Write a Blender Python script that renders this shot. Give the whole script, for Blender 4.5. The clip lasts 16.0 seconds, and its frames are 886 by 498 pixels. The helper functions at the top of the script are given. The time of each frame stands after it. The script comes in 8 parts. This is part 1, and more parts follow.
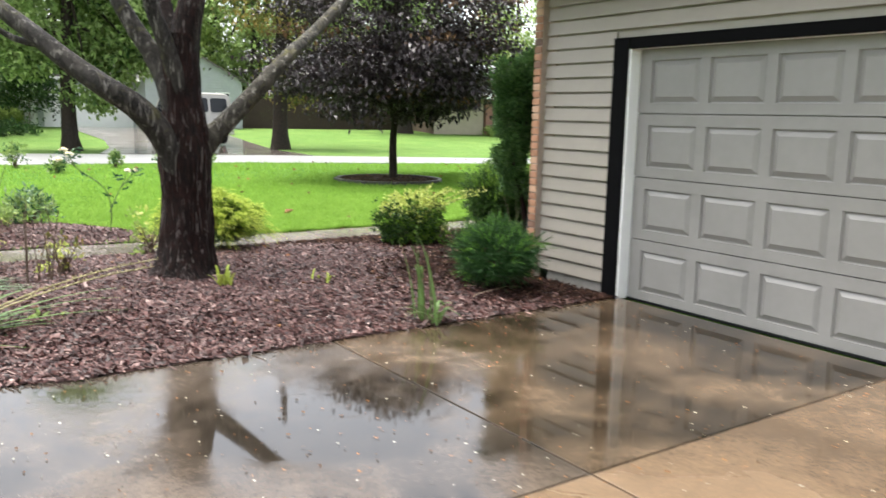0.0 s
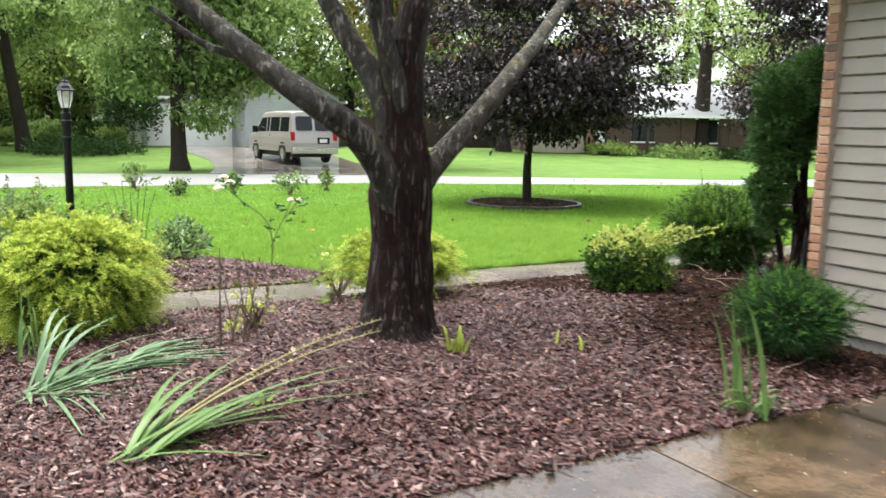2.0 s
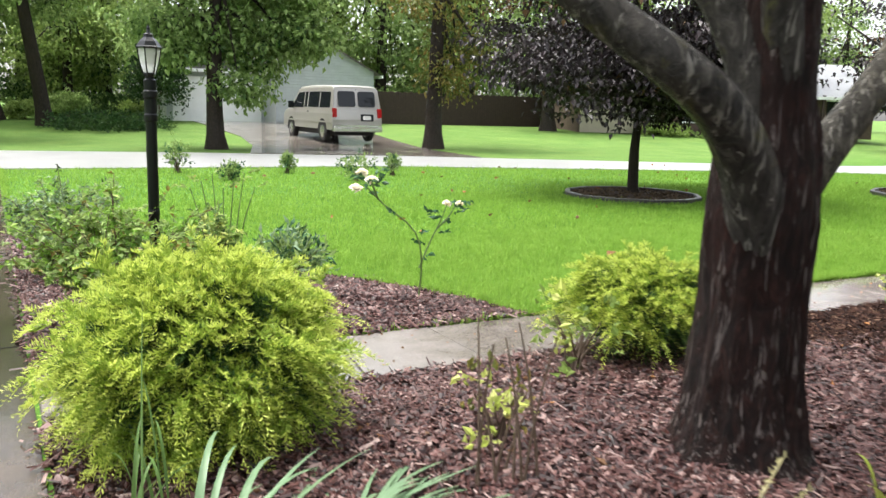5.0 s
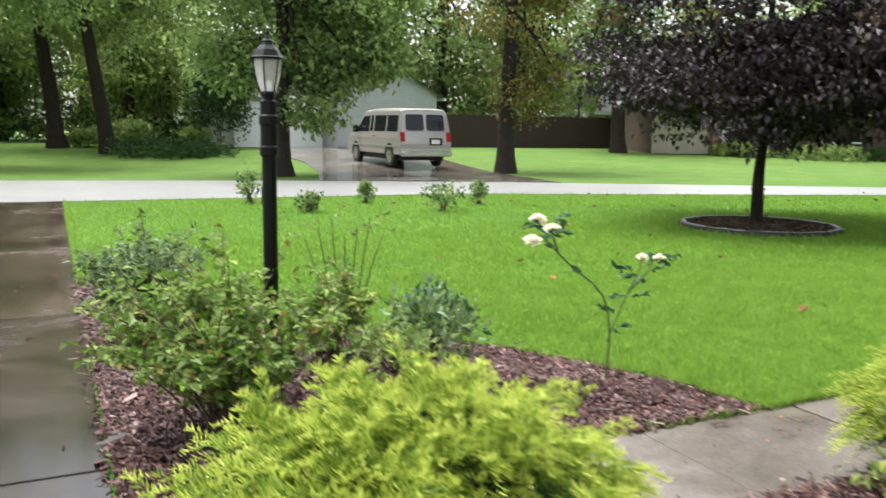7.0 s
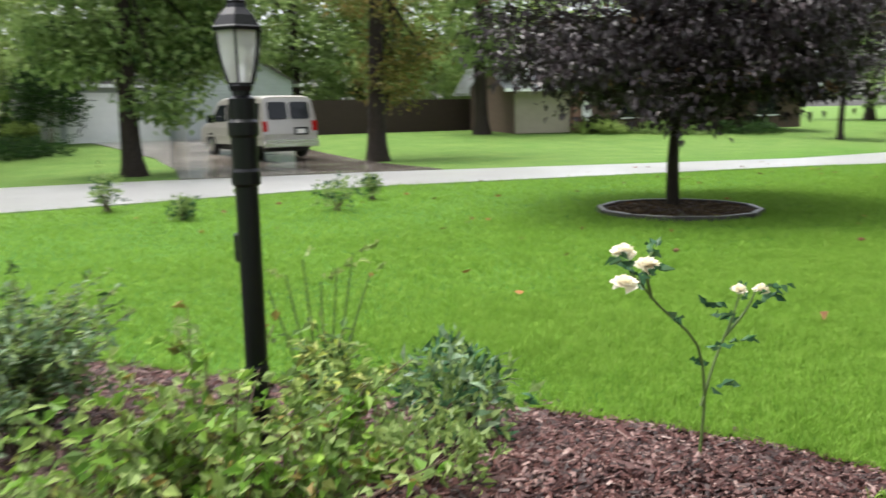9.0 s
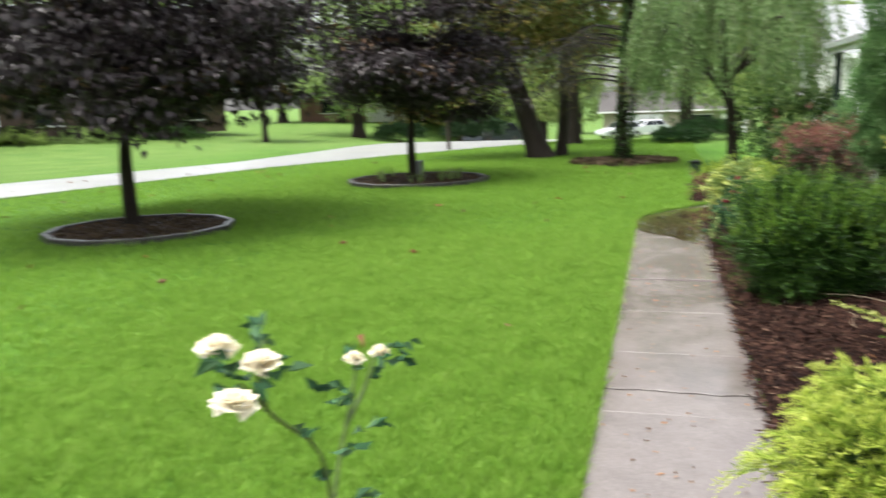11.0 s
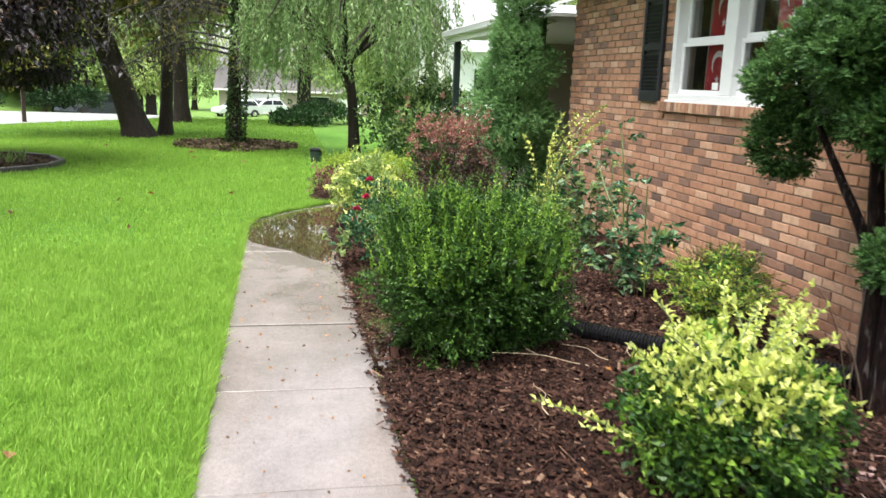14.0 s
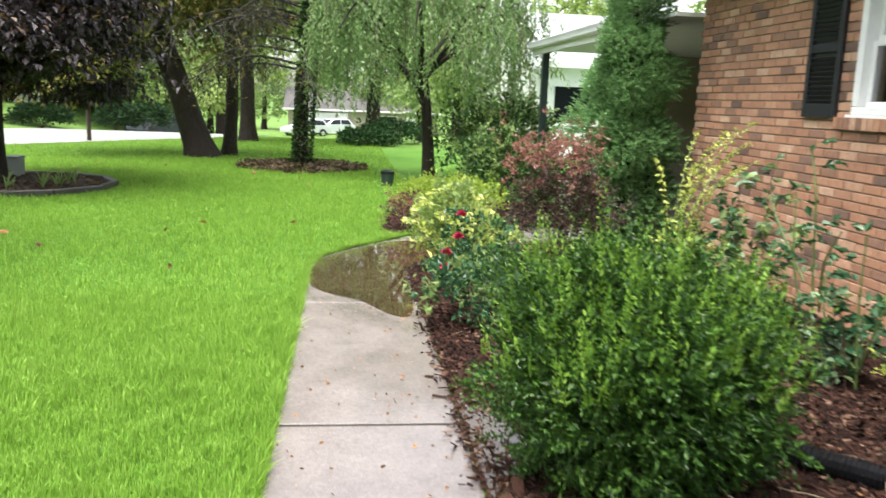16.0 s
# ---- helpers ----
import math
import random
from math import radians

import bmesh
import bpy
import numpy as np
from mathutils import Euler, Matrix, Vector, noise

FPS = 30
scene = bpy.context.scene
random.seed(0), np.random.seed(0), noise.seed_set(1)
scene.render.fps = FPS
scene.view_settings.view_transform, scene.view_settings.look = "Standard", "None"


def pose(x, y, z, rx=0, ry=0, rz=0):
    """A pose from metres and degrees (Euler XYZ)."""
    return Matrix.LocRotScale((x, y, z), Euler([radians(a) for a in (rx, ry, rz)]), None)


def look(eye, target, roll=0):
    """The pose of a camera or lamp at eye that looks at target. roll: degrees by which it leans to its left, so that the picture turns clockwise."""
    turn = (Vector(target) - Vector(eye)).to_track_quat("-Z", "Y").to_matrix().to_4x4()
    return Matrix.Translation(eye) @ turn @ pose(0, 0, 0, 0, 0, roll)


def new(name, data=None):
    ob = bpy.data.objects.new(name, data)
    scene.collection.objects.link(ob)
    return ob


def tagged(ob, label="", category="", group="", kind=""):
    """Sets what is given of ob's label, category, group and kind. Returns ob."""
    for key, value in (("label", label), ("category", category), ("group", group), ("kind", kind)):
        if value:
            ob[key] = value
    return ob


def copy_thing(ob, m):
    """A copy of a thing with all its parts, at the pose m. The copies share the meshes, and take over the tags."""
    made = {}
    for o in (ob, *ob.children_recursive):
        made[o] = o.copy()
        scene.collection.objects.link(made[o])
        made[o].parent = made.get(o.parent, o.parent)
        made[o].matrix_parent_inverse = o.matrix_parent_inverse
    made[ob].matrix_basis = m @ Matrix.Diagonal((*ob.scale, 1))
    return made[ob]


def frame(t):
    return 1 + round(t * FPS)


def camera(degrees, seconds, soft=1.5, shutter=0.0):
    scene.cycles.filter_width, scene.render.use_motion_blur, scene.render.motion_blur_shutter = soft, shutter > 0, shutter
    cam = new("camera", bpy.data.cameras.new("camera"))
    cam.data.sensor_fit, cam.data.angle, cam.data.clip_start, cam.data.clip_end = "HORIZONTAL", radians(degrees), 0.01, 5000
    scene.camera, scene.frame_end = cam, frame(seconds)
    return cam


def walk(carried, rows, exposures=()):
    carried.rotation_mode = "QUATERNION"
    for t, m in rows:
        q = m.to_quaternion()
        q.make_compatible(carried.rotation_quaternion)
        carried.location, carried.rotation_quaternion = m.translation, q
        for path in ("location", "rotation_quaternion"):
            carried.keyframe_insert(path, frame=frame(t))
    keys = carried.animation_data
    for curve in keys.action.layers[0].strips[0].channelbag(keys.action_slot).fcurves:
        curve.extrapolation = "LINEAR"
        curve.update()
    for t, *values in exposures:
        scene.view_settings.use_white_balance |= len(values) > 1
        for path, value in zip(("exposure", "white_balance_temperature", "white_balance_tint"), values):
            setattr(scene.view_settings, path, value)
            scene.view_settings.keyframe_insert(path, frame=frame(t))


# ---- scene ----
cam = camera(57.0, 16.0, shutter=0.5)
PATH = [
    (0, (0.646, 0.148, 1.524), (1.778, 1.765, 1.201), 1.3),
    (0.5, (0.579, 0.675, 1.502), (1.655, 2.334, 1.204), 1.3),
    (1, (0.419, 1.127, 1.502), (1.446, 2.817, 1.202), 0.7),
    (1.5, (0.275, 1.573, 1.537), (1.289, 3.271, 1.241), 0.8),
    (2, (0.262, 2.064, 1.549), (1.245, 3.782, 1.262), 1.1),
    (2.5, (0.138, 2.516, 1.543), (1.094, 4.244, 1.226), 1.4),
    (3, (0.114, 2.97, 1.526), (1.065, 4.699, 1.204), 1.3),
    (3.5, (0.078, 3.425, 1.549), (1.018, 5.164, 1.247), 0.8),
    (3.7, (0.036, 3.602, 1.558), (0.973, 5.342, 1.249), 0.6),
    (5.8, (0.115, 5.579, 1.509), (1.084, 7.293, 1.162), 2.2),
    (6, (0.131, 5.714, 1.522), (1.082, 7.441, 1.185), 2.2),
    (6.5, (0.069, 6.169, 1.526), (0.98, 7.92, 1.203), 1.1),
    (7, (0.019, 6.63, 1.525), (0.875, 8.414, 1.233), 0.9),
    (7.5, (0.017, 7.065, 1.554), (0.791, 8.889, 1.281), 0.6),
    (8, (-0.082, 7.503, 1.55), (0.711, 9.314, 1.246), -0.3),
    (8.2, (-0.106, 7.649, 1.567), (0.722, 9.443, 1.256), -0.6),
    (10.3, (0.363, 9.248, 1.61), (2.101, 10.185, 1.289), -1.8),
    (10.5, (0.445, 9.306, 1.612), (2.233, 10.147, 1.298), -2.1),
    (11, (0.774, 9.489, 1.597), (2.674, 10.003, 1.245), -1.9),
    (11.5, (1.091, 9.437, 1.566), (3.041, 9.592, 1.147), -1.1),
    (12, (1.422, 9.397, 1.553), (3.354, 9.275, 1.052), 0.9),
    (12.5, (1.818, 9.436, 1.57), (3.716, 9.058, 1.068), 2.8),
    (13, (2.238, 9.391, 1.554), (4.143, 9.001, 1.088), 2.6),
    (13.5, (2.584, 9.41, 1.557), (4.505, 9.059, 1.129), 2.0),
    (14, (2.974, 9.463, 1.554), (4.894, 9.072, 1.154), 2.2),
    (14.5, (3.319, 9.453, 1.55), (5.26, 9.149, 1.177), 2.4),
    (15, (3.716, 9.507, 1.524), (5.664, 9.231, 1.162), 2.3),
    (15.5, (4.109, 9.524, 1.493), (6.051, 9.22, 1.124), 2.4),
    (16, (4.531, 9.493, 1.473), (6.484, 9.256, 1.114), 2.2),
]
walk(cam, [(t, look(e, g, r)) for t, e, g, r in PATH], [(0.0, 2.52), (3.5, 2.42), (6.0, 2.33), (8.0, 1.96), (10.5, 2.02), (12.0, 2.26), (13.5, 2.48), (16.0, 2.53)])

# ---- world, sun and exposure ----
SUN_EL, SUN_AZ = radians(74), radians(320)
world = bpy.data.worlds.new("overcast_sky")
scene.world = world
world.use_nodes = True
wn = world.node_tree.nodes
sky = wn.new("ShaderNodeTexSky")
sky.sky_type, sky.sun_disc = "NISHITA", False
sky.sun_elevation, sky.sun_rotation = SUN_EL, SUN_AZ
sky.air_density, sky.dust_density, sky.ozone_density = 1.0, 3.0, 1.0
soft_sky = wn.new("ShaderNodeHueSaturation")
soft_sky.inputs["Saturation"].default_value = 0.3
world.node_tree.links.new(sky.outputs[0], soft_sky.inputs["Color"])
world.node_tree.links.new(soft_sky.outputs[0], wn["Background"].inputs["Color"])
wn["Background"].inputs["Strength"].default_value = 0.10
sun = new("sun", bpy.data.lights.new("sun", "SUN"))
sun.data.energy, sun.data.angle, sun.data.color = 1.5, radians(40), (1.0, 0.97, 0.92)
sun.matrix_world = look((10 * math.sin(SUN_AZ), 10 * math.cos(SUN_AZ), 10 * math.tan(SUN_EL)), (0, 0, 0))


# ---- materials ----
def material(name, rough=0.8, metal=0.0, spec=0.5):
    m = bpy.data.materials.new(name)
    m.use_nodes = True
    p = m.node_tree.nodes["Principled BSDF"]
    p.inputs["Roughness"].default_value = rough
    p.inputs["Metallic"].default_value = metal
    p.inputs["Specular IOR Level"].default_value = spec
    return m, m.node_tree.nodes, m.node_tree.links, p


def coords(n, l, scale=(1, 1, 1), kind="Object"):
    tc, mp = n.new("ShaderNodeTexCoord"), n.new("ShaderNodeMapping")
    mp.inputs["Scale"].default_value = scale
    l.new(tc.outputs[kind], mp.inputs["Vector"])
    return mp.outputs["Vector"]


def world_coords(n, l, scale=(1, 1, 1)):
    g, mp = n.new("ShaderNodeNewGeometry"), n.new("ShaderNodeMapping")
    mp.inputs["Scale"].default_value = scale
    l.new(g.outputs["Position"], mp.inputs["Vector"])
    return mp.outputs["Vector"]


def noise_tex(n, l, vec, scale, detail=4.0, rough=0.6, dist=0.0):
    t = n.new("ShaderNodeTexNoise")
    t.inputs["Scale"].default_value, t.inputs["Detail"].default_value = scale, detail
    t.inputs["Roughness"].default_value, t.inputs["Distortion"].default_value = rough, dist
    l.new(vec, t.inputs["Vector"])
    return t.outputs["Fac"]


def ramp(n, l, fac, stops):
    r = n.new("ShaderNodeValToRGB")
    e = r.color_ramp.elements
    while len(e) < len(stops):
        e.new(0.5)
    for el, (pos, col) in zip(e, stops):
        el.position = pos
        el.color = (*col, 1) if len(col) == 3 else col
    l.new(fac, r.inputs["Fac"])
    return r.outputs["Color"]


def mix(n, l, fac, a, b, mode="MIX"):
    m = n.new("ShaderNodeMix")
    m.data_type, m.blend_type = "RGBA", mode
    for sock, v in ((m.inputs[0], fac), (m.inputs[6], a), (m.inputs[7], b)):
        if isinstance(v, (int, float)):
            sock.default_value = v
        elif isinstance(v, tuple):
            sock.default_value = (*v, 1)
        else:
            l.new(v, sock)
    return m.outputs[2]


def bump(n, l, p, height, strength=0.4, dist=0.01):
    b = n.new("ShaderNodeBump")
    b.inputs["Strength"].default_value, b.inputs["Distance"].default_value = strength, dist
    l.new(height, b.inputs["Height"])
    l.new(b.outputs["Normal"], p.inputs["Normal"])


def grey(v):
    return (v, v, v)


def plain(name, col, rough=0.6, metal=0.0, var=0.12, scale=8.0, bump_s=0.1, spec=0.5):
    """A painted, moulded or metal surface with slight two-scale unevenness."""
    m, n, l, p = material(name, rough, metal, spec)
    v = coords(n, l)
    a, b = noise_tex(n, l, v, scale), noise_tex(n, l, v, scale * 9, 3)
    lo, hi = tuple(c * (1 - var) for c in col), tuple(min(1, c * (1 + var)) for c in col)
    c = ramp(n, l, a, [(0.3, lo), (0.7, hi)])
    l.new(mix(n, l, 0.25, c, ramp(n, l, b, [(0.3, lo), (0.7, hi)])), p.inputs["Base Color"])
    if bump_s:
        bump(n, l, p, b, bump_s, 0.002)
    return m


def leaf(name, dark, mid, light, rough=0.4, trans=0.3, spec=0.2, patch=1.3, share=0.35):
    """Leaves: each one its own shade, light shining through."""
    m, n, l, p = material(name, rough, 0, spec)
    g = n.new("ShaderNodeNewGeometry")
    big = noise_tex(n, l, world_coords(n, l), patch, 3)
    f = n.new("ShaderNodeMath")
    f.operation = "MULTIPLY_ADD"
    l.new(g.outputs["Random Per Island"], f.inputs[0])
    f.inputs[1].default_value = 1 - share
    sc = n.new("ShaderNodeMath")
    sc.operation = "MULTIPLY"
    l.new(big, sc.inputs[0])
    sc.inputs[1].default_value = share
    l.new(sc.outputs[0], f.inputs[2])
    c = ramp(n, l, f.outputs[0], [(0.12, dark), (0.5, mid), (0.9, light)])
    l.new(c, p.inputs["Base Color"])
    t = n.new("ShaderNodeBsdfTranslucent")
    l.new(mix(n, l, 0.35, c, tuple(min(1, x * 1.3) for x in light)), t.inputs["Color"])
    s = n.new("ShaderNodeMixShader")
    s.inputs[0].default_value = trans
    l.new(p.outputs[0], s.inputs[1])
    l.new(t.outputs[0], s.inputs[2])
    l.new(s.outputs[0], n["Material Output"].inputs["Surface"])
    return m


def bark(name, dark, light, stretch=5.0, wet=0.45, dist=0.03, streak=None, moss=None):
    m, n, l, p = material(name, wet, 0, 0.16)
    v = coords(n, l, (stretch, stretch, 1))
    a = noise_tex(n, l, v, 5.5, 8, 0.72, 1.6)
    b = noise_tex(n, l, coords(n, l), 1.7, 4)
    c = ramp(n, l, a, [(0.38, dark), (0.54, tuple(x * 0.7 + y * 0.3 for x, y in zip(dark, light))), (0.70, light)])
    c = mix(n, l, ramp(n, l, b, [(0.45, grey(0)), (0.75, grey(0.35))]), c, tuple(x * 0.8 for x in light))
    # Pale streaks: lichen, with rain-wet shine put into the colour
    if streak:
        s1 = noise_tex(n, l, coords(n, l, (stretch * 2.4, stretch * 2.4, 0.9)), 5.0, 5, 0.6, 0.8)
        c = mix(n, l, ramp(n, l, s1, [(0.57, grey(0)), (0.65, grey(0.9))]), c, streak)
    if moss:
        s2 = noise_tex(n, l, coords(n, l), 4.5, 5, 0.65, 0.6)
        c = mix(n, l, ramp(n, l, s2, [(0.58, grey(0)), (0.70, grey(0.6))]), c, moss)
    l.new(c, p.inputs["Base Color"])
    l.new(ramp(n, l, b, [(0.3, grey(wet - 0.15)), (0.7, grey(min(1, wet + 0.3)))]), p.inputs["Roughness"])
    bump(n, l, p, a, 0.9, dist)
    return m


def wet_concrete(name, dry, damp, wet_lo, wet_hi, scale=0.45, puddle=0.06, dry_rough=0.55, blotch=1.0, slabs=0.18):
    """Rain-wet concrete: brown-grey damp patches, standing films of water and fine aggregate."""
    m, n, l, p = material(name, 0.4)
    v = world_coords(n, l)
    big = noise_tex(n, l, v, scale, 9, 0.62, 0.5)
    mid = noise_tex(n, l, v, 5.0, 8, 0.7)
    fine = noise_tex(n, l, v, 160, 2)
    oi = n.new("ShaderNodeObjectInfo")
    wetness = ramp(n, l, big, [(wet_lo, grey(1)), (wet_hi, grey(0))])
    base = mix(n, l, wetness, dry, damp)
    base = mix(n, l, min(1, 0.45 * blotch), base, ramp(n, l, mid, [(0.3, grey(0.25)), (0.7, grey(0.85))]), "OVERLAY")
    base = mix(n, l, min(1, 0.5 * blotch), base, ramp(n, l, fine, [(0.35, grey(0.25)), (0.65, grey(0.75))]), "OVERLAY")
    base = mix(n, l, min(1, 0.35 * blotch), base, ramp(n, l, noise_tex(n, l, v, 38, 4, 0.7), [(0.35, grey(0.25)), (0.65, grey(0.72))]), "OVERLAY")
    base = mix(n, l, slabs, base, ramp(n, l, oi.outputs["Random"], [(0, grey(0.3)), (1, grey(0.75))]), "OVERLAY")
    l.new(base, p.inputs["Base Color"])
    l.new(ramp(n, l, wetness, [(0.0, grey(dry_rough)), (0.4, grey(min(0.22, 0.5 * dry_rough))), (0.9, grey(puddle))]), p.inputs["Roughness"])
    h = n.new("ShaderNodeMath")
    h.operation = "MULTIPLY"
    inv = ramp(n, l, wetness, [(0.2, grey(1)), (0.9, grey(0.06))])
    l.new(mid, h.inputs[0])
    l.new(inv, h.inputs[1])
    h2 = n.new("ShaderNodeMath")
    h2.operation = "MULTIPLY_ADD"
    l.new(noise_tex(n, l, v, 42, 3), h2.inputs[0])
    h2.inputs[1].default_value = 0.045
    l.new(h.outputs[0], h2.inputs[2])
    bump(n, l, p, h2.outputs[0], 0.3, 0.004)
    return m


M = {}
M["lawn"], n_, l_, p_ = material("lawn_soil", 0.9, 0, 0.2)
v_ = world_coords(n_, l_)
c_ = ramp(n_, l_, noise_tex(n_, l_, v_, 0.5, 5), [(0.3, (0.045, 0.12, 0.012)), (0.55, (0.07, 0.165, 0.018)), (0.75, (0.10, 0.20, 0.026))])
# the lawns across the road are paler and drier
sx_ = n_.new("ShaderNodeSeparateXYZ")
l_.new(v_, sx_.inputs[0])
far_ = n_.new("ShaderNodeMapRange")
far_.inputs[1].default_value, far_.inputs[2].default_value = 21.5, 27.0
far_.inputs[3].default_value, far_.inputs[4].default_value = 0.0, 1.0
l_.new(sx_.outputs["Y"], far_.inputs[0])
east_ = n_.new("ShaderNodeMapRange")
east_.inputs[1].default_value, east_.inputs[2].default_value = 26.0, 34.0
l_.new(sx_.outputs["X"], east_.inputs[0])
both_ = n_.new("ShaderNodeMath")
both_.operation = "MAXIMUM"
l_.new(far_.outputs[0], both_.inputs[0])
l_.new(east_.outputs[0], both_.inputs[1])
c_ = mix(n_, l_, both_.outputs[0], c_, ramp(n_, l_, noise_tex(n_, l_, v_, 0.8, 5), [(0.3, (0.07, 0.148, 0.026)), (0.7, (0.122, 0.195, 0.042))]))
c_ = mix(n_, l_, 0.6, c_, ramp(n_, l_, noise_tex(n_, l_, v_, 45, 3), [(0.3, grey(0.2)), (0.7, grey(0.8))]), "OVERLAY")
l_.new(c_, p_.inputs["Base Color"])
bump(n_, l_, p_, noise_tex(n_, l_, v_, 70, 3), 0.8, 0.03)
M["grass"] = leaf("grass_blades", (0.068, 0.165, 0.016), (0.168, 0.318, 0.037), (0.315, 0.46, 0.10), 0.5, 0.5, 0.13, 5.0, 0.6)
M["drive"] = wet_concrete("wet_drive_concrete", (0.078, 0.06, 0.045), (0.02, 0.016, 0.012), 0.41, 0.62, 1.0, 0.03, 0.25, 1.5)
M["drive_old"] = wet_concrete("old_drive_concrete", (0.06, 0.044, 0.032), (0.022, 0.017, 0.013), 0.40, 0.66, 0.55, 0.12, 0.4, 1.2, 0.6)
M["drive_matte"] = wet_concrete("damp_drive_concrete", (0.09, 0.062, 0.038), (0.02, 0.0145, 0.009), 0.41, 0.63, 1.0, 0.04, 0.24, 1.5)
M["drive_light"] = wet_concrete("newer_drive_concrete", (0.125, 0.084, 0.05), (0.07, 0.047, 0.028), 0.36, 0.60, 0.7, 0.12, 0.35)
M["walk"] = wet_concrete("damp_walk_concrete", (0.148, 0.127, 0.118), (0.098, 0.083, 0.076), 0.30, 0.56, 0.8, 0.07, 0.24, 0.55)
M["walk_wet"] = wet_concrete("wet_walk_concrete", (0.145, 0.128, 0.114), (0.085, 0.073, 0.061), 0.36, 0.56, 0.9, 0.06, 0.26, 0.6)
M["drive_across"] = wet_concrete("pale_wet_concrete", (0.2, 0.18, 0.16), (0.12, 0.10, 0.085), 0.4, 0.6, 0.5, 0.05, 0.18, 0.6)
M["joint"] = plain("joint_dirt", (0.035, 0.03, 0.022), 0.9)
M["road"], n_, l_, p_ = material("wet_road", 0.3)
v_ = world_coords(n_, l_)
l_.new(mix(n_, l_, 0.4, ramp(n_, l_, noise_tex(n_, l_, v_, 0.6, 5), [(0.3, grey(0.24)), (0.7, grey(0.33))]), ramp(n_, l_, noise_tex(n_, l_, v_, 60, 3), [(0.3, grey(0.3)), (0.7, grey(0.7))]), "OVERLAY"), p_.inputs["Base Color"])
bump(n_, l_, p_, noise_tex(n_, l_, v_, 90, 3), 0.3, 0.006)
M["mulch"], n_, l_, p_ = material("wet_bark_mulch", 0.6, 0, 0.25)
v_ = world_coords(n_, l_)
l_.new(ramp(n_, l_, noise_tex(n_, l_, v_, 55, 5, 0.7, 1.5), [(0.3, (0.008, 0.0035, 0.003)), (0.5, (0.028, 0.009, 0.0075)), (0.75, (0.06, 0.023, 0.019))]), p_.inputs["Base Color"])
bump(n_, l_, p_, noise_tex(n_, l_, v_, 55, 5, 0.7, 1.5), 1.0, 0.03)
M["chips"], n_, l_, p_ = material("bark_chips", 0.5, 0, 0.36)
g_ = n_.new("ShaderNodeNewGeometry")
# Palest stops: pale chips, with wet glints put into the colour
c_ = ramp(n_, l_, g_.outputs["Random Per Island"], [(0.0, (0.010, 0.0042, 0.004)), (0.4, (0.042, 0.013, 0.0105)), (0.76, (0.09, 0.036, 0.03)), (0.92, (0.165, 0.09, 0.078)), (1.0, (0.30, 0.21, 0.185))])
l_.new(mix(n_, l_, 0.4, c_, ramp(n_, l_, noise_tex(n_, l_, world_coords(n_, l_), 120, 3), [(0.3, grey(0.25)), (0.7, grey(0.75))]), "OVERLAY"), p_.inputs["Base Color"])
# Browner chips nearer the house; the shade there is put into their colour too
M["brown_shade_chips"], n_, l_, p_ = material("brown_shaded_bark_chips", 0.8, 0, 0.1)
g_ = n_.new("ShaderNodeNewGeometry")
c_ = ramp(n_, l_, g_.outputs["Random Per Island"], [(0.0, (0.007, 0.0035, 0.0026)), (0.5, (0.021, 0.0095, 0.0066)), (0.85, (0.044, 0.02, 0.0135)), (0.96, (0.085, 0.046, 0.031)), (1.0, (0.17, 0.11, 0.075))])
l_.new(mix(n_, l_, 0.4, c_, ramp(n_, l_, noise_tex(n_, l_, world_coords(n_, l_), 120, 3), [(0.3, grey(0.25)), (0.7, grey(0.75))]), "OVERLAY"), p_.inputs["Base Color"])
br_stops = [(0.0, (0.12, 0.074, 0.058)), (0.09, (0.23, 0.13, 0.09)), (0.3, (0.37, 0.185, 0.108)), (0.75, (0.45, 0.24, 0.146)), (1.0, (0.54, 0.35, 0.235))]


def brick_mat(name, by_island):
    m, n, l, p = material(name, 0.75)
    v = world_coords(n, l)
    src = n.new("ShaderNodeNewGeometry").outputs["Random Per Island"] if by_island else n.new("ShaderNodeObjectInfo").outputs["Random"]
    c = ramp(n, l, src, br_stops)
    c = mix(n, l, 0.45, c, ramp(n, l, noise_tex(n, l, v, 22, 5), [(0.3, grey(0.3)), (0.7, grey(0.68))]), "OVERLAY")
    c = mix(n, l, 0.3, c, ramp(n, l, noise_tex(n, l, v, 1.6, 4), [(0.3, grey(0.3)), (0.7, grey(0.65))]), "OVERLAY")
    l.new(c, p.inputs["Base Color"])
    bump(n, l, p, noise_tex(n, l, v, 90, 4), 0.5, 0.004)
    return m


M["brick"], M["brick_joined"] = brick_mat("orange_brown_brick", False), brick_mat("orange_brown_brick_far", True)
M["mortar"] = plain("grey_mortar", (0.34, 0.27, 0.22), 0.9, 0, 0.2, 12, 0.4)
M["siding"] = plain("beige_vinyl_siding", (0.31, 0.277, 0.238), 0.5, 0, 0.06, 3, 0.15)
M["gdoor"] = plain("taupe_door_paint", (0.228, 0.219, 0.207), 0.4, 0, 0.1, 2, 0.05)
M["white"] = plain("white_paint", (0.83, 0.83, 0.82), 0.45, 0, 0.05, 4, 0.06)
M["black"] = plain("black_paint", (0.003, 0.003, 0.0035), 0.7, 0, 0.2, 6, 0.1, 0.06)
M["lamp_black"] = plain("glossy_black_paint", (0.004, 0.004, 0.005), 0.3, 0, 0.2, 6, 0.08, 0.28)
M["shutter"] = plain("blue_black_shutter", (0.014, 0.015, 0.02), 0.45, 0, 0.2, 6, 0.1)
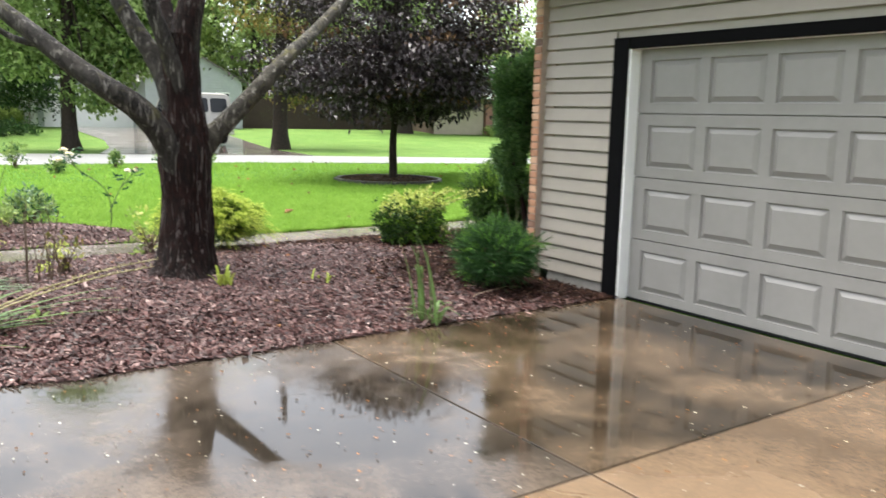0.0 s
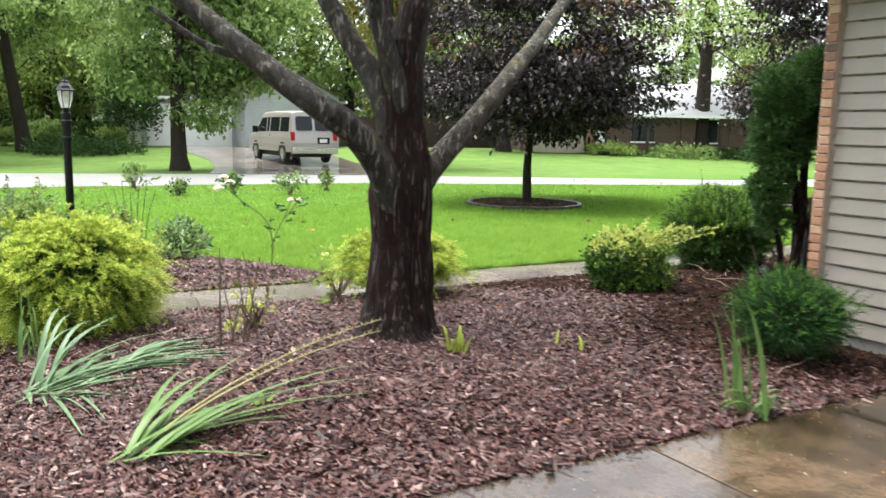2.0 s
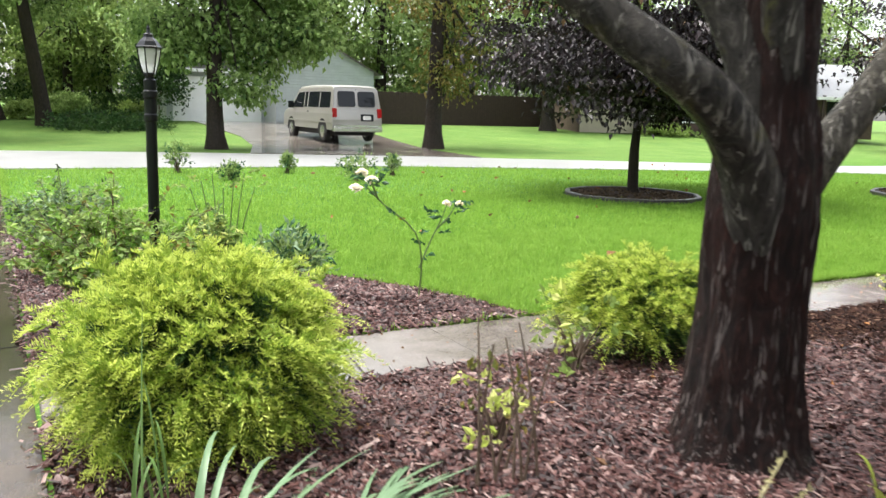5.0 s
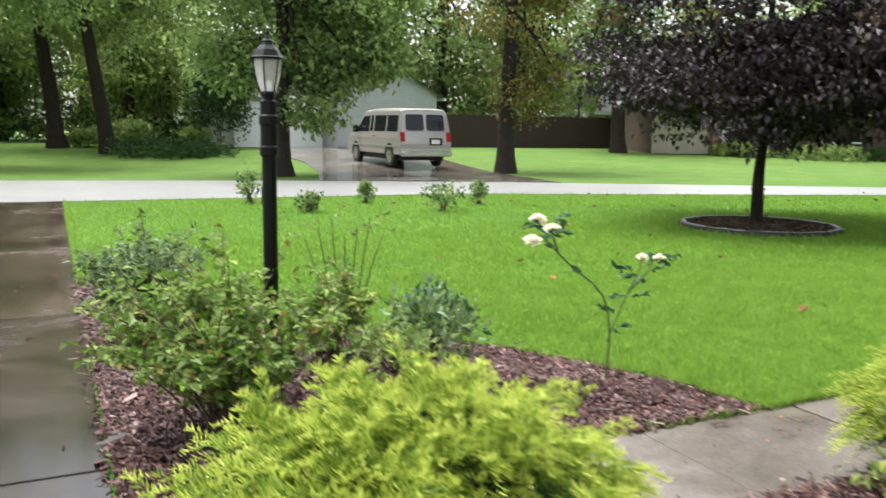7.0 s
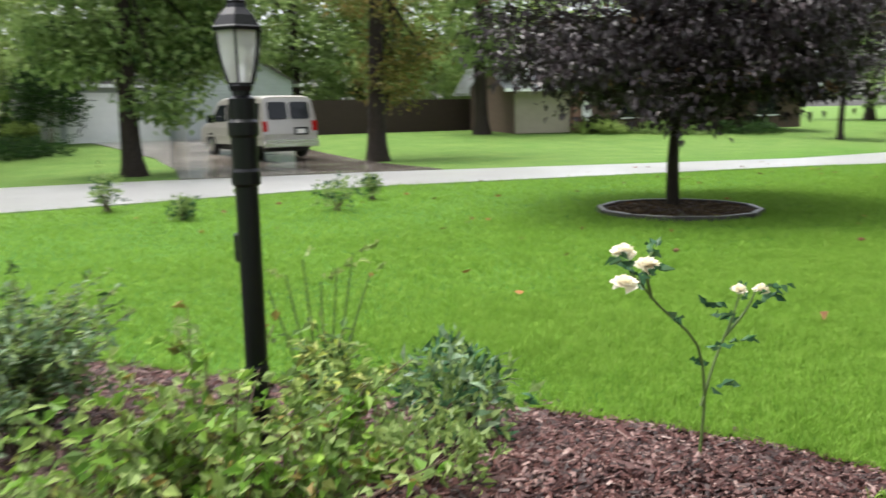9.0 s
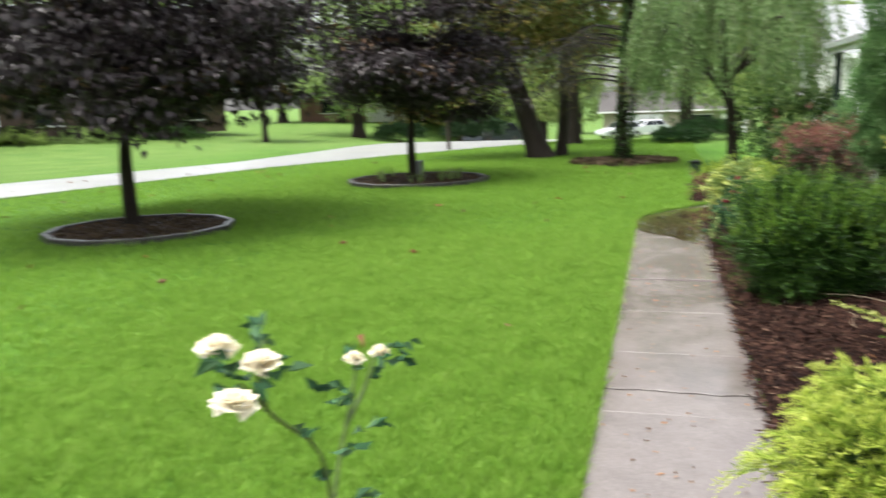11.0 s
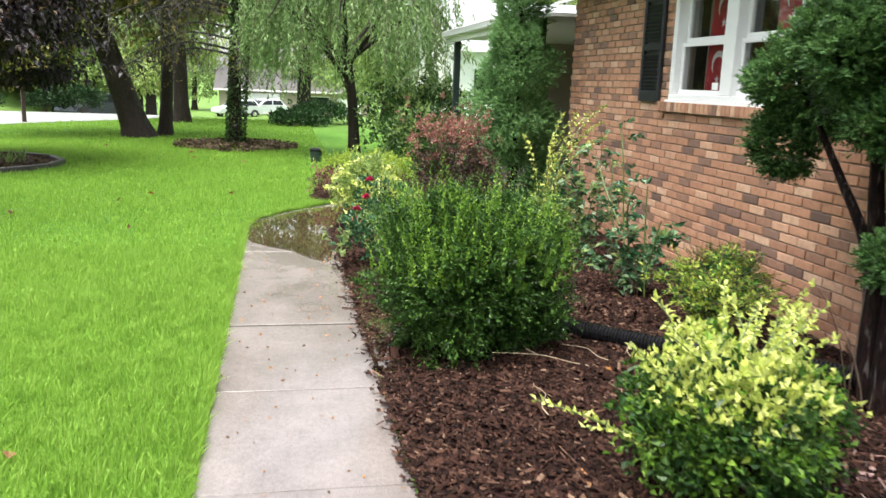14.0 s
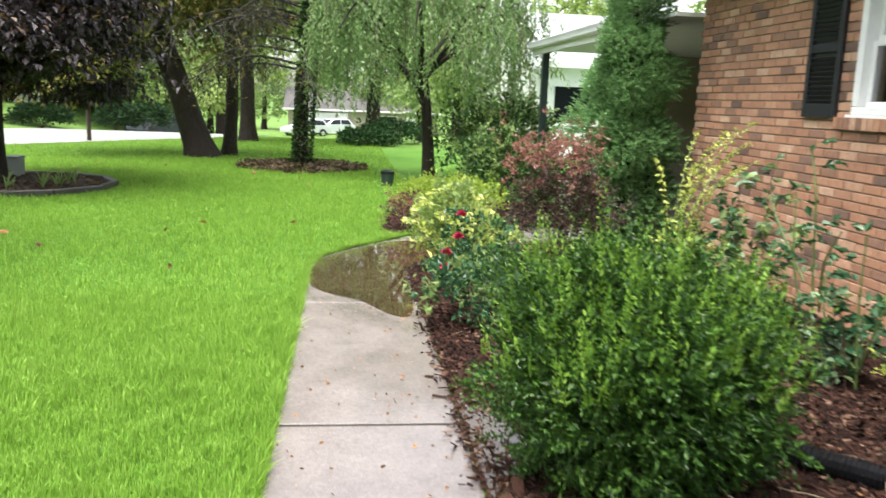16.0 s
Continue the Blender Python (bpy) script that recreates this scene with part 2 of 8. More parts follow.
M["founda"] = plain("grey_block", (0.26, 0.24, 0.22), 0.9, 0, 0.2, 10, 0.5)
M["roof"] = plain("grey_shingle", (0.16, 0.15, 0.145), 0.85, 0, 0.25, 9, 0.5)
M["roof_pale"] = plain("pale_wet_shingle", (0.55, 0.56, 0.58), 0.35, 0, 0.15, 6, 0.3)
# Near-black walls: the dimness of an unlit interior, put into the colour
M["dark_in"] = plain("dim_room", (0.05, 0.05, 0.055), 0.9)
M["glass"], n_, l_, p_ = material("window_glass", 0.02)
p_.inputs["Transmission Weight"].default_value = 1.0
p_.inputs["IOR"].default_value = 1.45
M["darkglass"] = plain("dark_tinted_glass", (0.012, 0.014, 0.017), 0.05, 0, 0.1, 3, 0, 0.3)
M["frost"], n_, l_, p_ = material("seeded_lamp_glass", 0.25)
p_.inputs["Base Color"].default_value = (0.86, 0.85, 0.8, 1)
p_.inputs["Transmission Weight"].default_value = 0.6
M["red"] = plain("red_cloth", (0.42, 0.015, 0.03), 0.8, 0, 0.1, 5, 0.2)
M["cloth"] = plain("white_cloth", (0.8, 0.78, 0.76), 0.8)
M["pipe"] = plain("black_corrugated_plastic", (0.006, 0.006, 0.007), 0.4, 0, 0.12, 8, 0.1, 0.3)
M["bark"] = bark("dark_wet_bark", (0.003, 0.0018, 0.0016), (0.045, 0.017, 0.013), 3.0, 0.58, 0.06, (0.15, 0.125, 0.115))
M["limb"] = bark("grey_limb_bark", (0.005, 0.004, 0.0035), (0.095, 0.084, 0.072), 2.0, 0.5, 0.035, (0.19, 0.175, 0.155), (0.12, 0.11, 0.035))
M["limb_pale"] = bark("mossy_limb_bark", (0.01, 0.008, 0.006), (0.18, 0.16, 0.125), 2.0, 0.55, 0.035, (0.29, 0.265, 0.225), (0.2, 0.18, 0.055))
M["bark_far"] = bark("brown_bark", (0.012, 0.009, 0.007), (0.06, 0.045, 0.034), 6, 0.55, 0.03)
M["stick"] = plain("pale_dry_stick", (0.27, 0.21, 0.14), 0.8)
M["twig"] = plain("brown_twig", (0.085, 0.055, 0.035), 0.7)
M["stem"] = plain("green_stem", (0.09, 0.14, 0.035), 0.5)
M["leaf_green"] = leaf("green_tree_leaves", (0.05, 0.10, 0.026), (0.165, 0.255, 0.07), (0.36, 0.46, 0.18), 0.33, 0.48)
M["leaf_light"] = leaf("light_green_leaves", (0.07, 0.125, 0.028), (0.18, 0.265, 0.062), (0.38, 0.47, 0.16), 0.33, 0.48)
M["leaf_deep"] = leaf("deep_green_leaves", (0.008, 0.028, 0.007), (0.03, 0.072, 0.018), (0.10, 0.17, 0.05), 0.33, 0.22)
M["leaf_olive"] = leaf("olive_autumn_leaves", (0.05, 0.07, 0.014), (0.13, 0.15, 0.03), (0.28, 0.19, 0.06))
# Lightest stop puts the grey sky sheen into the maple's leaf colour
M["leaf_purple"] = leaf("purple_maple_leaves", (0.005, 0.0035, 0.004), (0.021, 0.014, 0.016), (0.095, 0.07, 0.075), 0.4, 0.08, 0.4, 2.4, 0.75)
M["leaf_bronze"] = leaf("bronze_maple_leaves", (0.03, 0.018, 0.01), (0.09, 0.05, 0.028), (0.2, 0.12, 0.06), 0.35, 0.2)
M["leaf_gold"] = leaf("gold_thread_foliage", (0.095, 0.17, 0.018), (0.22, 0.32, 0.04), (0.38, 0.47, 0.09), 0.45, 0.4)
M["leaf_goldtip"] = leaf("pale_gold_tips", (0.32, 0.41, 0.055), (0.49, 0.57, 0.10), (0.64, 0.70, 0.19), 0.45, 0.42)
M["leaf_yew"] = leaf("dark_yew_needles", (0.008, 0.03, 0.009), (0.02, 0.062, 0.015), (0.055, 0.13, 0.032), 0.45, 0.15)
M["leaf_box"] = leaf("boxwood_leaves", (0.005, 0.018, 0.004), (0.022, 0.06, 0.009), (0.08, 0.16, 0.025), 0.35, 0.12)
M["leaf_boxtip"] = leaf("fresh_boxwood_leaves", (0.05, 0.125, 0.012), (0.11, 0.22, 0.025), (0.24, 0.37, 0.06), 0.4, 0.3)
M["leaf_sword"] = leaf("grey_green_sword_leaves", (0.05, 0.10, 0.03), (0.105, 0.185, 0.055), (0.22, 0.32, 0.11), 0.3, 0.25)
M["leaf_dark"] = leaf("near_black_hedge_leaves", (0.005, 0.017, 0.005), (0.014, 0.04, 0.011), (0.04, 0.085, 0.024), 0.45, 0.1)
M["leaf_weep"] = leaf("weeping_narrow_leaves", (0.055, 0.11, 0.03), (0.13, 0.22, 0.065), (0.30, 0.42, 0.19), 0.35, 0.4)
M["litter"] = leaf("brown_litter", (0.02, 0.013, 0.008), (0.065, 0.045, 0.025), (0.15, 0.105, 0.06), 0.6, 0.1)
M["leaf_yewtip"] = leaf("fresh_yew_needles", (0.05, 0.13, 0.02), (0.09, 0.21, 0.03), (0.16, 0.3, 0.05), 0.45, 0.2)
M["leaf_cedar"] = leaf("arborvitae_scales", (0.022, 0.07, 0.024), (0.115, 0.245, 0.08), (0.31, 0.48, 0.2), 0.42, 0.36)
M["leaf_cedar_dark"] = leaf("dark_evergreen_scales", (0.008, 0.03, 0.009), (0.036, 0.095, 0.026), (0.16, 0.28, 0.08), 0.4, 0.2)
M["leaf_varieg"] = leaf("cream_yellow_leaves", (0.24, 0.31, 0.045), (0.46, 0.52, 0.11), (0.70, 0.72, 0.3), 0.4, 0.3)
M["leaf_blue"] = leaf("blue_green_blades", (0.06, 0.12, 0.06), (0.13, 0.215, 0.112), (0.34, 0.43, 0.27), 0.3, 0.25)
M["leaf_yellowish"] = leaf("yellow_green_blades", (0.13, 0.18, 0.03), (0.26, 0.32, 0.05), (0.45, 0.45, 0.13), 0.4, 0.25)
M["leaf_rose"] = leaf("glossy_rose_leaves", (0.015, 0.05, 0.022), (0.035, 0.095, 0.04), (0.09, 0.17, 0.08), 0.25, 0.15)
M["leaf_red"] = leaf("red_barberry_leaves", (0.10, 0.04, 0.034), (0.21, 0.09, 0.07), (0.36, 0.18, 0.14), 0.4, 0.2)
M["leaf_maroon"] = leaf("maroon_barberry_leaves", (0.02, 0.016, 0.014), (0.06, 0.04, 0.032), (0.13, 0.08, 0.055), 0.4, 0.2)
M["leaf_straw"] = leaf("straw_stems", (0.2, 0.18, 0.08), (0.33, 0.3, 0.15), (0.5, 0.45, 0.27), 0.6, 0.2)
M["petal_cream"] = leaf("cream_pink_petals", (0.82, 0.7, 0.5), (0.9, 0.84, 0.66), (0.94, 0.91, 0.8), 0.5, 0.3)
M["petal_red"] = leaf("crimson_petals", (0.25, 0.008, 0.04), (0.4, 0.012, 0.07), (0.55, 0.04, 0.13), 0.5, 0.2)
M["dead_leaf"] = leaf("fallen_leaves", (0.06, 0.035, 0.02), (0.18, 0.09, 0.04), (0.4, 0.17, 0.05), 0.6, 0.1)
M["van"] = plain("champagne_van_paint", (0.43, 0.405, 0.385), 0.28, 0.4, 0.04, 1.5, 0)
M["chrome"] = plain("bumper_metal", (0.6, 0.6, 0.6), 0.25, 0.9, 0.05, 3, 0)
M["tyre"] = plain("black_rubber", (0.015, 0.015, 0.015), 0.8)
M["lens_red"] = plain("red_lens", (0.4, 0.01, 0.012), 0.2)
M["fence"] = plain("brown_fence_board", (0.04, 0.024, 0.018), 0.8, 0, 0.25, 5, 0.3)
M["grey_siding"] = plain("grey_green_siding", (0.36, 0.39, 0.39), 0.6, 0, 0.1, 3, 0.1)
M["beige_wall"] = plain("beige_render", (0.30, 0.265, 0.20), 0.8, 0, 0.1, 3, 0.2)
M["brown_brick"] = plain("dark_brown_brick", (0.10, 0.065, 0.05), 0.85, 0, 0.3, 9, 0.4)
M["pink_brick"] = plain("red_brick_far", (0.22, 0.115, 0.09), 0.85, 0, 0.2, 9, 0.4)
M["edging"] = plain("dark_wet_edging", (0.045, 0.04, 0.04), 0.35, 0, 0.3, 9, 0.4)
M["utility"] = plain("grey_green_utility_paint", (0.20, 0.22, 0.2), 0.6)
M["car_white"] = plain("silver_white_car_paint", (0.6, 0.62, 0.65), 0.25, 0.2, 0.03, 2, 0)
M["car_dark"] = plain("dark_car_paint", (0.03, 0.035, 0.045), 0.25, 0.2, 0.05, 2, 0)
M["post_green"] = plain("dark_green_post_paint", (0.02, 0.035, 0.03), 0.4)
M["fleck"] = plain("pale_petals", (0.6, 0.58, 0.48), 0.6)


# ---- helpers for building ----
def fast_mesh(name, verts, faces, mats, smooth=False, index=None):
    me = bpy.data.meshes.new(name)
    verts, faces = np.asarray(verts, np.float32), np.asarray(faces, np.int32)
    k = faces.shape[1]
    me.vertices.add(len(verts))
    me.vertices.foreach_set("co", verts.ravel())
    me.loops.add(faces.size)
    me.loops.foreach_set("vertex_index", faces.ravel())
    me.polygons.add(len(faces))
    me.polygons.foreach_set("loop_start", np.arange(0, faces.size, k, dtype=np.int32))
    me.polygons.foreach_set("use_smooth", np.full(len(faces), smooth))
    for m in mats if isinstance(mats, (list, tuple)) else [mats]:
        me.materials.append(m)
    if index is not None:
        me.polygons.foreach_set("material_index", np.asarray(index, np.int32))
    me.update(calc_edges=True)
    me.validate()
    return me


def from_bm(name, bm, mat, smooth=False):
    me = bpy.data.meshes.new(name)
    bm.to_mesh(me)
    bm.free()
    me.materials.append(mat)
    if smooth:
        me.polygons.foreach_set("use_smooth", np.full(len(me.polygons), True))
    return me


def part(name, shape, mat, parent=None, label="", smooth=False):
    me = from_bm(name, shape, mat, smooth) if isinstance(shape, bmesh.types.BMesh) else shape
    ob = new(name, me)
    if parent is not None:
        ob.parent = parent
    if label:
        ob["label"] = label
    return ob


def thing(name, label, category, at=(0, 0, 0), rz=0, group="", kind=""):
    ob = new(name)
    ob.matrix_world = pose(*at, 0, 0, rz)
    bpy.context.view_layer.update()
    return tagged(ob, label, category, group, kind)


def box(bm, x0, x1, y0, y1, z0, z1, bev=0.0, m=None):
    r = bmesh.ops.create_cube(bm, size=1.0, matrix=Matrix.Translation(((x0 + x1) / 2, (y0 + y1) / 2, (z0 + z1) / 2)) @ Matrix.Diagonal((x1 - x0, y1 - y0, z1 - z0, 1)))
    vs = r["verts"]
    if bev:
        es = list({e for v in vs for e in v.link_edges})
        vs = list({v for f in bmesh.ops.bevel(bm, geom=es, offset=bev, segments=1, affect="EDGES", profile=0.5)["faces"] for v in f.verts})
    if m is not None:
        bmesh.ops.transform(bm, matrix=m, verts=vs)
    return bm


def one_box(x0, x1, y0, y1, z0, z1, bev=0.0):
    return box(bmesh.new(), x0, x1, y0, y1, z0, z1, bev)


def prism(outline, z0, z1):
    """A slab over a flat outline."""
    bm = bmesh.new()
    a = [bm.verts.new((x, y, z0)) for x, y in outline]
    b = [bm.verts.new((x, y, z1)) for x, y in outline]
    bm.faces.new(list(reversed(a)))
    bm.faces.new(b)
    for i in range(len(a)):
        j = (i + 1) % len(a)
        bm.faces.new((a[i], a[j], b[j], b[i]))
    bmesh.ops.recalc_face_normals(bm, faces=bm.faces)
    return bm


def tube(points, radii, sides=8, rough=0.0, seed=0, caps=True):
    """A swept round form through the points; rough roughens it as bark does."""
    P, R = np.asarray(points, float), np.asarray(radii, float)
    T = np.gradient(P, axis=0)
    T /= np.linalg.norm(T, axis=1)[:, None] + 1e-9
    ref = np.array([0.0, 1.0, 0.0]) if abs(T[0][1]) < 0.9 else np.array([1.0, 0, 0])
    V, ang = [], np.linspace(0, 2 * np.pi, sides, endpoint=False)
    u = np.cross(T[0], ref)
    for p, t, r in zip(P, T, R):
        u = u - t * np.dot(u, t)
        u /= np.linalg.norm(u) + 1e-9
        w = np.cross(t, u)
        ring = np.full(sides, r)
        if rough:
            ring = np.array([r * (1 + rough * (noise.noise((math.cos(a) * 2.2 + seed, math.sin(a) * 2.2, p[2] * 0.9 + p[0])) + 0.5 * noise.noise((math.cos(a) * 6, math.sin(a) * 6 + seed, p[2] * 2.5)))) for a in ang])
        V.append(p + ring[:, None] * (np.cos(ang)[:, None] * u + np.sin(ang)[:, None] * w))
    V = np.concatenate(V)
    F = []
    for i in range(len(P) - 1):
        for j in range(sides):
            a, b = i * sides + j, i * sides + (j + 1) % sides
            F.append((a, b, b + sides, a + sides))
    return V, np.array(F)


def smooth_path(points, n):
    """Catmull-Rom through the points."""
    P = np.asarray(points, float)
    P = np.vstack([2 * P[0] - P[1], P, 2 * P[-1] - P[-2]])
    out = []
    for t in np.linspace(0, len(P) - 3 - 1e-6, n):
        i, f = int(t), t - int(t)
        a, b, c, d = P[i:i + 4]
        out.append(0.5 * (2 * b + (c - a) * f + (2 * a - 5 * b + 4 * c - d) * f * f + (3 * b - a - 3 * c + d) * f ** 3))
    return np.array(out)


def joined(pieces):
    V, F, o = [], [], 0
    for v, f in pieces:
        V.append(v)
        F.append(np.asarray(f) + o)
        o += len(v)
    return np.concatenate(V), np.concatenate(F)


def lathe(profile, sides=16):
    """A turned form from (radius, height) steps."""
    ang = np.linspace(0, 2 * np.pi, sides, endpoint=False)
    V = np.concatenate([np.stack([r * np.cos(ang), r * np.sin(ang), np.full(sides, z)], 1) for r, z in profile])
    F = [(i * sides + j, i * sides + (j + 1) % sides, (i + 1) * sides + (j + 1) % sides, (i + 1) * sides + j) for i in range(len(profile) - 1) for j in range(sides)]
    return V, np.array(F)


def unit(v):
    return v / (np.linalg.norm(v, axis=-1, keepdims=True) + 1e-9)


def leaves(pos, along, length, width, rng, fold=0.25, curl=0.2, flat=0.0, face=None):
    """Diamond-shaped leaves, folded on the midrib: pos their foot, along their direction."""
    n = len(pos)
    along = unit(along)
    side = unit(np.cross(along, rng.normal(size=(n, 3)) * (1 - flat) + np.array([0, 0, 1.6 * flat])))
    if face is not None:
        side = unit(np.cross(face, along))
    up = np.cross(side, along)
    L, W = np.broadcast_to(length, n)[:, None], np.broadcast_to(width, n)[:, None]
    mid = pos + along * L * 0.45
    tip = pos + along * L - up * L * curl
    a, b = mid + side * W * 0.5 + up * W * fold, mid - side * W * 0.5 + up * W * fold
    V = np.stack([pos, a, tip, b], 1).reshape(-1, 3)
    return V, np.arange(n * 4).reshape(n, 4)


def ball(n, rng):
    return unit(rng.normal(size=(n, 3)))


def crown(rng, blobs, n_leaf, size, droop=0.5, shell=0.55, spread=0.35, per=14, flat=0.35, thick=0.55, gap=-0.28, freq=0.9):
    """Leaf sprays massed over a few uneven blobs (x, y, z, rx, ry, rz); gaps stay between the sprays."""
    vol = np.array([b[3] * b[4] + b[4] * b[5] + b[3] * b[5] for b in blobs])
    k = max(1, n_leaf // per)
    pick = rng.choice(len(blobs), k, p=vol / vol.sum())
    B = np.array(blobs)[pick]
    d = ball(k, rng)
    r = shell + (1.05 - shell) * rng.random(k) ** 0.7
    c = B[:, :3] + d * B[:, 3:] * r[:, None]
    keep = np.array([noise.noise(Vector(p) * freq) > gap for p in c])
    c, d = c[keep], d[keep]
    c, d = np.repeat(c, per, 0), np.repeat(d, per, 0)
    pos = c + rng.normal(size=c.shape) * spread * np.array([1, 1, thick])
    al = d * 0.5 + rng.normal(size=c.shape) * 0.7 + np.array([0, 0, -droop])
    s = size * rng.uniform(0.65, 1.3, len(pos))
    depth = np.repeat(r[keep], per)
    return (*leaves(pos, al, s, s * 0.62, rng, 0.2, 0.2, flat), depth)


def sprays(rng, roots, dirs, length, leaflets, leaf_l, leaf_w, sag=0.3, fan=0.9, frond=False):
    """Feathery sprays: each a bent twig set with small leaflets on both sides."""
    n = len(roots)
    dirs = unit(dirs)
    t = np.linspace(0.12, 1.0, leaflets)
    L = np.broadcast_to(length, n)
    P = roots[:, None] + dirs[:, None] * (t[None, :] * L[:, None])[..., None]
    P[..., 2] -= sag * (t ** 2)[None, :] * L[:, None]
    side = unit(np.cross(dirs, rng.normal(size=(n, 3)) * 0.45 + np.array([0, 0, 1.0]) if frond else rng.normal(size=(n, 3))))
    sgn = np.where(np.arange(leaflets) % 2 == 0, 1.0, -1.0)
    al = dirs[:, None] + side[:, None] * (sgn * fan)[None, :, None] + rng.normal(size=P.shape) * (0.3 if frond else 0.25)
    P, al = P.reshape(-1, 3), al.reshape(-1, 3)
    ll = np.tile(leaf_l * (1.15 - 0.6 * t), n) * rng.uniform(0.7, 1.25, len(P))
    face = np.repeat(np.cross(side, dirs), leaflets, 0) + rng.normal(size=P.shape) * 0.45 if frond else None
    return leaves(P, al, ll, ll * leaf_w, rng, 0.15, 0.1, 0.0, face)


def blade(path, width, fold=0.15, taper=1.5):
    """A strap leaf along a path, creased along its middle."""
    P = np.asarray(path)
    T = unit(np.gradient(P, axis=0))
    side = unit(np.cross(T, np.array([0.15, 0.1, 1.0])))
    t = np.linspace(0, 1, len(P))
    w = width * np.minimum(1, 0.45 + 3 * t) * (1 - t ** taper) ** 0.7 + 0.0008
    up = np.cross(side, T)
    a, b, c = P + side * w[:, None] / 2 + up * (w * fold)[:, None], P, P - side * w[:, None] / 2 + up * (w * fold)[:, None]
    V = np.stack([a, b, c], 1).reshape(-1, 3)
    F = []
    for i in range(len(P) - 1):
        o = i * 3
        F += [(o, o + 1, o + 4, o + 3), (o + 1, o + 2, o + 5, o + 4)]
    return V, np.array(F)


def arch(foot, az, reach, height, n=9, flop=0.0):
    """The line of an arching blade: up, over, and down by flop."""
    t = np.linspace(0, 1, n)
    d = np.array([math.sin(az), math.cos(az)])
    z = height * (1.9 * t - (0.9 + flop) * t ** 2)
    return np.column_stack([foot[0] + d[0] * reach * t ** 1.2, foot[1] + d[1] * reach * t ** 1.2, foot[2] + z])


def step(a, b, x):
    t = np.clip((x - a) / (b - a), 0, 1)
    return t * t * (3 - 2 * t)


def ground_z(x, y):
    """The lie of the land: level by the house, a little higher across the road, falling away past the lawn's far end."""
    x, y = np.asarray(x, float), np.asarray(y, float)
    far = y - np.interp(x, [-40, 0, 13, 24, 34, 60], [33, 32, 27.5, 23, 22, 22])
    return 0.5 * step(4, 20, far) - 2.4 * step(30, 76, x) * step(30, 22, y) - 0.015


def inside(px, py, outline):
    o = np.asarray(outline, float)
    res = np.zeros(np.shape(px), bool)
    j = len(o) - 1
    for i in range(len(o)):
        xi, yi, xj, yj = *o[i], *o[j]
        hit = ((yi > py) != (yj > py)) & (px < (xj - xi) * (py - yi) / (yj - yi + 1e-12) + xi)
        res ^= hit
        j = i
    return res


def edge_dist(px, py, outline):
    o = np.asarray(outline, float)
    best = np.full(np.shape(px), 1e9)
    for i in range(len(o)):
        a, b = o[i], o[(i + 1) % len(o)]
        d = b - a
        t = np.clip(((px - a[0]) * d[0] + (py - a[1]) * d[1]) / (d @ d + 1e-12), 0, 1)
        best = np.minimum(best, np.hypot(px - a[0] - t * d[0], py - a[1] - t * d[1]))
    return best


# ---- outlines of the plan ----
DRIVE_EDGE, BED_EDGE, WALL_X, WALL_Y = 0.2, 4.95, 5.84, 6.05
WALK_S, WALK_N = 8.95, 9.80
BED_MAIN = [(0.2, 8.952), (0.2, 6.25), (0.3, 5.75), (0.55, 5.35), (0.95, 5.08), (1.5, 4.96), (5.80, 4.95), (5.80, 6.07), (13.1, 6.07), (13.1, 7.0), (12.85, 7.6), (12.3, 8.25), (11.85, 8.72), (11.4, 8.952)]
BED_LAMP = [(0.2, 9.82), (3.52, 9.82), (3.42, 10.3), (3.2, 10.8), (2.85, 11.4), (2.3, 12.1), (1.6, 13.2), (0.9, 14.4), (0.2, 15.0)]
BED_DOOR = [(14.3, 6.2), (16.5, 6.2), (16.5, 8.2), (15.2, 8.9), (13.6, 9.1), (13.5, 8.8), (14.1, 7.95)]
WALK_END = [(10.35, 8.95), (11.45, 8.95), (11.9, 8.72), (12.35, 8.28), (12.9, 7.62), (13.15, 7.0), (13.2, 6.2), (14.2, 6.2), (14.0, 7.9), (13.4, 8.75), (12.55, 9.4), (12.1, 9.68), (11.6, 9.8), (10.35, 9.8)]
ROAD_NEAR = [(-60, 25.2), (-8, 24.4), (-0.5, 24.2), (8.8, 23.9), (15.4, 21.9), (20.8, 20.2), (25.5, 17.9), (29.0, 15.6), (31.5, 13.9), (36, 13.0), (60, 12.0)]
ROAD_FAR = [(70, 20.5), (40, 20.8), (33.7, 21.3), (29.6, 21.5), (23.6, 22.2), (16.6, 25.3), (12.1, 27.3), (5.7, 29.4), (-2.2, 31.0), (-60, 33.0)]
DRIVE_ACROSS = [(6.9, 29.2), (13.6, 26.9), (13.9, 30.5), (14.5, 34.0), (15.3, 40.0), (15.6, 47.0), (9.0, 47.0), (9.0, 38.0), (8.2, 33.5)]

# ---- ground ----
gx = np.unique(np.concatenate([np.linspace(-900, -40, 9), np.arange(-40, 70, 1.0), np.linspace(70, 900, 9)]))
gy = np.unique(np.concatenate([np.linspace(-900, -30, 9), np.arange(-30, 80, 1.0), np.linspace(80, 900, 9)]))
GX, GY = np.meshgrid(gx, gy)
GZ = ground_z(GX, GY)
nx_ = len(gx)
gf = [(j * nx_ + i, j * nx_ + i + 1, (j + 1) * nx_ + i + 1, (j + 1) * nx_ + i) for j in range(len(gy) - 1) for i in range(nx_ - 1)]
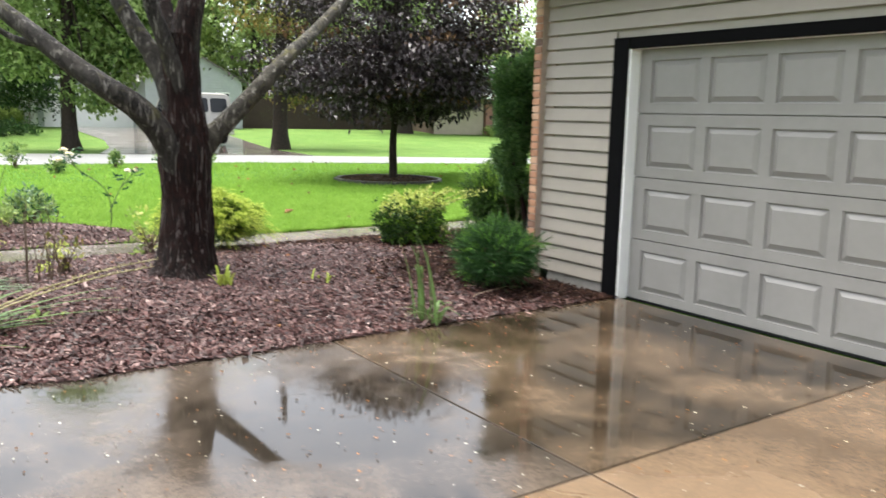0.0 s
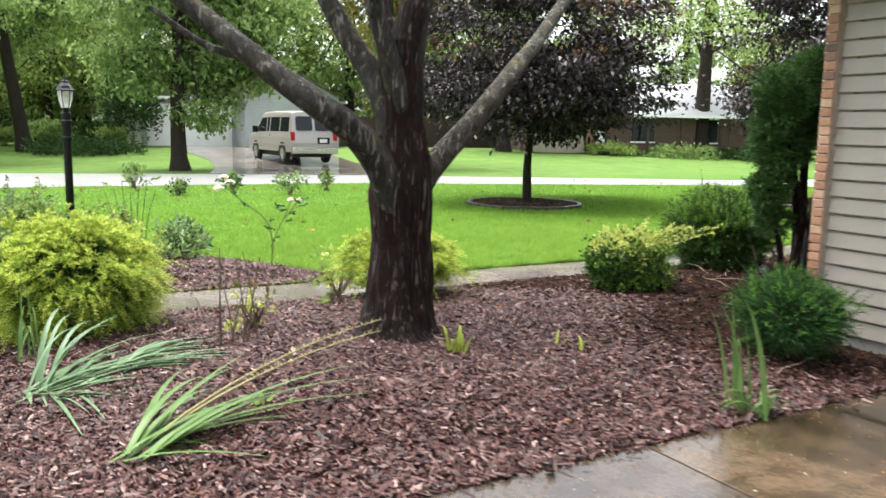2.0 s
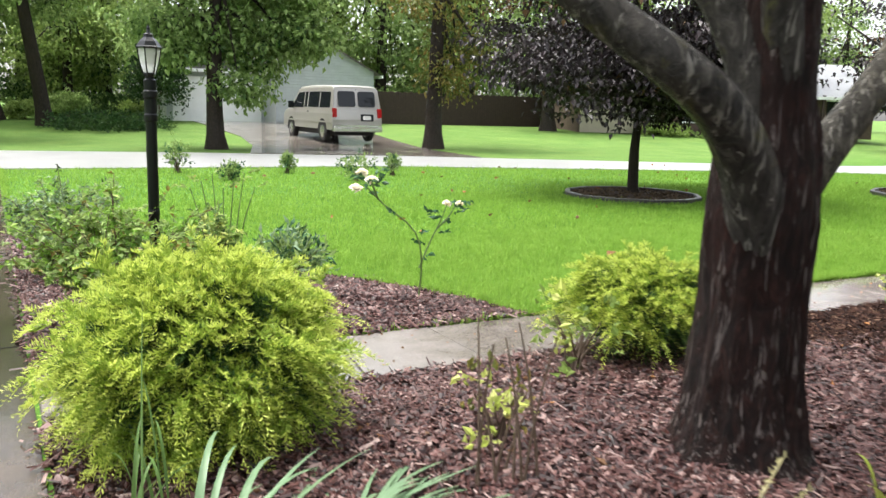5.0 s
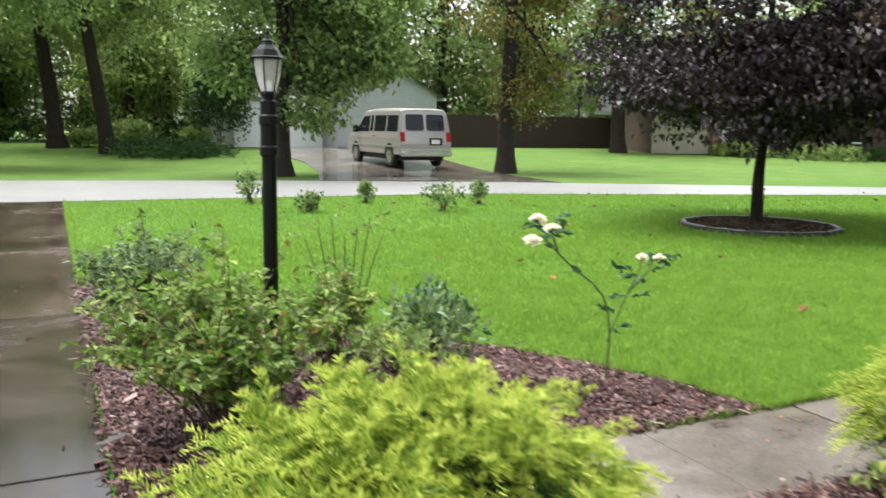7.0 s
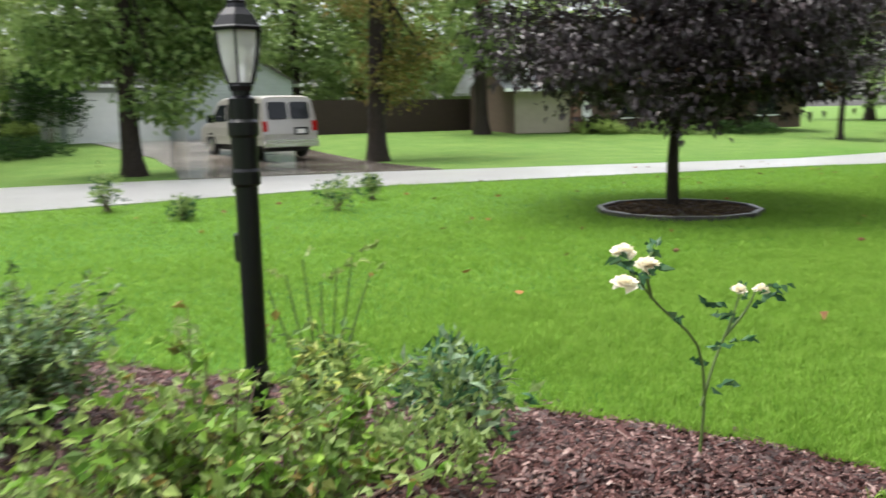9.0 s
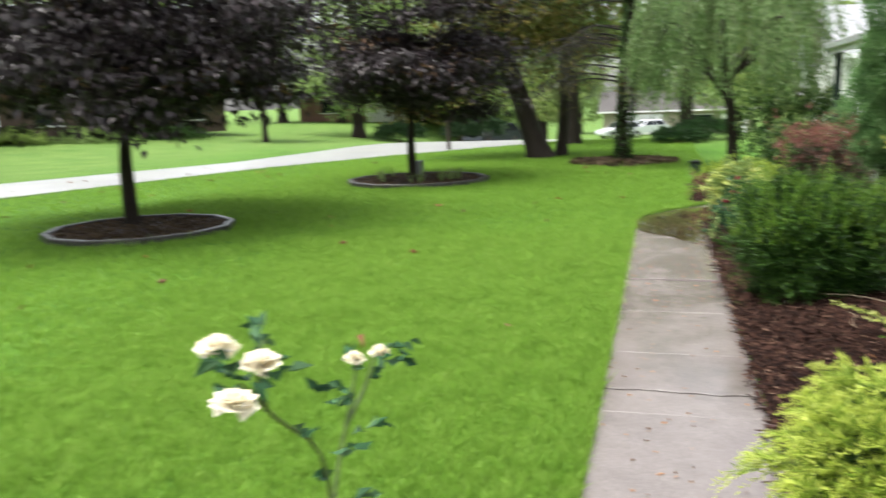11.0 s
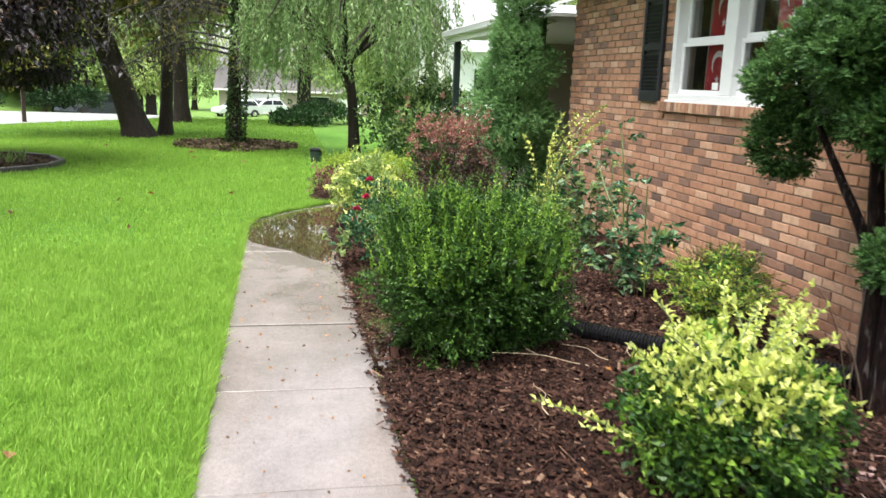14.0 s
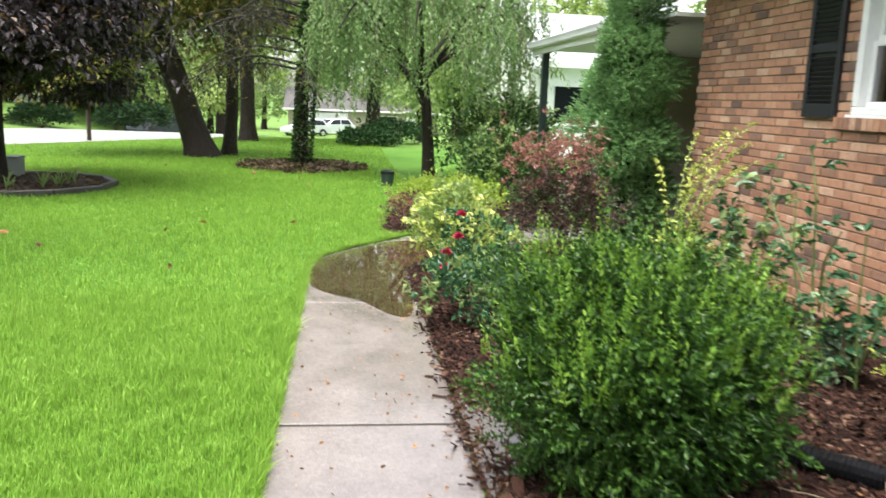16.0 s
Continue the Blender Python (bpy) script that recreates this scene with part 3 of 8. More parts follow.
ground = tagged(new("ground", fast_mesh("ground", np.stack([GX, GY, GZ], -1).reshape(-1, 3), gf, M["lawn"], True)), "bright green mown lawn on gently rising ground", "lawn", kind="structure")


def sheet(outline, z, mat, name):
    """A thin paved sheet that follows the ground."""
    bm = bmesh.new()
    f = bm.faces.new([bm.verts.new((x, y, 0)) for x, y in outline])
    bmesh.ops.triangulate(bm, faces=[f])
    for reach in (8.0, 4.0, 2.0, 1.2):
        bmesh.ops.subdivide_edges(bm, edges=[e for e in bm.edges if e.calc_length() > reach and max(abs(v.co.x) for v in e.verts) < 62], cuts=1)
        bmesh.ops.triangulate(bm, faces=[f for f in bm.faces if len(f.verts) > 3])
    r = bmesh.ops.extrude_face_region(bm, geom=list(bm.faces))
    top = [g for g in r["geom"] if isinstance(g, bmesh.types.BMVert)]
    for v in bm.verts:
        v.co.z = float(ground_z(v.co.x, v.co.y)) - 0.05
    for v in top:
        v.co.z += 0.05 + z
    bmesh.ops.recalc_face_normals(bm, faces=bm.faces)
    return from_bm(name, bm, mat)


tagged(new("road", sheet(ROAD_NEAR + ROAD_FAR, 0.022, M["road"], "road")), "pale wet residential road without kerbs", "road", kind="structure")
drive_across = tagged(new("neighbour_drive", sheet(DRIVE_ACROSS, 0.032, M["drive_across"], "neighbour_drive")), "wet brown-grey concrete drive across the road", "driveway", kind="structure")

# ---- driveway and walk, slab by slab ----


def slab(outline, z1, mat, parent, name="slab", z0=-0.12, crown_by=0.0):
    bm = prism(outline, z0, z1)
    top = [e for e in bm.edges if all(abs(v.co.z - z1) < 1e-6 for v in e.verts)]
    bmesh.ops.bevel(bm, geom=top, offset=0.002, segments=1, affect="EDGES")
    return part(name, bm, mat, parent)


def rect(x0, x1, y0, y1, g=0.008):
    return [(x0 + g, y0 + g), (x1 - g, y0 + g), (x1 - g, y1 - g), (x0 + g, y1 - g)]


driveway = thing("driveway", "wet brown concrete driveway in large jointed slabs", "driveway", kind="structure")
part("joint_bed", prism([(-5.6, -8), (5.86, -8), (5.86, 4.93), (1.5, 4.93), (0.9, 5.05), (0.5, 5.35), (0.25, 5.8), (0.17, 6.3), (0.17, 24.3), (-5.6, 24.4)], -0.12, -0.009), M["joint"], driveway)
slab([(3.118, 2.518), (5.87, 2.518), (5.87, 5.06), (3.118, 5.06)], 0.0, M["drive_matte"], driveway)
slab([(0.188, 2.518), (3.102, 2.518), (3.102, 5.06), (1.55, 5.07), (1.02, 5.18), (0.64, 5.42), (0.41, 5.78), (0.31, 6.25), (0.30, 6.3), (0.185, 6.3)], 0.0, M["drive"], driveway)
for x0, x1 in ((3.11, 5.87), (0.18, 3.11)):
    slab(rect(x0, x1, -0.6, 2.51), 0.001, M["drive_light"], driveway)
    slab(rect(x0, x1, -4.0, -0.6), 0.0, M["drive_light"], driveway)
    slab(rect(x0, x1, -8.0, -4.0), 0.0, M["drive"], driveway)
DRIVE_JOINTS = [-8.0, -4.0, -0.6, 2.51, 6.3, 10.38, 13.72, 17.4, 21.3, 24.3]
for a, b in zip(DRIVE_JOINTS, DRIVE_JOINTS[1:]):
    for x0, x1 in ((-2.7, 0.19), (-5.6, -2.7)):
        slab(rect(x0, x1, a, b, 0.012), 0.0, M["drive_old"], driveway)

walkway = thing("front_walk", "damp grey concrete front walk with cracked joints", "walkway", kind="structure")
part("joint_bed", prism([(0.2, WALK_S + 0.01), (11.4, WALK_S + 0.01), (11.4, WALK_N - 0.01), (0.2, WALK_N - 0.01)], -0.12, -0.010), M["joint"], walkway)
wrng = random.Random(5)
WALK_JOINTS = [0.2, 1.0, 1.9, 2.68, 3.75, 4.86, 5.2, 5.9, 6.95, 8.07, 9.22, 10.35]
WALK_BREAKS = (1.9, 5.2)


def ragged(x):
    """The line of a crack or joint across the walk."""
    k = 9
    out = []
    for i in range(k):
        y = WALK_S + (WALK_N - WALK_S) * i / (k - 1)
        out.append((x + (wrng.uniform(-0.018, 0.018) + 0.10 * (i / (k - 1) - 0.5) * (1 if x < 3 else 0.3) if x in WALK_BREAKS else 0.0), y))
    return out


lines = {x: ragged(x) for x in WALK_JOINTS}
for a, b in zip(WALK_JOINTS, WALK_JOINTS[1:]):
    g = 0.007
    outline = [(x + g, y) for x, y in reversed(lines[a])] + [(x - g, y) for x, y in lines[b]]
    slab(outline, wrng.uniform(-0.004, 0.004), M["walk_wet"] if b < 3.8 else M["walk"], walkway)
slab(WALK_END, -0.002, M["walk"], walkway)
# the flooded turn of the walk
M["puddle"], n_, l_, p_ = material("brown_puddle", 0.015)
l_.new(ramp(n_, l_, noise_tex(n_, l_, world_coords(n_, l_), 1.2, 4), [(0.3, (0.028, 0.018, 0.009)), (0.7, (0.05, 0.034, 0.018))]), p_.inputs["Base Color"])
bm = prism([tuple(p[:2]) for p in smooth_path([(x, y, 0) for x, y in ((11.5, 8.98), (10.9, 8.99), (10.25, 9.0), (9.95, 9.06), (10.05, 9.2), (10.4, 9.38), (10.6, 9.6), (10.85, 9.75), (11.2, 9.785), (11.7, 9.755), (12.1, 9.62), (12.5, 9.36), (12.9, 9.05), (13.0, 8.6), (12.6, 8.4), (12.1, 8.7))], 70)], -0.006, 0.0015)
tagged(part("puddle", bm, M["puddle"]), "shallow brown rain puddle on the walk's turn", "puddle", kind="structure")
bm = prism([tuple(p[:2]) for p in smooth_path([(x, y, 0) for x, y in ((7.05, 8.9), (7.2, 8.8), (7.5, 8.78), (7.75, 8.68), (8.0, 8.74), (8.3, 8.76), (8.55, 8.85), (8.7, 8.92), (8.0, 8.937), (7.2, 8.935))], 40)], 0.0, 0.021)
tagged(part("puddle", bm, M["puddle"]), "rain water standing between shrub and walk", "puddle", kind="structure")

# ---- mulch beds ----


def bed_height(x, y, outline):
    d = edge_dist(x, y, outline)
    lump = 0.02 * np.sin(x * 2.1 + 0.6) * np.sin(y * 1.7) + 0.012 * np.sin(x * 7.3) * np.sin(y * 6.1 + 1)
    return 0.004 + 0.10 * step(0.0, 1.0, d) + lump * step(0, 0.3, d)


def bed(outline, label, seed, chips):
    o = np.array(outline)
    c = 0.07
    xs, ys = np.arange(o[:, 0].min(), o[:, 0].max() + c, c), np.arange(o[:, 1].min(), o[:, 1].max() + c, c)
    X, Y = np.meshgrid(xs, ys)
    Z = bed_height(X, Y, outline)
    ok = inside((X[:-1, :-1] + c / 2), (Y[:-1, :-1] + c / 2), outline)
    jj, ii = np.nonzero(ok)
    k = len(xs)
    F = np.stack([jj * k + ii, jj * k + ii + 1, (jj + 1) * k + ii + 1, (jj + 1) * k + ii], 1)
    used, inv = np.unique(F, return_inverse=True)
    V = np.stack([X, Y, Z], -1).reshape(-1, 3)[used]
    tagged(new("mulch_bed", fast_mesh("mulch_bed", V, inv.reshape(F.shape), M["mulch"], True)), label, "mulch bed", kind="structure")
    r = np.random.default_rng(seed)
    n = chips
    P = np.stack([r.uniform(o[:, 0].min() - 0.12, o[:, 0].max() + 0.12, n * 2), r.uniform(o[:, 1].min() - 0.12, o[:, 1].max() + 0.12, n * 2)], 1)
    d = edge_dist(P[:, 0], P[:, 1], outline)
    P = P[inside(P[:, 0], P[:, 1], outline) | (r.random(len(d)) < 0.55 * np.exp(-d / 0.025))][:n]
    z = bed_height(P[:, 0], P[:, 1], outline)
    n = len(P)
    az, tilt = r.uniform(0, 2 * np.pi, n), r.normal(0, 0.3, n)
    L, W, H = r.lognormal(-4.2, 0.55, n), r.lognormal(-5.05, 0.45, n), r.uniform(0.003, 0.007, n)
    a = np.stack([np.cos(az) * np.cos(tilt), np.sin(az) * np.cos(tilt), np.sin(tilt)], 1)
    s = np.stack([-np.sin(az), np.cos(az), r.normal(0, 0.35, n)], 1)
    c0 = np.column_stack([P, z + 0.006 + r.uniform(0, 0.012, n)])
    up = np.array([0, 0, 1.0])
    ends = []
    for e, q in ((-1, 1.0), (1, 0.8)):
        m = c0 + e * a * L[:, None]
        ends += [m - s * (W * q)[:, None], m + up * H[:, None], m + s * (W * q)[:, None]]
    V = np.stack(ends, 1).reshape(-1, 3)
    b = np.arange(n)[:, None] * 6
    F = np.concatenate([b + np.array(q) for q in ((0, 3, 4, 1), (1, 4, 5, 2))])
    # past about x = 4.75: the browner chips, with shade in their colour
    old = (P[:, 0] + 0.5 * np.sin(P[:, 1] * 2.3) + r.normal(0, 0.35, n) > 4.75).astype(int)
    tagged(new("bark_mulch", fast_mesh("bark_mulch", V, F, [M["chips"], M["brown_shade_chips"]], False, np.tile(old, 2))), "wet red-brown shredded bark mulch chips", "mulch", kind="stuff")


bed(BED_MAIN, "red-brown mulch bed before the brick house", 11, 165000)
bed(BED_LAMP, "red-brown mulch bed round the lamp post", 12, 45000)
bed(BED_DOOR, "mulch bed beside the porch", 13, 6000)

# ---- the house ----
house = thing("house", "single-storey orange brick house with beige garage siding", "house")
bm = bmesh.new()
WIN = (7.98, 9.87, 1.48, 2.42)   # x0, x1, z0, z1 of the front window
box(bm, 5.845, WIN[0], WALL_Y - 0.22, WALL_Y - 0.012, -0.1, 2.76)
box(bm, 5.772, 5.845, WALL_Y - 0.099, WALL_Y - 0.012, -0.1, 2.76)
front = part("front_wall", bm, M["mortar"], house, "orange-brown brick wall with pale mortar")
for x0, x1, z0, z1 in ((WIN[1], 12.46, -0.1, 2.76), (WIN[0], WIN[1], -0.1, WIN[2]), (WIN[0], WIN[1], WIN[3], 2.76)):
    part("front_wall", one_box(x0, x1, WALL_Y - 0.22, WALL_Y - 0.012, z0, z1), M["mortar"], house)
part("return_wall", one_box(12.25, 12.46, 2.0, WALL_Y - 0.22, -0.1, 2.76), M["mortar"], house)
# brick courses; the pieces come last in the file
bm = bmesh.new()
DOOR_N, DOOR_S, DOOR_H = 4.90, 0.02, 2.10
box(bm, 5.86, 6.02, DOOR_N + 0.06, WALL_Y - 0.23, 0.1, 2.74)
box(bm, 5.86, 6.02, DOOR_S - 3.0, DOOR_S - 0.06, 0.1, 2.74)
box(bm, 5.86, 6.02, DOOR_S - 0.06, DOOR_N + 0.06, DOOR_H + 0.06, 2.74)
garage_wall = part("garage_wall", bm, M["siding"], house, "beige lapped vinyl siding wall")
part("foundation", one_box(5.845, 6.03, DOOR_N + 0.08, WALL_Y - 0.115, -0.1, 0.105), M["founda"], house)
part("foundation", one_box(5.845, 6.03, -3.0, DOOR_S - 0.08, -0.1, 0.105), M["founda"], house)
EXP = 0.127


def clapboard(y0, y1, z):
    bm = bmesh.new()
    prof = [(5.859, z + 0.003), (5.823, z), (5.822, z + 0.005), (5.838, z + EXP - 0.018), (5.858, z + EXP - 0.017), (5.859, z + EXP + 0.003)]
    a = [bm.verts.new((x, y0, q)) for x, q in prof]
    b = [bm.verts.new((x, y1, q)) for x, q in prof]
    for i in range(len(prof) - 1):
        bm.faces.new((a[i], a[i + 1], b[i + 1], b[i]))
    bm.faces.new(a)
    bm.faces.new(list(reversed(b)))
    bmesh.ops.recalc_face_normals(bm, faces=bm.faces)
    return bm


for i in range(21):
    z = 0.105 + i * EXP
    if z < DOOR_H + 0.05:
        part("siding_board", clapboard(DOOR_N + 0.195, WALL_Y - 0.1025, z), M["siding"], garage_wall)
        part("siding_board", clapboard(DOOR_S - 3.0, DOOR_S - 0.195, z), M["siding"], garage_wall)
    else:
        part("siding_board", clapboard(DOOR_S - 3.0, WALL_Y - 0.1025, z), M["siding"], garage_wall)
surround = part("door_surround", one_box(5.800, 5.857, DOOR_N + 0.019, DOOR_N + 0.19, -0.01, DOOR_H + 0.09, 0.004), M["black"], house, "black painted door casing")
part("casing", one_box(5.800, 5.857, DOOR_S - 0.19, DOOR_S - 0.019, -0.01, DOOR_H + 0.09, 0.004), M["black"], surround)
part("casing", one_box(5.802, 5.857, DOOR_S - 0.018, DOOR_N + 0.018, DOOR_H, DOOR_H + 0.09, 0.004), M["black"], surround)
part("jamb", one_box(5.808, 6.0, DOOR_N, DOOR_N + 0.0185, 0.0, DOOR_H - 0.002, 0.003), M["white"], house, "white jamb board")
part("jamb", one_box(5.808, 6.0, DOOR_S - 0.0185, DOOR_S, 0.0, DOOR_H - 0.002, 0.003), M["white"], house, "white jamb board")
part("jamb", one_box(5.86, 6.0, DOOR_S - 0.018, DOOR_N + 0.018, DOOR_H, DOOR_H + 0.03, 0.003), M["white"], house, "white head board")

# garage door: four sections of eight raised panels
gdoor = thing("garage_door", "closed taupe sectional garage door with raised panels", "garage door")
DX = 5.93


def raised_panel(yc, zc, w, h):
    """An embossed panel: a groove round a raised field."""
    bm = bmesh.new()
    rings = [(0.0, -0.0005), (0.003, 0.017), (0.011, 0.018), (0.05, -0.003)]
    last = None
    for inset, depth in rings:
        q = [bm.verts.new((DX + depth, yc + sy * (w / 2 - inset), zc + sz * (h / 2 - inset))) for sy, sz in ((-1, -1), (1, -1), (1, 1), (-1, 1))]
        if last:
            for i in range(4):
                bm.faces.new((last[i], last[(i + 1) % 4], q[(i + 1) % 4], q[i]))
        last = q
    bm.faces.new(last)
    bmesh.ops.recalc_face_normals(bm, faces=bm.faces)
    for f in bm.faces:
        if f.normal.x > 0.5:
            f.normal_flip()
    return bm


SEC = DOOR_H / 4
for i in range(4):
    z0, z1 = i * SEC + 0.006, (i + 1) * SEC - 0.002
    bm = bmesh.new()
    zc, ph, pw = (z0 + z1) / 2 - 0.005, 0.345, 0.475
    cols = [DOOR_N - 0.128 - pw / 2 - k * 0.572 for k in range(8)]
    ys = [DOOR_S] + [v for c in reversed(cols) for v in (c - pw / 2, c + pw / 2)] + [DOOR_N]
    for k in range(len(ys) - 1):
        if k % 2 == 0:
            box(bm, DX, DX + 0.04, ys[k], ys[k + 1], z0, z1)
        else:
            box(bm, DX, DX + 0.04, ys[k], ys[k + 1], z0, zc - ph / 2)
            box(bm, DX, DX + 0.04, ys[k], ys[k + 1], zc + ph / 2, z1)
    section = part("door_section", bm, M["gdoor"], gdoor)
    for c in cols:
        part("panel", raised_panel(c, zc, pw, ph), M["gdoor"], section)
part("seal", one_box(DX - 0.012, DX + 0.04, DOOR_S, DOOR_N, -0.002, 0.016), M["pipe"], gdoor, "black rubber bottom seal")
part("backing", one_box(DX + 0.045, DX + 0.06, DOOR_S, DOOR_N, 0.0, DOOR_H), M["gdoor"], gdoor)

# roof and eaves
bm = bmesh.new()
for pts in ([(5.3, 6.6), (12.8, 6.6), (12.8, -6.0), (5.3, -6.0)],):
    box(bm, 5.35, 12.75, -6.0, 6.55, 2.74, 2.78)
part("soffit", bm, M["siding"], house, "beige soffit boards")
part("fascia", box(one_box(5.33, 12.77, 6.55, 6.58, 2.72, 2.9), 5.32, 5.35, -6.0, 6.58, 2.72, 2.9), M["white"], house)
bm = bmesh.new()
v = [bm.verts.new(p) for p in ((5.25, 6.66, 2.88), (12.85, 6.66, 2.88), (12.85, 0, 4.74), (5.25, 0, 4.74), (5.25, -6.3, 2.88), (12.85, -6.3, 2.88))]
bm.faces.new((v[0], v[1], v[2], v[3]))
bm.faces.new((v[3], v[2], v[5], v[4]))
bmesh.ops.solidify(bm, geom=list(bm.faces), thickness=0.06)
part("roof", bm, M["roof"], house, "grey shingle roof")
part("gable_wall", prism([(5.9, -6.0), (12.3, -6.0), (12.3, -5.85), (5.9, -5.85)], -0.1, 2.74), M["siding"], house)
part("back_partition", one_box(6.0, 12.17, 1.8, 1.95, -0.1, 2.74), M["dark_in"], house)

# window
wx0, wx1, wz0, wz1 = WIN
window = part("window", box(box(box(one_box(wx0, wx1, WALL_Y - 0.13, WALL_Y + 0.012, wz1 - 0.06, wz1, 0.006), wx0, wx1, WALL_Y - 0.13, WALL_Y + 0.012, wz0, wz0 + 0.05, 0.006), wx1 - 0.07, wx1, WALL_Y - 0.13, WALL_Y + 0.012, wz0 + 0.05, wz1 - 0.06, 0.006), wx0, wx0 + 0.07, WALL_Y - 0.13, WALL_Y + 0.012, wz0 + 0.05, wz1 - 0.06, 0.006), M["white"], house, "white double window with two sashes")
wm = (wx0 + wx1) / 2
part("mullion", one_box(wm - 0.085, wm + 0.085, WALL_Y - 0.13, WALL_Y + 0.008, wz0 + 0.05, wz1 - 0.06, 0.006), M["white"], window)
for a, b in ((wx0 + 0.07, wm - 0.085), (wm + 0.085, wx1 - 0.07)):
    zm = (wz0 + wz1) / 2 + 0.02
    for z0, z1, dy in ((wz0 + 0.05, zm, 0.05), (zm, wz1 - 0.06, 0.085)):
        y = WALL_Y - dy
        bm = bmesh.new()
        for q in ((a, b, z0, z0 + 0.04), (a, b, z1 - 0.035, z1), (a, a + 0.04, z0 + 0.04, z1 - 0.035), (b - 0.04, b, z0 + 0.04, z1 - 0.035)):
            box(bm, q[0], q[1], y - 0.035, y, q[2], q[3], 0.003)
        part("sash", bm, M["white"], window)
        pane = part("pane", one_box(a + 0.04, b - 0.04, y - 0.02, y - 0.016, z0 + 0.04, z1 - 0.035), M["glass"], window)
        pane.visible_shadow = False
part("outer_sill", one_box(wx0 - 0.03, wx1 + 0.03, WALL_Y - 0.1, WALL_Y + 0.03, wz0 - 0.025, wz0 - 0.001, 0.004), M["white"], window)


def shutter(x0, x1, z0, z1):
    s = part("shutter", box(box(box(box(one_box(x0, x0 + 0.05, WALL_Y + 0.003, WALL_Y + 0.035, z0, z1, 0.003), x1 - 0.05, x1, WALL_Y + 0.003, WALL_Y + 0.035, z0, z1, 0.003), x0 + 0.05, x1 - 0.05, WALL_Y + 0.003, WALL_Y + 0.035, z0, z0 + 0.1, 0.003), x0 + 0.05, x1 - 0.05, WALL_Y + 0.003, WALL_Y + 0.035, z1 - 0.08, z1, 0.003), x0 + 0.05, x1 - 0.05, WALL_Y + 0.003, WALL_Y + 0.033, (z0 + z1) / 2 - 0.03, (z0 + z1) / 2 + 0.03, 0.003), M["shutter"], house, "blue-black louvred shutter")
    part("shutter_back", one_box(x0 + 0.05, x1 - 0.05, WALL_Y + 0.003, WALL_Y + 0.008, z0 + 0.1, z1 - 0.08), M["shutter"], s)
    z = z0 + 0.115
    while z < z1 - 0.1:
        if abs(z - (z0 + z1) / 2) > 0.045:
            bm = bmesh.new()
            box(bm, x0 + 0.05, x1 - 0.05, -0.003, 0.003, -0.014, 0.014, 0, Matrix.Translation((0, WALL_Y + 0.02, z)) @ Matrix.Rotation(radians(-35), 4, "X"))
            part("louver", bm, M["shutter"], s)
        z += 0.034


shutter(wx1 + 0.16, wx1 + 0.58, wz0 - 0.03, wz1 + 0.02)
shutter(wx0 - 0.48, wx0 - 0.06, wz0 - 0.03, wz1 + 0.02)

# the room behind the window, its dimness put into the wall colour, with a flag hung in it
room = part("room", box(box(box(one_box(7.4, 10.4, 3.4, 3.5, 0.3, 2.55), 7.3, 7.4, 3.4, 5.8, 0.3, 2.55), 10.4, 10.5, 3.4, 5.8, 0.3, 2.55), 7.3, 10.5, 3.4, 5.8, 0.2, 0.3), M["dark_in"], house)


def hanging(name, label, x0, x1, z0, z1, y, mat, waves, category):
    k = 24
    V, F = [], []
    for i in range(k + 1):
        x = x0 + (x1 - x0) * i / k
        V += [(x, y + 0.012 * math.sin(waves * i / k), z0), (x, y + 0.008 * math.sin(waves * i / k + 0.4), z1)]
    V += [(x, yy - 0.004, z) for x, yy, z in V]
    o = (k + 1) * 2
    for i in range(k):
        F += [(2 * i, 2 * i + 2, 2 * i + 3, 2 * i + 1), (o + 2 * i + 1, o + 2 * i + 3, o + 2 * i + 2, o + 2 * i)]
    return tagged(new(name, fast_mesh(name, V, F, mat, True)), label, category)


for fx0, fx1, fz0, fz1 in ((8.22, 8.62, 1.53, 1.97), (9.08, 9.52, 1.53, 1.95), (9.05, 9.5, 2.0, 2.4), (8.1, 8.55, 2.0, 2.4)):
    fl = hanging("flag", "red flag with white crescent and star hung inside window", fx0, fx1, fz0, fz1, WALL_Y - 0.16, M["red"], 8, "flag")
    cx, cz, r = (fx0 + fx1) / 2 + 0.02, fz0 + (fz1 - fz0) * 0.62, 0.105
    bm = bmesh.new()
    k = 22
    outer = [(cx + r * math.cos(t), cz + r * math.sin(t)) for t in np.linspace(-0.75, math.pi + 0.75, k)]
    inner = [(cx + r * 0.8 * math.cos(t), cz - 0.028 + r * 0.8 * math.sin(t)) for t in np.linspace(-0.62, math.pi + 0.62, k)]
    ov = [bm.verts.new((x, WALL_Y - 0.14, z)) for x, z in outer]
    iv = [bm.verts.new((x, WALL_Y - 0.14, z)) for x, z in inner]
    for i in range(k - 1):
        bm.faces.new((ov[i], ov[i + 1], iv[i + 1], iv[i]))
    part("crescent", bm, M["cloth"], fl, "white crescent")
    bm = bmesh.new()
    sv = [bm.verts.new((cx + (0.042 if i % 2 == 0 else 0.017) * math.sin(i * math.pi / 5), WALL_Y - 0.14, cz - 0.13 + (0.042 if i % 2 == 0 else 0.017) * math.cos(i * math.pi / 5))) for i in range(10)]
    bm.faces.new(sv)
    part("star", bm, M["cloth"], fl, "white star")
hanging("curtain", "dim grey-green curtain behind the window", 8.65, 8.75, 1.5, 2.42, WALL_Y - 0.3, M["grey_siding"], 20, "curtain")
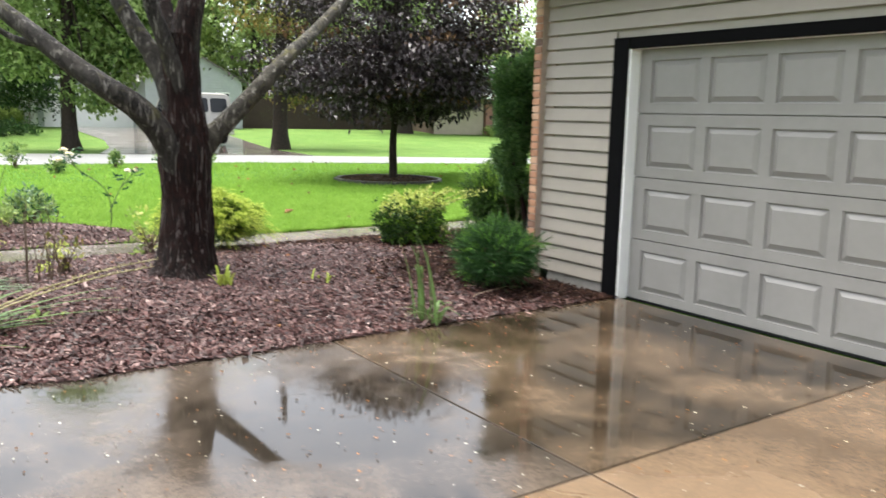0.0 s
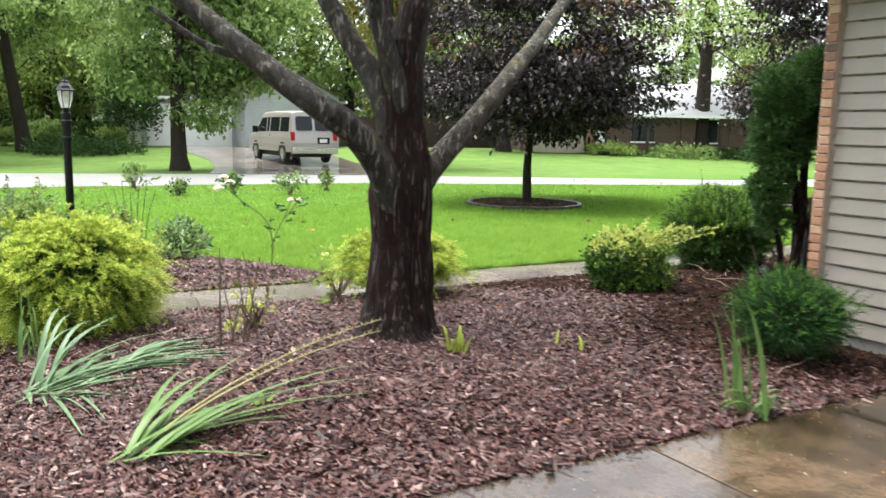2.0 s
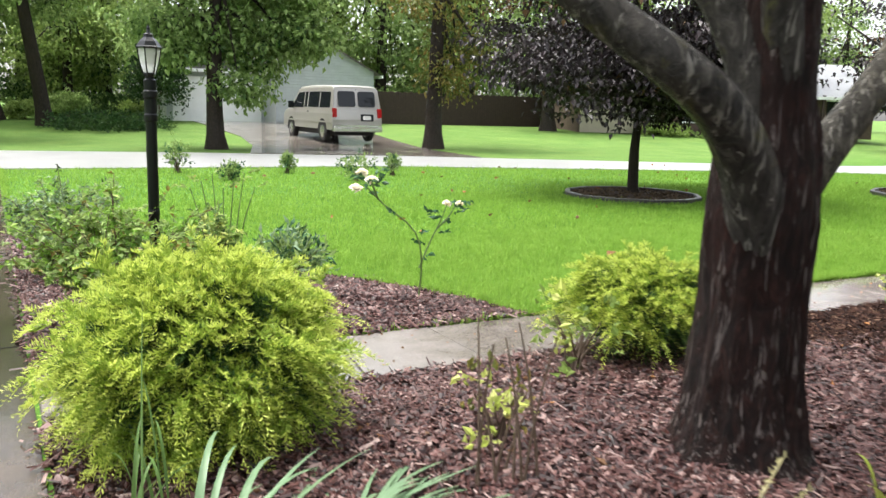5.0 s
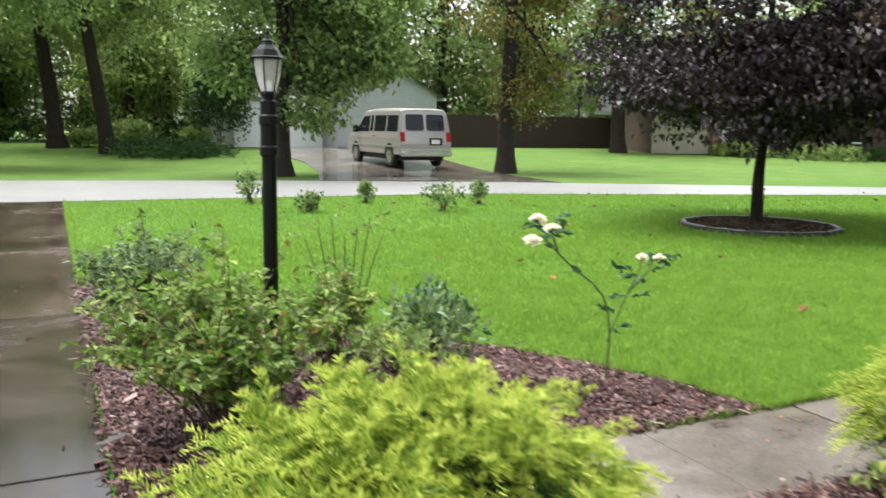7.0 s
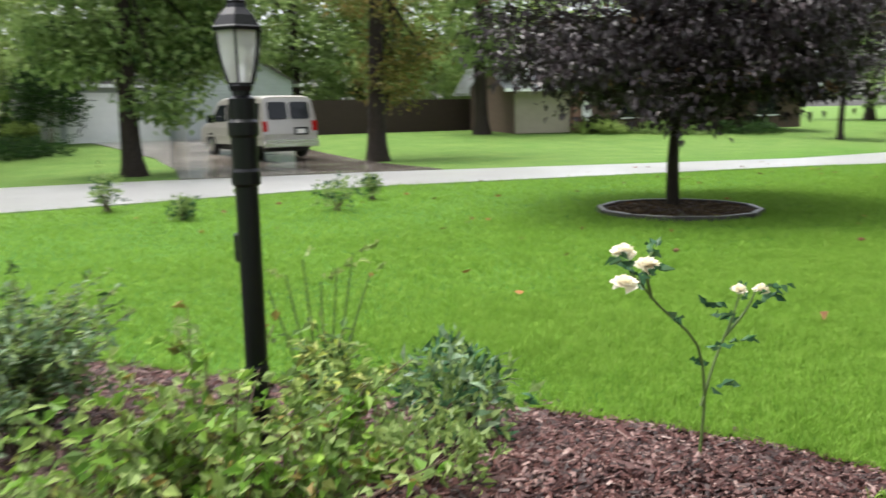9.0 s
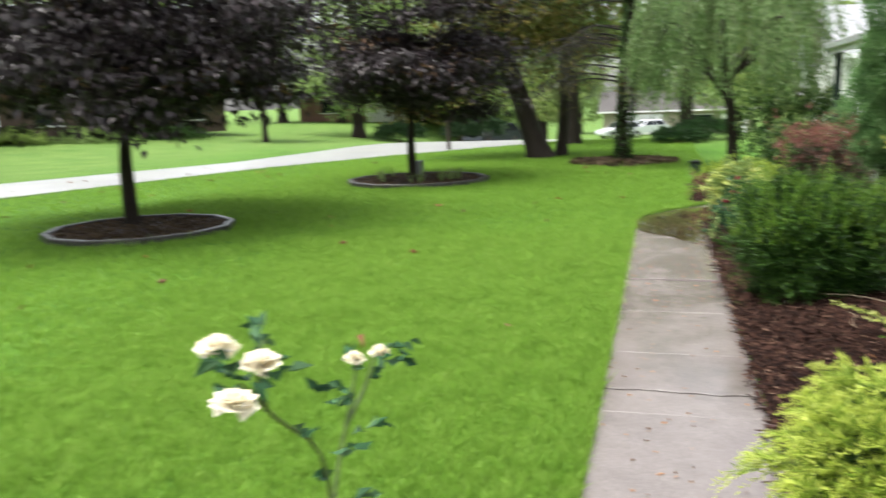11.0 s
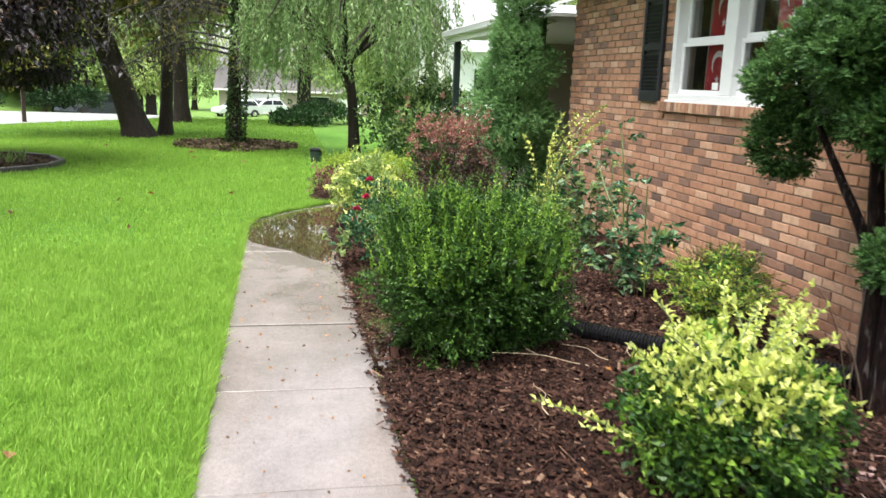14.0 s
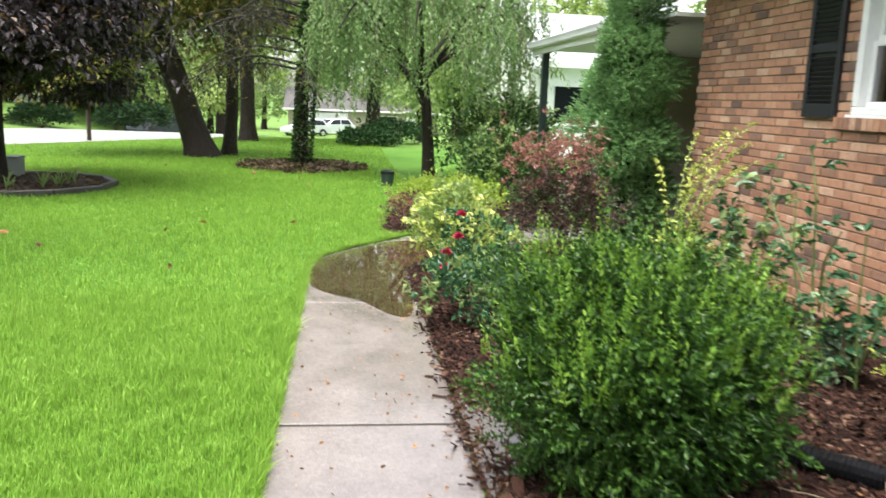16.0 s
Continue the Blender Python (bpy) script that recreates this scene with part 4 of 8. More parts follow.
hanging("curtain", "dim grey-green curtain behind the window", 9.55, 9.8, 1.5, 2.42, WALL_Y - 0.3, M["grey_siding"], 26, "curtain")
tagged(part("card", one_box(9.16, 9.26, WALL_Y - 0.075, WALL_Y - 0.065, 1.575, 1.635, 0.004), M["cloth"]), "small white and blue card leaning on the glass", "card")

# downspout by the corner
spout = thing("downspout", "white downspout ending in black corrugated drain hose", "downspout")
part("pipe", box(bmesh.new(), 5.86, 5.94, WALL_Y + 0.004, WALL_Y + 0.07, 0.78, 2.74, 0.008), M["white"], spout)
hose_line = smooth_path([(5.90, 6.12, 0.84), (5.92, 6.16, 0.55), (5.98, 6.24, 0.25), (6.15, 6.38, 0.17), (6.42, 6.55, 0.155), (6.75, 6.85, 0.15), (6.99, 7.3, 0.15), (7.25, 7.6, 0.15), (7.54, 7.87, 0.15), (7.75, 8.1, 0.14)], 900)
rad = 0.05 + 0.006 * np.sin(np.arange(900) * 2 * np.pi / 5.0)
V, F = tube(hose_line, rad, 12)
part("hose", fast_mesh("hose", V, F, M["pipe"], False), None, spout, "black corrugated drain hose")

# porch
porch = thing("porch", "open front porch with white gutter and dark posts", "porch")
part("slab", one_box(12.4, 18.6, 3.2, 6.2, -0.1, 0.12, 0.01), M["walk"], porch)
part("back_wall", one_box(12.4, 18.6, 3.0, 3.18, 0.0, 2.5), M["beige_wall"], porch)
part("end_wall", one_box(18.4, 18.55, 3.18, 5.15, 0.12, 2.36), M["beige_wall"], porch)
part("ceiling_board", one_box(12.4, 18.55, 3.2, 6.35, 2.36, 2.40), M["white"], porch)
part("gutter", box(one_box(12.86, 18.6, 6.35, 6.46, 2.37, 2.49, 0.02), 12.86, 18.6, 6.33, 6.37, 2.28, 2.42, 0.004), M["white"], porch, "white eave gutter")
bm = bmesh.new()
v = [bm.verts.new(p) for p in ((12.86, 6.5, 2.47), (18.75, 6.5, 2.47), (18.75, 0, 4.3), (12.86, 0, 4.3))]
bm.faces.new(v)
bmesh.ops.solidify(bm, geom=list(bm.faces), thickness=0.05)
part("roof", bm, M["roof_pale"], porch)
for x in (13.1, 18.1):
    part("post", one_box(x - 0.055, x + 0.055, 6.2, 6.31, 0.1, 2.37, 0.008), M["post_green"], porch, "dark green square post")


# ---- the bare-limbed tree in the bed ----
def limb(parent, name, pts, r0, r1, mat, sides=12, n=16, rough=0.12, seed=0, power=1.0):
    P = smooth_path(pts, n)
    t = np.linspace(0, 1, n) ** power
    V, F = tube(P, r0 + (r1 - r0) * t, sides, rough, seed)
    return part(name, fast_mesh(name, V, F, mat, True), None, parent)


TX, TY = 2.83, 7.2
yard_tree = thing("yard_tree", "dark wet-barked tree with forked grey limbs in mulch", "tree")
n_ring = 46
zs = np.concatenate([np.linspace(-0.05, 0.3, 9), np.linspace(0.36, 2.15, n_ring - 9)])
rad = np.interp(zs, [-0.05, 0.05, 0.15, 0.35, 0.8, 1.1, 1.35, 1.6, 2.15], [0.44, 0.36, 0.285, 0.238, 0.213, 0.225, 0.20, 0.155, 0.14])
P = np.column_stack([TX + 0.03 * np.sin(zs * 1.6), TY + 0.02 * np.sin(zs * 2.1), zs])
V, F = tube(P, rad, 64, 0.10, 3)
# bark plates: vertical furrows cut into the trunk
ang = np.tile(np.arange(64) * 2 * np.pi / 64, n_ring)
zz = np.repeat(zs, 64)
ctr = np.repeat(P, 64, 0)
fur = np.array([0.6 * noise.noise((math.cos(a) * 3.5, math.sin(a) * 3.5, z * 1.4)) + 0.6 * noise.noise((math.cos(a) * 8, math.sin(a) * 8, z * 3.2)) + 0.35 * noise.noise((math.cos(a) * 16, math.sin(a) * 16, z * 9.0)) for a, z in zip(ang, zz)])
d = V - ctr
flare = 0.35 * np.clip(0.25 - zz, 0, 1) * np.sin(5 * ang + 0.7)
V = ctr + d * (1 + 0.12 * fur + flare)[:, None]
part("trunk", fast_mesh("trunk", V, F, M["bark"], True), None, yard_tree, "furrowed red-brown wet bark")
limb(yard_tree, "limb", [(2.80, 7.17, 0.98), (2.66, 7.12, 1.28), (2.45, 7.08, 1.52), (2.2, 7.1, 1.69), (1.98, 7.24, 1.87), (1.74, 7.42, 2.1), (1.4, 7.65, 2.42), (0.85, 8.0, 3.0), (0.3, 8.4, 3.9)], 0.135, 0.05, M["limb"], 18, 34, 0.12, 1, 0.7)
limb(yard_tree, "limb", [(2.88, 7.2, 1.0), (3.05, 7.2, 1.24), (3.2, 7.2, 1.40), (3.4, 7.19, 1.6), (3.62, 7.2, 1.82), (3.9, 7.32, 2.06), (4.3, 7.58, 2.33), (4.95, 8.0, 2.85), (5.6, 8.2, 3.6), (6.0, 8.3, 4.4)], 0.12, 0.04, M["limb_pale"], 18, 34, 0.12, 2, 0.6)
limb(yard_tree, "limb", [(2.82, 7.2, 1.15), (2.75, 7.22, 1.65), (2.66, 7.32, 1.95), (2.5, 7.44, 2.25), (2.3, 7.55, 2.7), (1.9, 7.6, 3.7)], 0.115, 0.05, M["limb"], 16, 24, 0.12, 3, 0.7)
limb(yard_tree, "limb", [(2.83, 7.19, 1.2), (2.80, 7.13, 1.7), (2.68, 7.08, 2.08), (2.56, 7.05, 2.4), (2.3, 6.9, 3.4)], 0.10, 0.05, M["limb"], 16, 20, 0.12, 4, 0.7)
limb(yard_tree, "limb", [(2.84, 7.2, 1.85), (2.88, 7.16, 2.2), (2.95, 7.14, 2.6), (3.05, 7.3, 3.5), (3.1, 7.4, 4.6)], 0.14, 0.06, M["bark"], 18, 20, 0.12, 5)
limb(yard_tree, "limb", [(2.83, 7.2, 1.4), (2.80, 7.28, 2.05), (2.78, 7.42, 2.45), (2.7, 7.7, 3.4)], 0.09, 0.045, M["bark"], 14, 18, 0.12, 6)
limb(yard_tree, "limb", [(2.18, 7.1, 1.68), (2.06, 7.2, 1.86), (1.88, 7.34, 1.98), (1.62, 7.55, 2.06), (1.3, 7.75, 2.3)], 0.045, 0.018, M["limb"], 10, 16, 0.1, 7)
# Unseen crown, added overhead to cast shade and reflect in the wet drive
rng = np.random.default_rng(21)
V, F, _ = crown(rng, [(2.0, 8.0, 6.4, 2.0, 1.8, 1.2), (4.0, 7.4, 6.6, 2.0, 1.8, 1.3), (2.9, 7.2, 7.6, 2.2, 2.0, 1.4)], 6500, 0.11)
part("crown", fast_mesh("crown", V, F, M["leaf_green"]), None, yard_tree)


# ---- purple maples in edged rings ----
def maple(at, blobs, n_leaf, seed, trunk_r, h_fork, size=0.135):
    r = np.random.default_rng(seed)
    t = thing("purple_maple", "dark purple-leaved maple with low spreading crown", "tree", (*at, float(ground_z(*at))), group="purple maples on the lawn")
    V, F = tube(smooth_path([(0, 0, -0.05), (-0.02, 0.01, h_fork * 0.5), (0.02, 0, h_fork), (0.05, 0.05, h_fork + 2.4)], 16), np.interp(np.linspace(0, 1, 16), [0, 0.06, 1], [trunk_r * 1.5, trunk_r, trunk_r * 0.45]), 14, 0.1, seed)
    part("trunk", fast_mesh("trunk", V, F, M["bark_far"], True), None, t)
    for k in range(9):
        a, e = k * 2.4, r.uniform(0.25, 0.7)
        L = r.uniform(1.6, 2.6)
        limb(t, "limb", [(0, 0, h_fork - 0.2 + 0.14 * k), (0.5 * L * math.cos(a), 0.5 * L * math.sin(a), h_fork + 0.14 * k + 0.35 * L * e), (L * math.cos(a), L * math.sin(a), h_fork + 0.14 * k + L * e)], trunk_r * 0.45, 0.015, M["bark_far"], 7, 8, 0.1, k)
    V, F, _ = crown(r, blobs, n_leaf, size, 0.3, 0.35, 0.3, 44, 0.85, 0.2, 0.12, 1.1)
    idx = np.repeat((r.random(len(F) // 44 + 1) < 0.06).astype(int), 44)[:len(F)]
    part("crown", fast_mesh("crown", V, F, [M["leaf_purple"], M["leaf_bronze"]], False, idx), None, t, "purple-black leaves with grey sheen")
    return t


maple((10.8, 16.78), [(0, 0, 3.7, 3.0, 3.0, 1.7), (-1.2, 0.4, 2.6, 1.9, 1.7, 1.0), (1.3, -0.3, 2.6, 1.8, 1.9, 1.0), (0.3, -1.4, 2.5, 1.7, 1.5, 0.95), (-0.2, 1.4, 2.7, 1.8, 1.5, 1.0), (-0.9, -1.0, 1.75, 1.1, 1.0, 0.55), (1.6, 0.9, 1.9, 1.0, 1.0, 0.6), (-1.7, -0.2, 1.55, 0.7, 0.6, 0.5), (0, 0, 4.9, 1.6, 1.6, 0.8)], 130000, 31, 0.105, 1.7, 0.12)
maple((17.1, 14.5), [(0.1, -0.1, 3.6, 2.0, 2.0, 1.9), (-0.6, 0.1, 2.4, 1.3, 1.3, 0.8), (1.0, -0.4, 2.4, 1.6, 1.6, 0.8), (0, 0, 5.2, 1.6, 1.6, 1.3), (0.3, 0.7, 2.3, 1.2, 1.1, 0.7), (0.9, -1.0, 1.75, 0.9, 0.9, 0.45), (-0.3, -0.6, 1.8, 1.0, 1.0, 0.4), (1.5, 0.2, 1.7, 0.8, 0.8, 0.4)], 84000, 32, 0.09, 1.6, 0.115)


def ring(cx, cy, r, sides, turn, label):
    e = thing("tree_ring", label, "edging", (cx, cy, 0), group="edged rings round the maples")
    for k in range(sides):
        a0, a1 = turn + 2 * math.pi * k / sides, turn + 2 * math.pi * (k + 1) / sides
        p, q = Vector((r * math.cos(a0), r * math.sin(a0), 0)), Vector((r * math.cos(a1), r * math.sin(a1), 0))
        L = (q - p).length
        m = Matrix.Translation((p + q) / 2) @ Matrix.Rotation(math.atan2(q.y - p.y, q.x - p.x), 4, "Z")
        part("edging_block", box(bmesh.new(), -L / 2 + 0.004, L / 2 - 0.004, -0.045, 0.045, -0.08, 0.075, 0.012, m), M["edging"], e)
    part("soil", prism([(0.97 * r * math.cos(a), 0.97 * r * math.sin(a)) for a in np.linspace(0, 2 * math.pi, 20, endpoint=False)], -0.03, 0.035), M["mulch"], e)


def ring_litter(cx, cy, r, seed):
    q = np.random.default_rng(seed)
    n = 1300
    a, d = q.uniform(0, 2 * np.pi, n), r * 0.93 * q.random(n) ** 0.5
    pos = np.column_stack([cx + d * np.cos(a), cy + d * np.sin(a), 0.036 + q.uniform(0, 0.02, n)])
    V, F = leaves(pos, np.column_stack([np.cos(a * 9), np.sin(a * 9), q.normal(0.1, 0.25, n)]), q.uniform(0.04, 0.1, n), 0.04, q)
    tagged(new("leaf_litter", fast_mesh("leaf_litter", V, F, M["litter"])), "brown leaf litter inside the tree ring", "leaf litter", kind="stuff")


ring_litter(10.42, 16.38, 1.18, 58)
ring_litter(17.2, 14.42, 1.4, 59)
ring(10.42, 16.38, 1.22, 12, 0.1, "dark wet low edging ring round purple maple")
ring(17.2, 14.42, 1.45, 12, 0.2, "low timber edging ring with ferns round maple")


# ---- other trees ----
def tree(at, height, trunk_r, blobs, n_leaf, leaf_mat, seed, label, lean=(0, 0), size=0.2, fork=0.45, group="", droop=0.5, per=18, spread=0.42, bark_mat="bark_far", gap=-0.04):
    r = np.random.default_rng(seed)
    z = float(ground_z(*at))
    t = thing("tree", label, "tree", (*at, z), group=group)
    n = 18
    s = np.linspace(0, 1, n)
    P = np.column_stack([lean[0] * s + 0.05 * np.sin(s * 9 + seed), lean[1] * s + 0.05 * np.cos(s * 7 + seed), -0.1 + height * 0.8 * s])
    V, F = tube(P, trunk_r * np.interp(s, [0, 0.03, 0.08, 1], [1.55, 1.2, 1.0, 0.35]), 14, 0.12, seed)
    part("trunk", fast_mesh("trunk", V, F, M[bark_mat], True), None, t)
    for k in range(7):
        b = blobs[k % len(blobs)]
        z0 = height * (fork + 0.07 * k) * 0.8
        i = int(np.clip(z0 / (height * 0.8) * (n - 1), 0, n - 1))
        q = np.array(b[:3]) + r.normal(size=3) * 0.3 * np.array(b[3:])
        p = P[i]
        limb(t, "limb", [tuple(p), tuple(p * 0.6 + q * 0.4 + np.array([0, 0, 0.25])), tuple(q)], trunk_r * 0.42, 0.02, M[bark_mat], 7, 9, 0.1, k)
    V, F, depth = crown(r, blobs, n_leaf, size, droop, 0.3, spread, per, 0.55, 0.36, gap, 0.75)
    # Inner leaves take deep green: the shade inside the crown, put into colour
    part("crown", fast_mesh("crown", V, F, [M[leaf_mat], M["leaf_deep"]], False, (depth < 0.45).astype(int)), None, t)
    return t


G = "tall trees across the road"
tree((6.5, 31.7), 12, 0.27, [(-1.3, 0.6, 4.0, 1.2, 1.2, 0.8), (1.3, 0.1, 3.1, 1.0, 1.0, 0.8), (2.0, 0.1, 4.2, 1.1, 1.1, 0.8), (0.75, -0.5, 2.2, 0.55, 0.5, 0.8), (0.2, 0.7, 3.4, 0.9, 0.8, 0.7), (1.2, 0.3, 5.2, 1.6, 1.5, 1.0), (-1.6, 0, 5.9, 1.7, 1.6, 1.0), (1.9, 0.3, 6.5, 1.6, 1.5, 1.0), (2.9, -0.2, 5.0, 1.1, 1.0, 0.7), (-2.4, 0, 4.6, 1.0, 1.0, 0.7), (2.7, -0.3, 3.7, 1.0, 0.9, 0.7), (3.3, 0, 6.0, 1.4, 1.2, 1.0), (-1.2, 0.2, 3.0, 0.7, 0.7, 0.5), (0, 0, 7.6, 2.4, 2.2, 1.4)], 52000, "leaf_green", 41, "green street tree with low hanging leafy branches", size=0.2, group=G, gap=-0.06)
tree((14.6, 31.9), 15, 0.3, [(0.6, 0, 2.6, 0.9, 0.8, 1.0), (1.2, 0, 4.0, 1.2, 1, 1.2), (-0.4, 0, 6.5, 2.4, 2.2, 1.8), (1.6, 0.3, 7.5, 2.4, 2.2, 1.8)], 18000, "leaf_olive", 42, "tall trunk with thin yellowing side shoots", size=0.17, group=G)
tree((-2.0, 37.5), 16, 0.36, [(0, 0, 7.5, 3.2, 3, 2.2), (-2, 0, 6.0, 2.4, 2.2, 1.6), (2.0, 0, 6.2, 2.2, 2.2, 1.6), (0, 0, 9.5, 3.0, 3.0, 2)], 22000, "leaf_green", 43, "tall dark-trunked shade tree", (-0.9, 0), 0.2, 0.45, G)
tree((0.3, 47.5), 17, 0.34, [(0, 0, 8, 3.4, 3.2, 2.6), (-2, 0, 6, 2.4, 2, 1.6), (1.8, 0, 5.6, 2.4, 2.2, 1.6), (0, 0, 10, 3.2, 3.0, 2)], 22000, "leaf_green", 44, "tall dark-trunked shade tree", (-1.2, 0), 0.22, 0.45, G)
tree((2.2, 44.0), 17, 0.3, [(0, 0, 8.5, 3.4, 3.2, 2.6), (1.8, -1, 6.4, 2.4, 2, 1.6), (-1.8, 0, 6.8, 2.2, 2.2, 1.6), (0, 0, 10, 3.0, 3.0, 2)], 22000, "leaf_light", 45, "tall leaning shade tree beside a planted mound", (-1.5, 0), 0.2, 0.45, G)
tree((9.2, 49.5), 13, 0.28, [(0, 0, 5.0, 2.2, 2, 1.6), (1.2, 0, 3.6, 1.6, 1.2, 1.0), (-1.2, 0, 4.0, 1.8, 1.5, 1.1), (0, 0, 8.5, 3, 2.8, 2.4)], 22000, "leaf_green", 46, "dark green tree before the white garage", size=0.2, group=G)
tree((26.0, 40.5), 16, 0.34, [(0, 0, 5.5, 2.6, 2.4, 1.6), (-1.6, 0, 4.2, 1.6, 1.4, 1.0), (1.4, 0, 4.0, 1.6, 1.4, 1.0), (0, 0, 9, 3.4, 3.2, 2.6)], 24000, "leaf_green", 47, "green tree before the beige house end", size=0.2, group=G)
tree((36.7, 36.0), 16, 0.46, [(0, 0, 7.6, 3.6, 3.4, 1.6), (2.4, 0, 6.4, 2.0, 2.0, 1.0), (-2.2, 0, 6.6, 2.0, 1.8, 1.0), (2.6, 0, 4.7, 1.2, 1.0, 0.6), (0, 0, 9.5, 3.2, 3.0, 2.0)], 11000, "leaf_light", 48, "open-crowned tree before the brick ranch house", size=0.2, group=G, gap=0.12)
tree((37.9, 28.4), 9, 0.14, [(0, 0, 3.6, 1.8, 1.7, 1.4), (0.3, 0, 5.6, 1.7, 1.6, 1.5)], 12000, "leaf_purple", 49, "small purple-leaved tree across the road", size=0.17, group=G)

# the trees at the lawn's far end
tree((23.9, 12.75), 9, 0.3, [(0.2, 1.5, 3.4, 1.9, 1.7, 1.3), (0, 0.4, 4.6, 2.0, 2.2, 1.5), (0.5, -0.6, 3.0, 1.2, 1.0, 0.9), (0, 2.4, 2.8, 1.2, 1.1, 0.9), (-0.3, 3.2, 2.0, 1.1, 1.0, 0.7), (-0.6, 2.3, 1.9, 0.8, 0.8, 0.5), (0, 0.5, 6.5, 2.4, 2.4, 1.6)], 32000, "leaf_olive", 51, "leaning thick-trunked tree with olive foliage", (0, 2.6), 0.15)
tree((24.4, 12.3), 8, 0.16, [(0, -0.2, 5.4, 1.9, 1.8, 1.6), (0.4, -0.6, 3.6, 1.1, 1.1, 0.9)], 10000, "leaf_light", 52, "second slimmer trunk beside the leaning tree", (0, -0.3), 0.14)
tree((30.5, 12.6), 13, 0.22, [(0, 0, 4.8, 2.6, 2.4, 1.6), (0.3, 1.2, 3.6, 1.6, 1.5, 1.0), (0, -1.2, 3.9, 1.6, 1.5, 1.0), (0, 0, 8, 3.2, 3.0, 2.4)], 20000, "leaf_green", 53, "dark green tree behind the leaning trunk", size=0.17)

tree((35.0, 8.6), 12, 0.26, [(0, 0, 4.2, 2.2, 2.0, 1.6), (0, 1.4, 3.0, 1.4, 1.4, 0.9), (0, 0, 7.5, 2.6, 2.6, 2.2)], 16000, "leaf_green", 58, "dark green tree beyond the clipped yews", size=0.17)

# ivy-wrapped conifer with bare drooping boughs
conifer = thing("conifer", "old ivy-wrapped conifer with bare drooping grey boughs", "tree", (21.9, 10.45, 0))
V, F = tube(smooth_path([(0, 0, -0.05), (-0.03, -0.03, 1.5), (-0.05, -0.2, 3.5), (0, -0.35, 7)], 18), np.interp(np.linspace(0, 1, 18), [0, 0.05, 1], [0.22, 0.15, 0.08]), 12, 0.15, 5)
part("trunk", fast_mesh("trunk", V, F, M["bark_far"], True), None, conifer)
rng = np.random.default_rng(55)
h = rng.uniform(0.05, 4.5, 2600)
a = rng.uniform(0, 2 * np.pi, 2600)
pos = np.column_stack([0.17 * np.cos(a) - 0.03, 0.17 * np.sin(a) - 0.06 * h, h])
V, F = leaves(pos, np.column_stack([np.cos(a), np.sin(a), rng.normal(-0.3, 0.4, 2600)]), rng.uniform(0.05, 0.1, 2600), 0.06, rng)
part("ivy", fast_mesh("ivy", V, F, M["leaf_deep"]), None, conifer, "ivy leaves up the trunk")
pieces, lv = [], []
for k in range(40):
    z0, az, L = rng.uniform(1.9, 6.5), rng.uniform(0.3, 2.9) if k % 3 else rng.uniform(0, 2 * np.pi), rng.uniform(1.5, 3.0)
    dx, dy = math.cos(az), math.sin(az)
    pts = smooth_path([(0, -0.05 * z0, z0), (dx * L * 0.5, dy * L * 0.5, z0 + 0.12), (dx * L, dy * L, z0 - 0.45)], 9)
    pieces.append(tube(pts, np.linspace(0.03, 0.006, 9), 5))
    for q in pts[2:]:
        for s in range(7):
            e = q + np.array([rng.normal(0, 0.25), rng.normal(0, 0.25), -rng.uniform(0.15, 0.6)])
            pieces.append(tube(np.array([q, (q + e) / 2 + [0, 0, 0.03], e]), [0.007, 0.005, 0.003], 3))
            if rng.random() < 0.18:
                lv.append(q * 0.3 + e * 0.7)
V, F = joined(pieces)
part("branchwork", fast_mesh("branchwork", V, F, M["limb"]), None, conifer, "bare grey boughs with thin hanging twigs")
lv = np.repeat(np.array(lv), 9, 0) + rng.normal(size=(len(lv) * 9, 3)) * 0.12
V, F = leaves(lv, rng.normal(size=lv.shape) + [0, 0, -0.5], 0.09, 0.025, rng)
part("needle_foliage", fast_mesh("needle_foliage", V, F, M["leaf_olive"]), None, conifer)
lit = np.random.default_rng(56)
a, r_ = lit.uniform(0, 2 * np.pi, 2500), 1.5 * lit.random(2500) ** 0.6
pos = np.column_stack([21.6 + r_ * np.cos(a), 10.4 + r_ * np.sin(a) * 0.9, 0.02 + lit.uniform(0, 0.06, 2500)])
V, F = leaves(pos, np.column_stack([np.cos(a * 7), np.sin(a * 7), lit.normal(0.1, 0.3, 2500)]), lit.uniform(0.06, 0.12, 2500), 0.05, lit)
tagged(new("leaf_litter", fast_mesh("leaf_litter", V, F, M["litter"])), "brown leaf litter under the conifer", "leaf litter", kind="stuff")

# weeping tree
weep = thing("weeping_tree", "weeping tree with long hanging light green strands", "tree", (20.0, 7.95, 0))
V, F = tube(smooth_path([(0, 0, -0.05), (0.05, 0.02, 0.6), (-0.05, 0.1, 1.4), (0.1, 0.25, 2.6)], 14), np.interp(np.linspace(0, 1, 14), [0, 0.1, 1], [0.17, 0.13, 0.07]), 12, 0.12, 9)
part("trunk", fast_mesh("trunk", V, F, M["bark_far"], True), None, weep)
rng = np.random.default_rng(57)
for k in range(9):
    a = k * 0.7 + 0.2
    limb(weep, "limb", [(0, 0.15, 1.3 + 0.1 * k), (0.7 * math.cos(a), 0.15 + 0.9 * math.sin(a), 2.6), (1.2 * math.cos(a), 0.15 + 1.6 * math.sin(a), 3.1), (1.5 * math.cos(a), 0.15 + 2.1 * math.sin(a), 2.6)], 0.05, 0.012, M["bark_far"], 7, 12, 0.1, k)
strand_pos, strand_al, tw = [], [], []
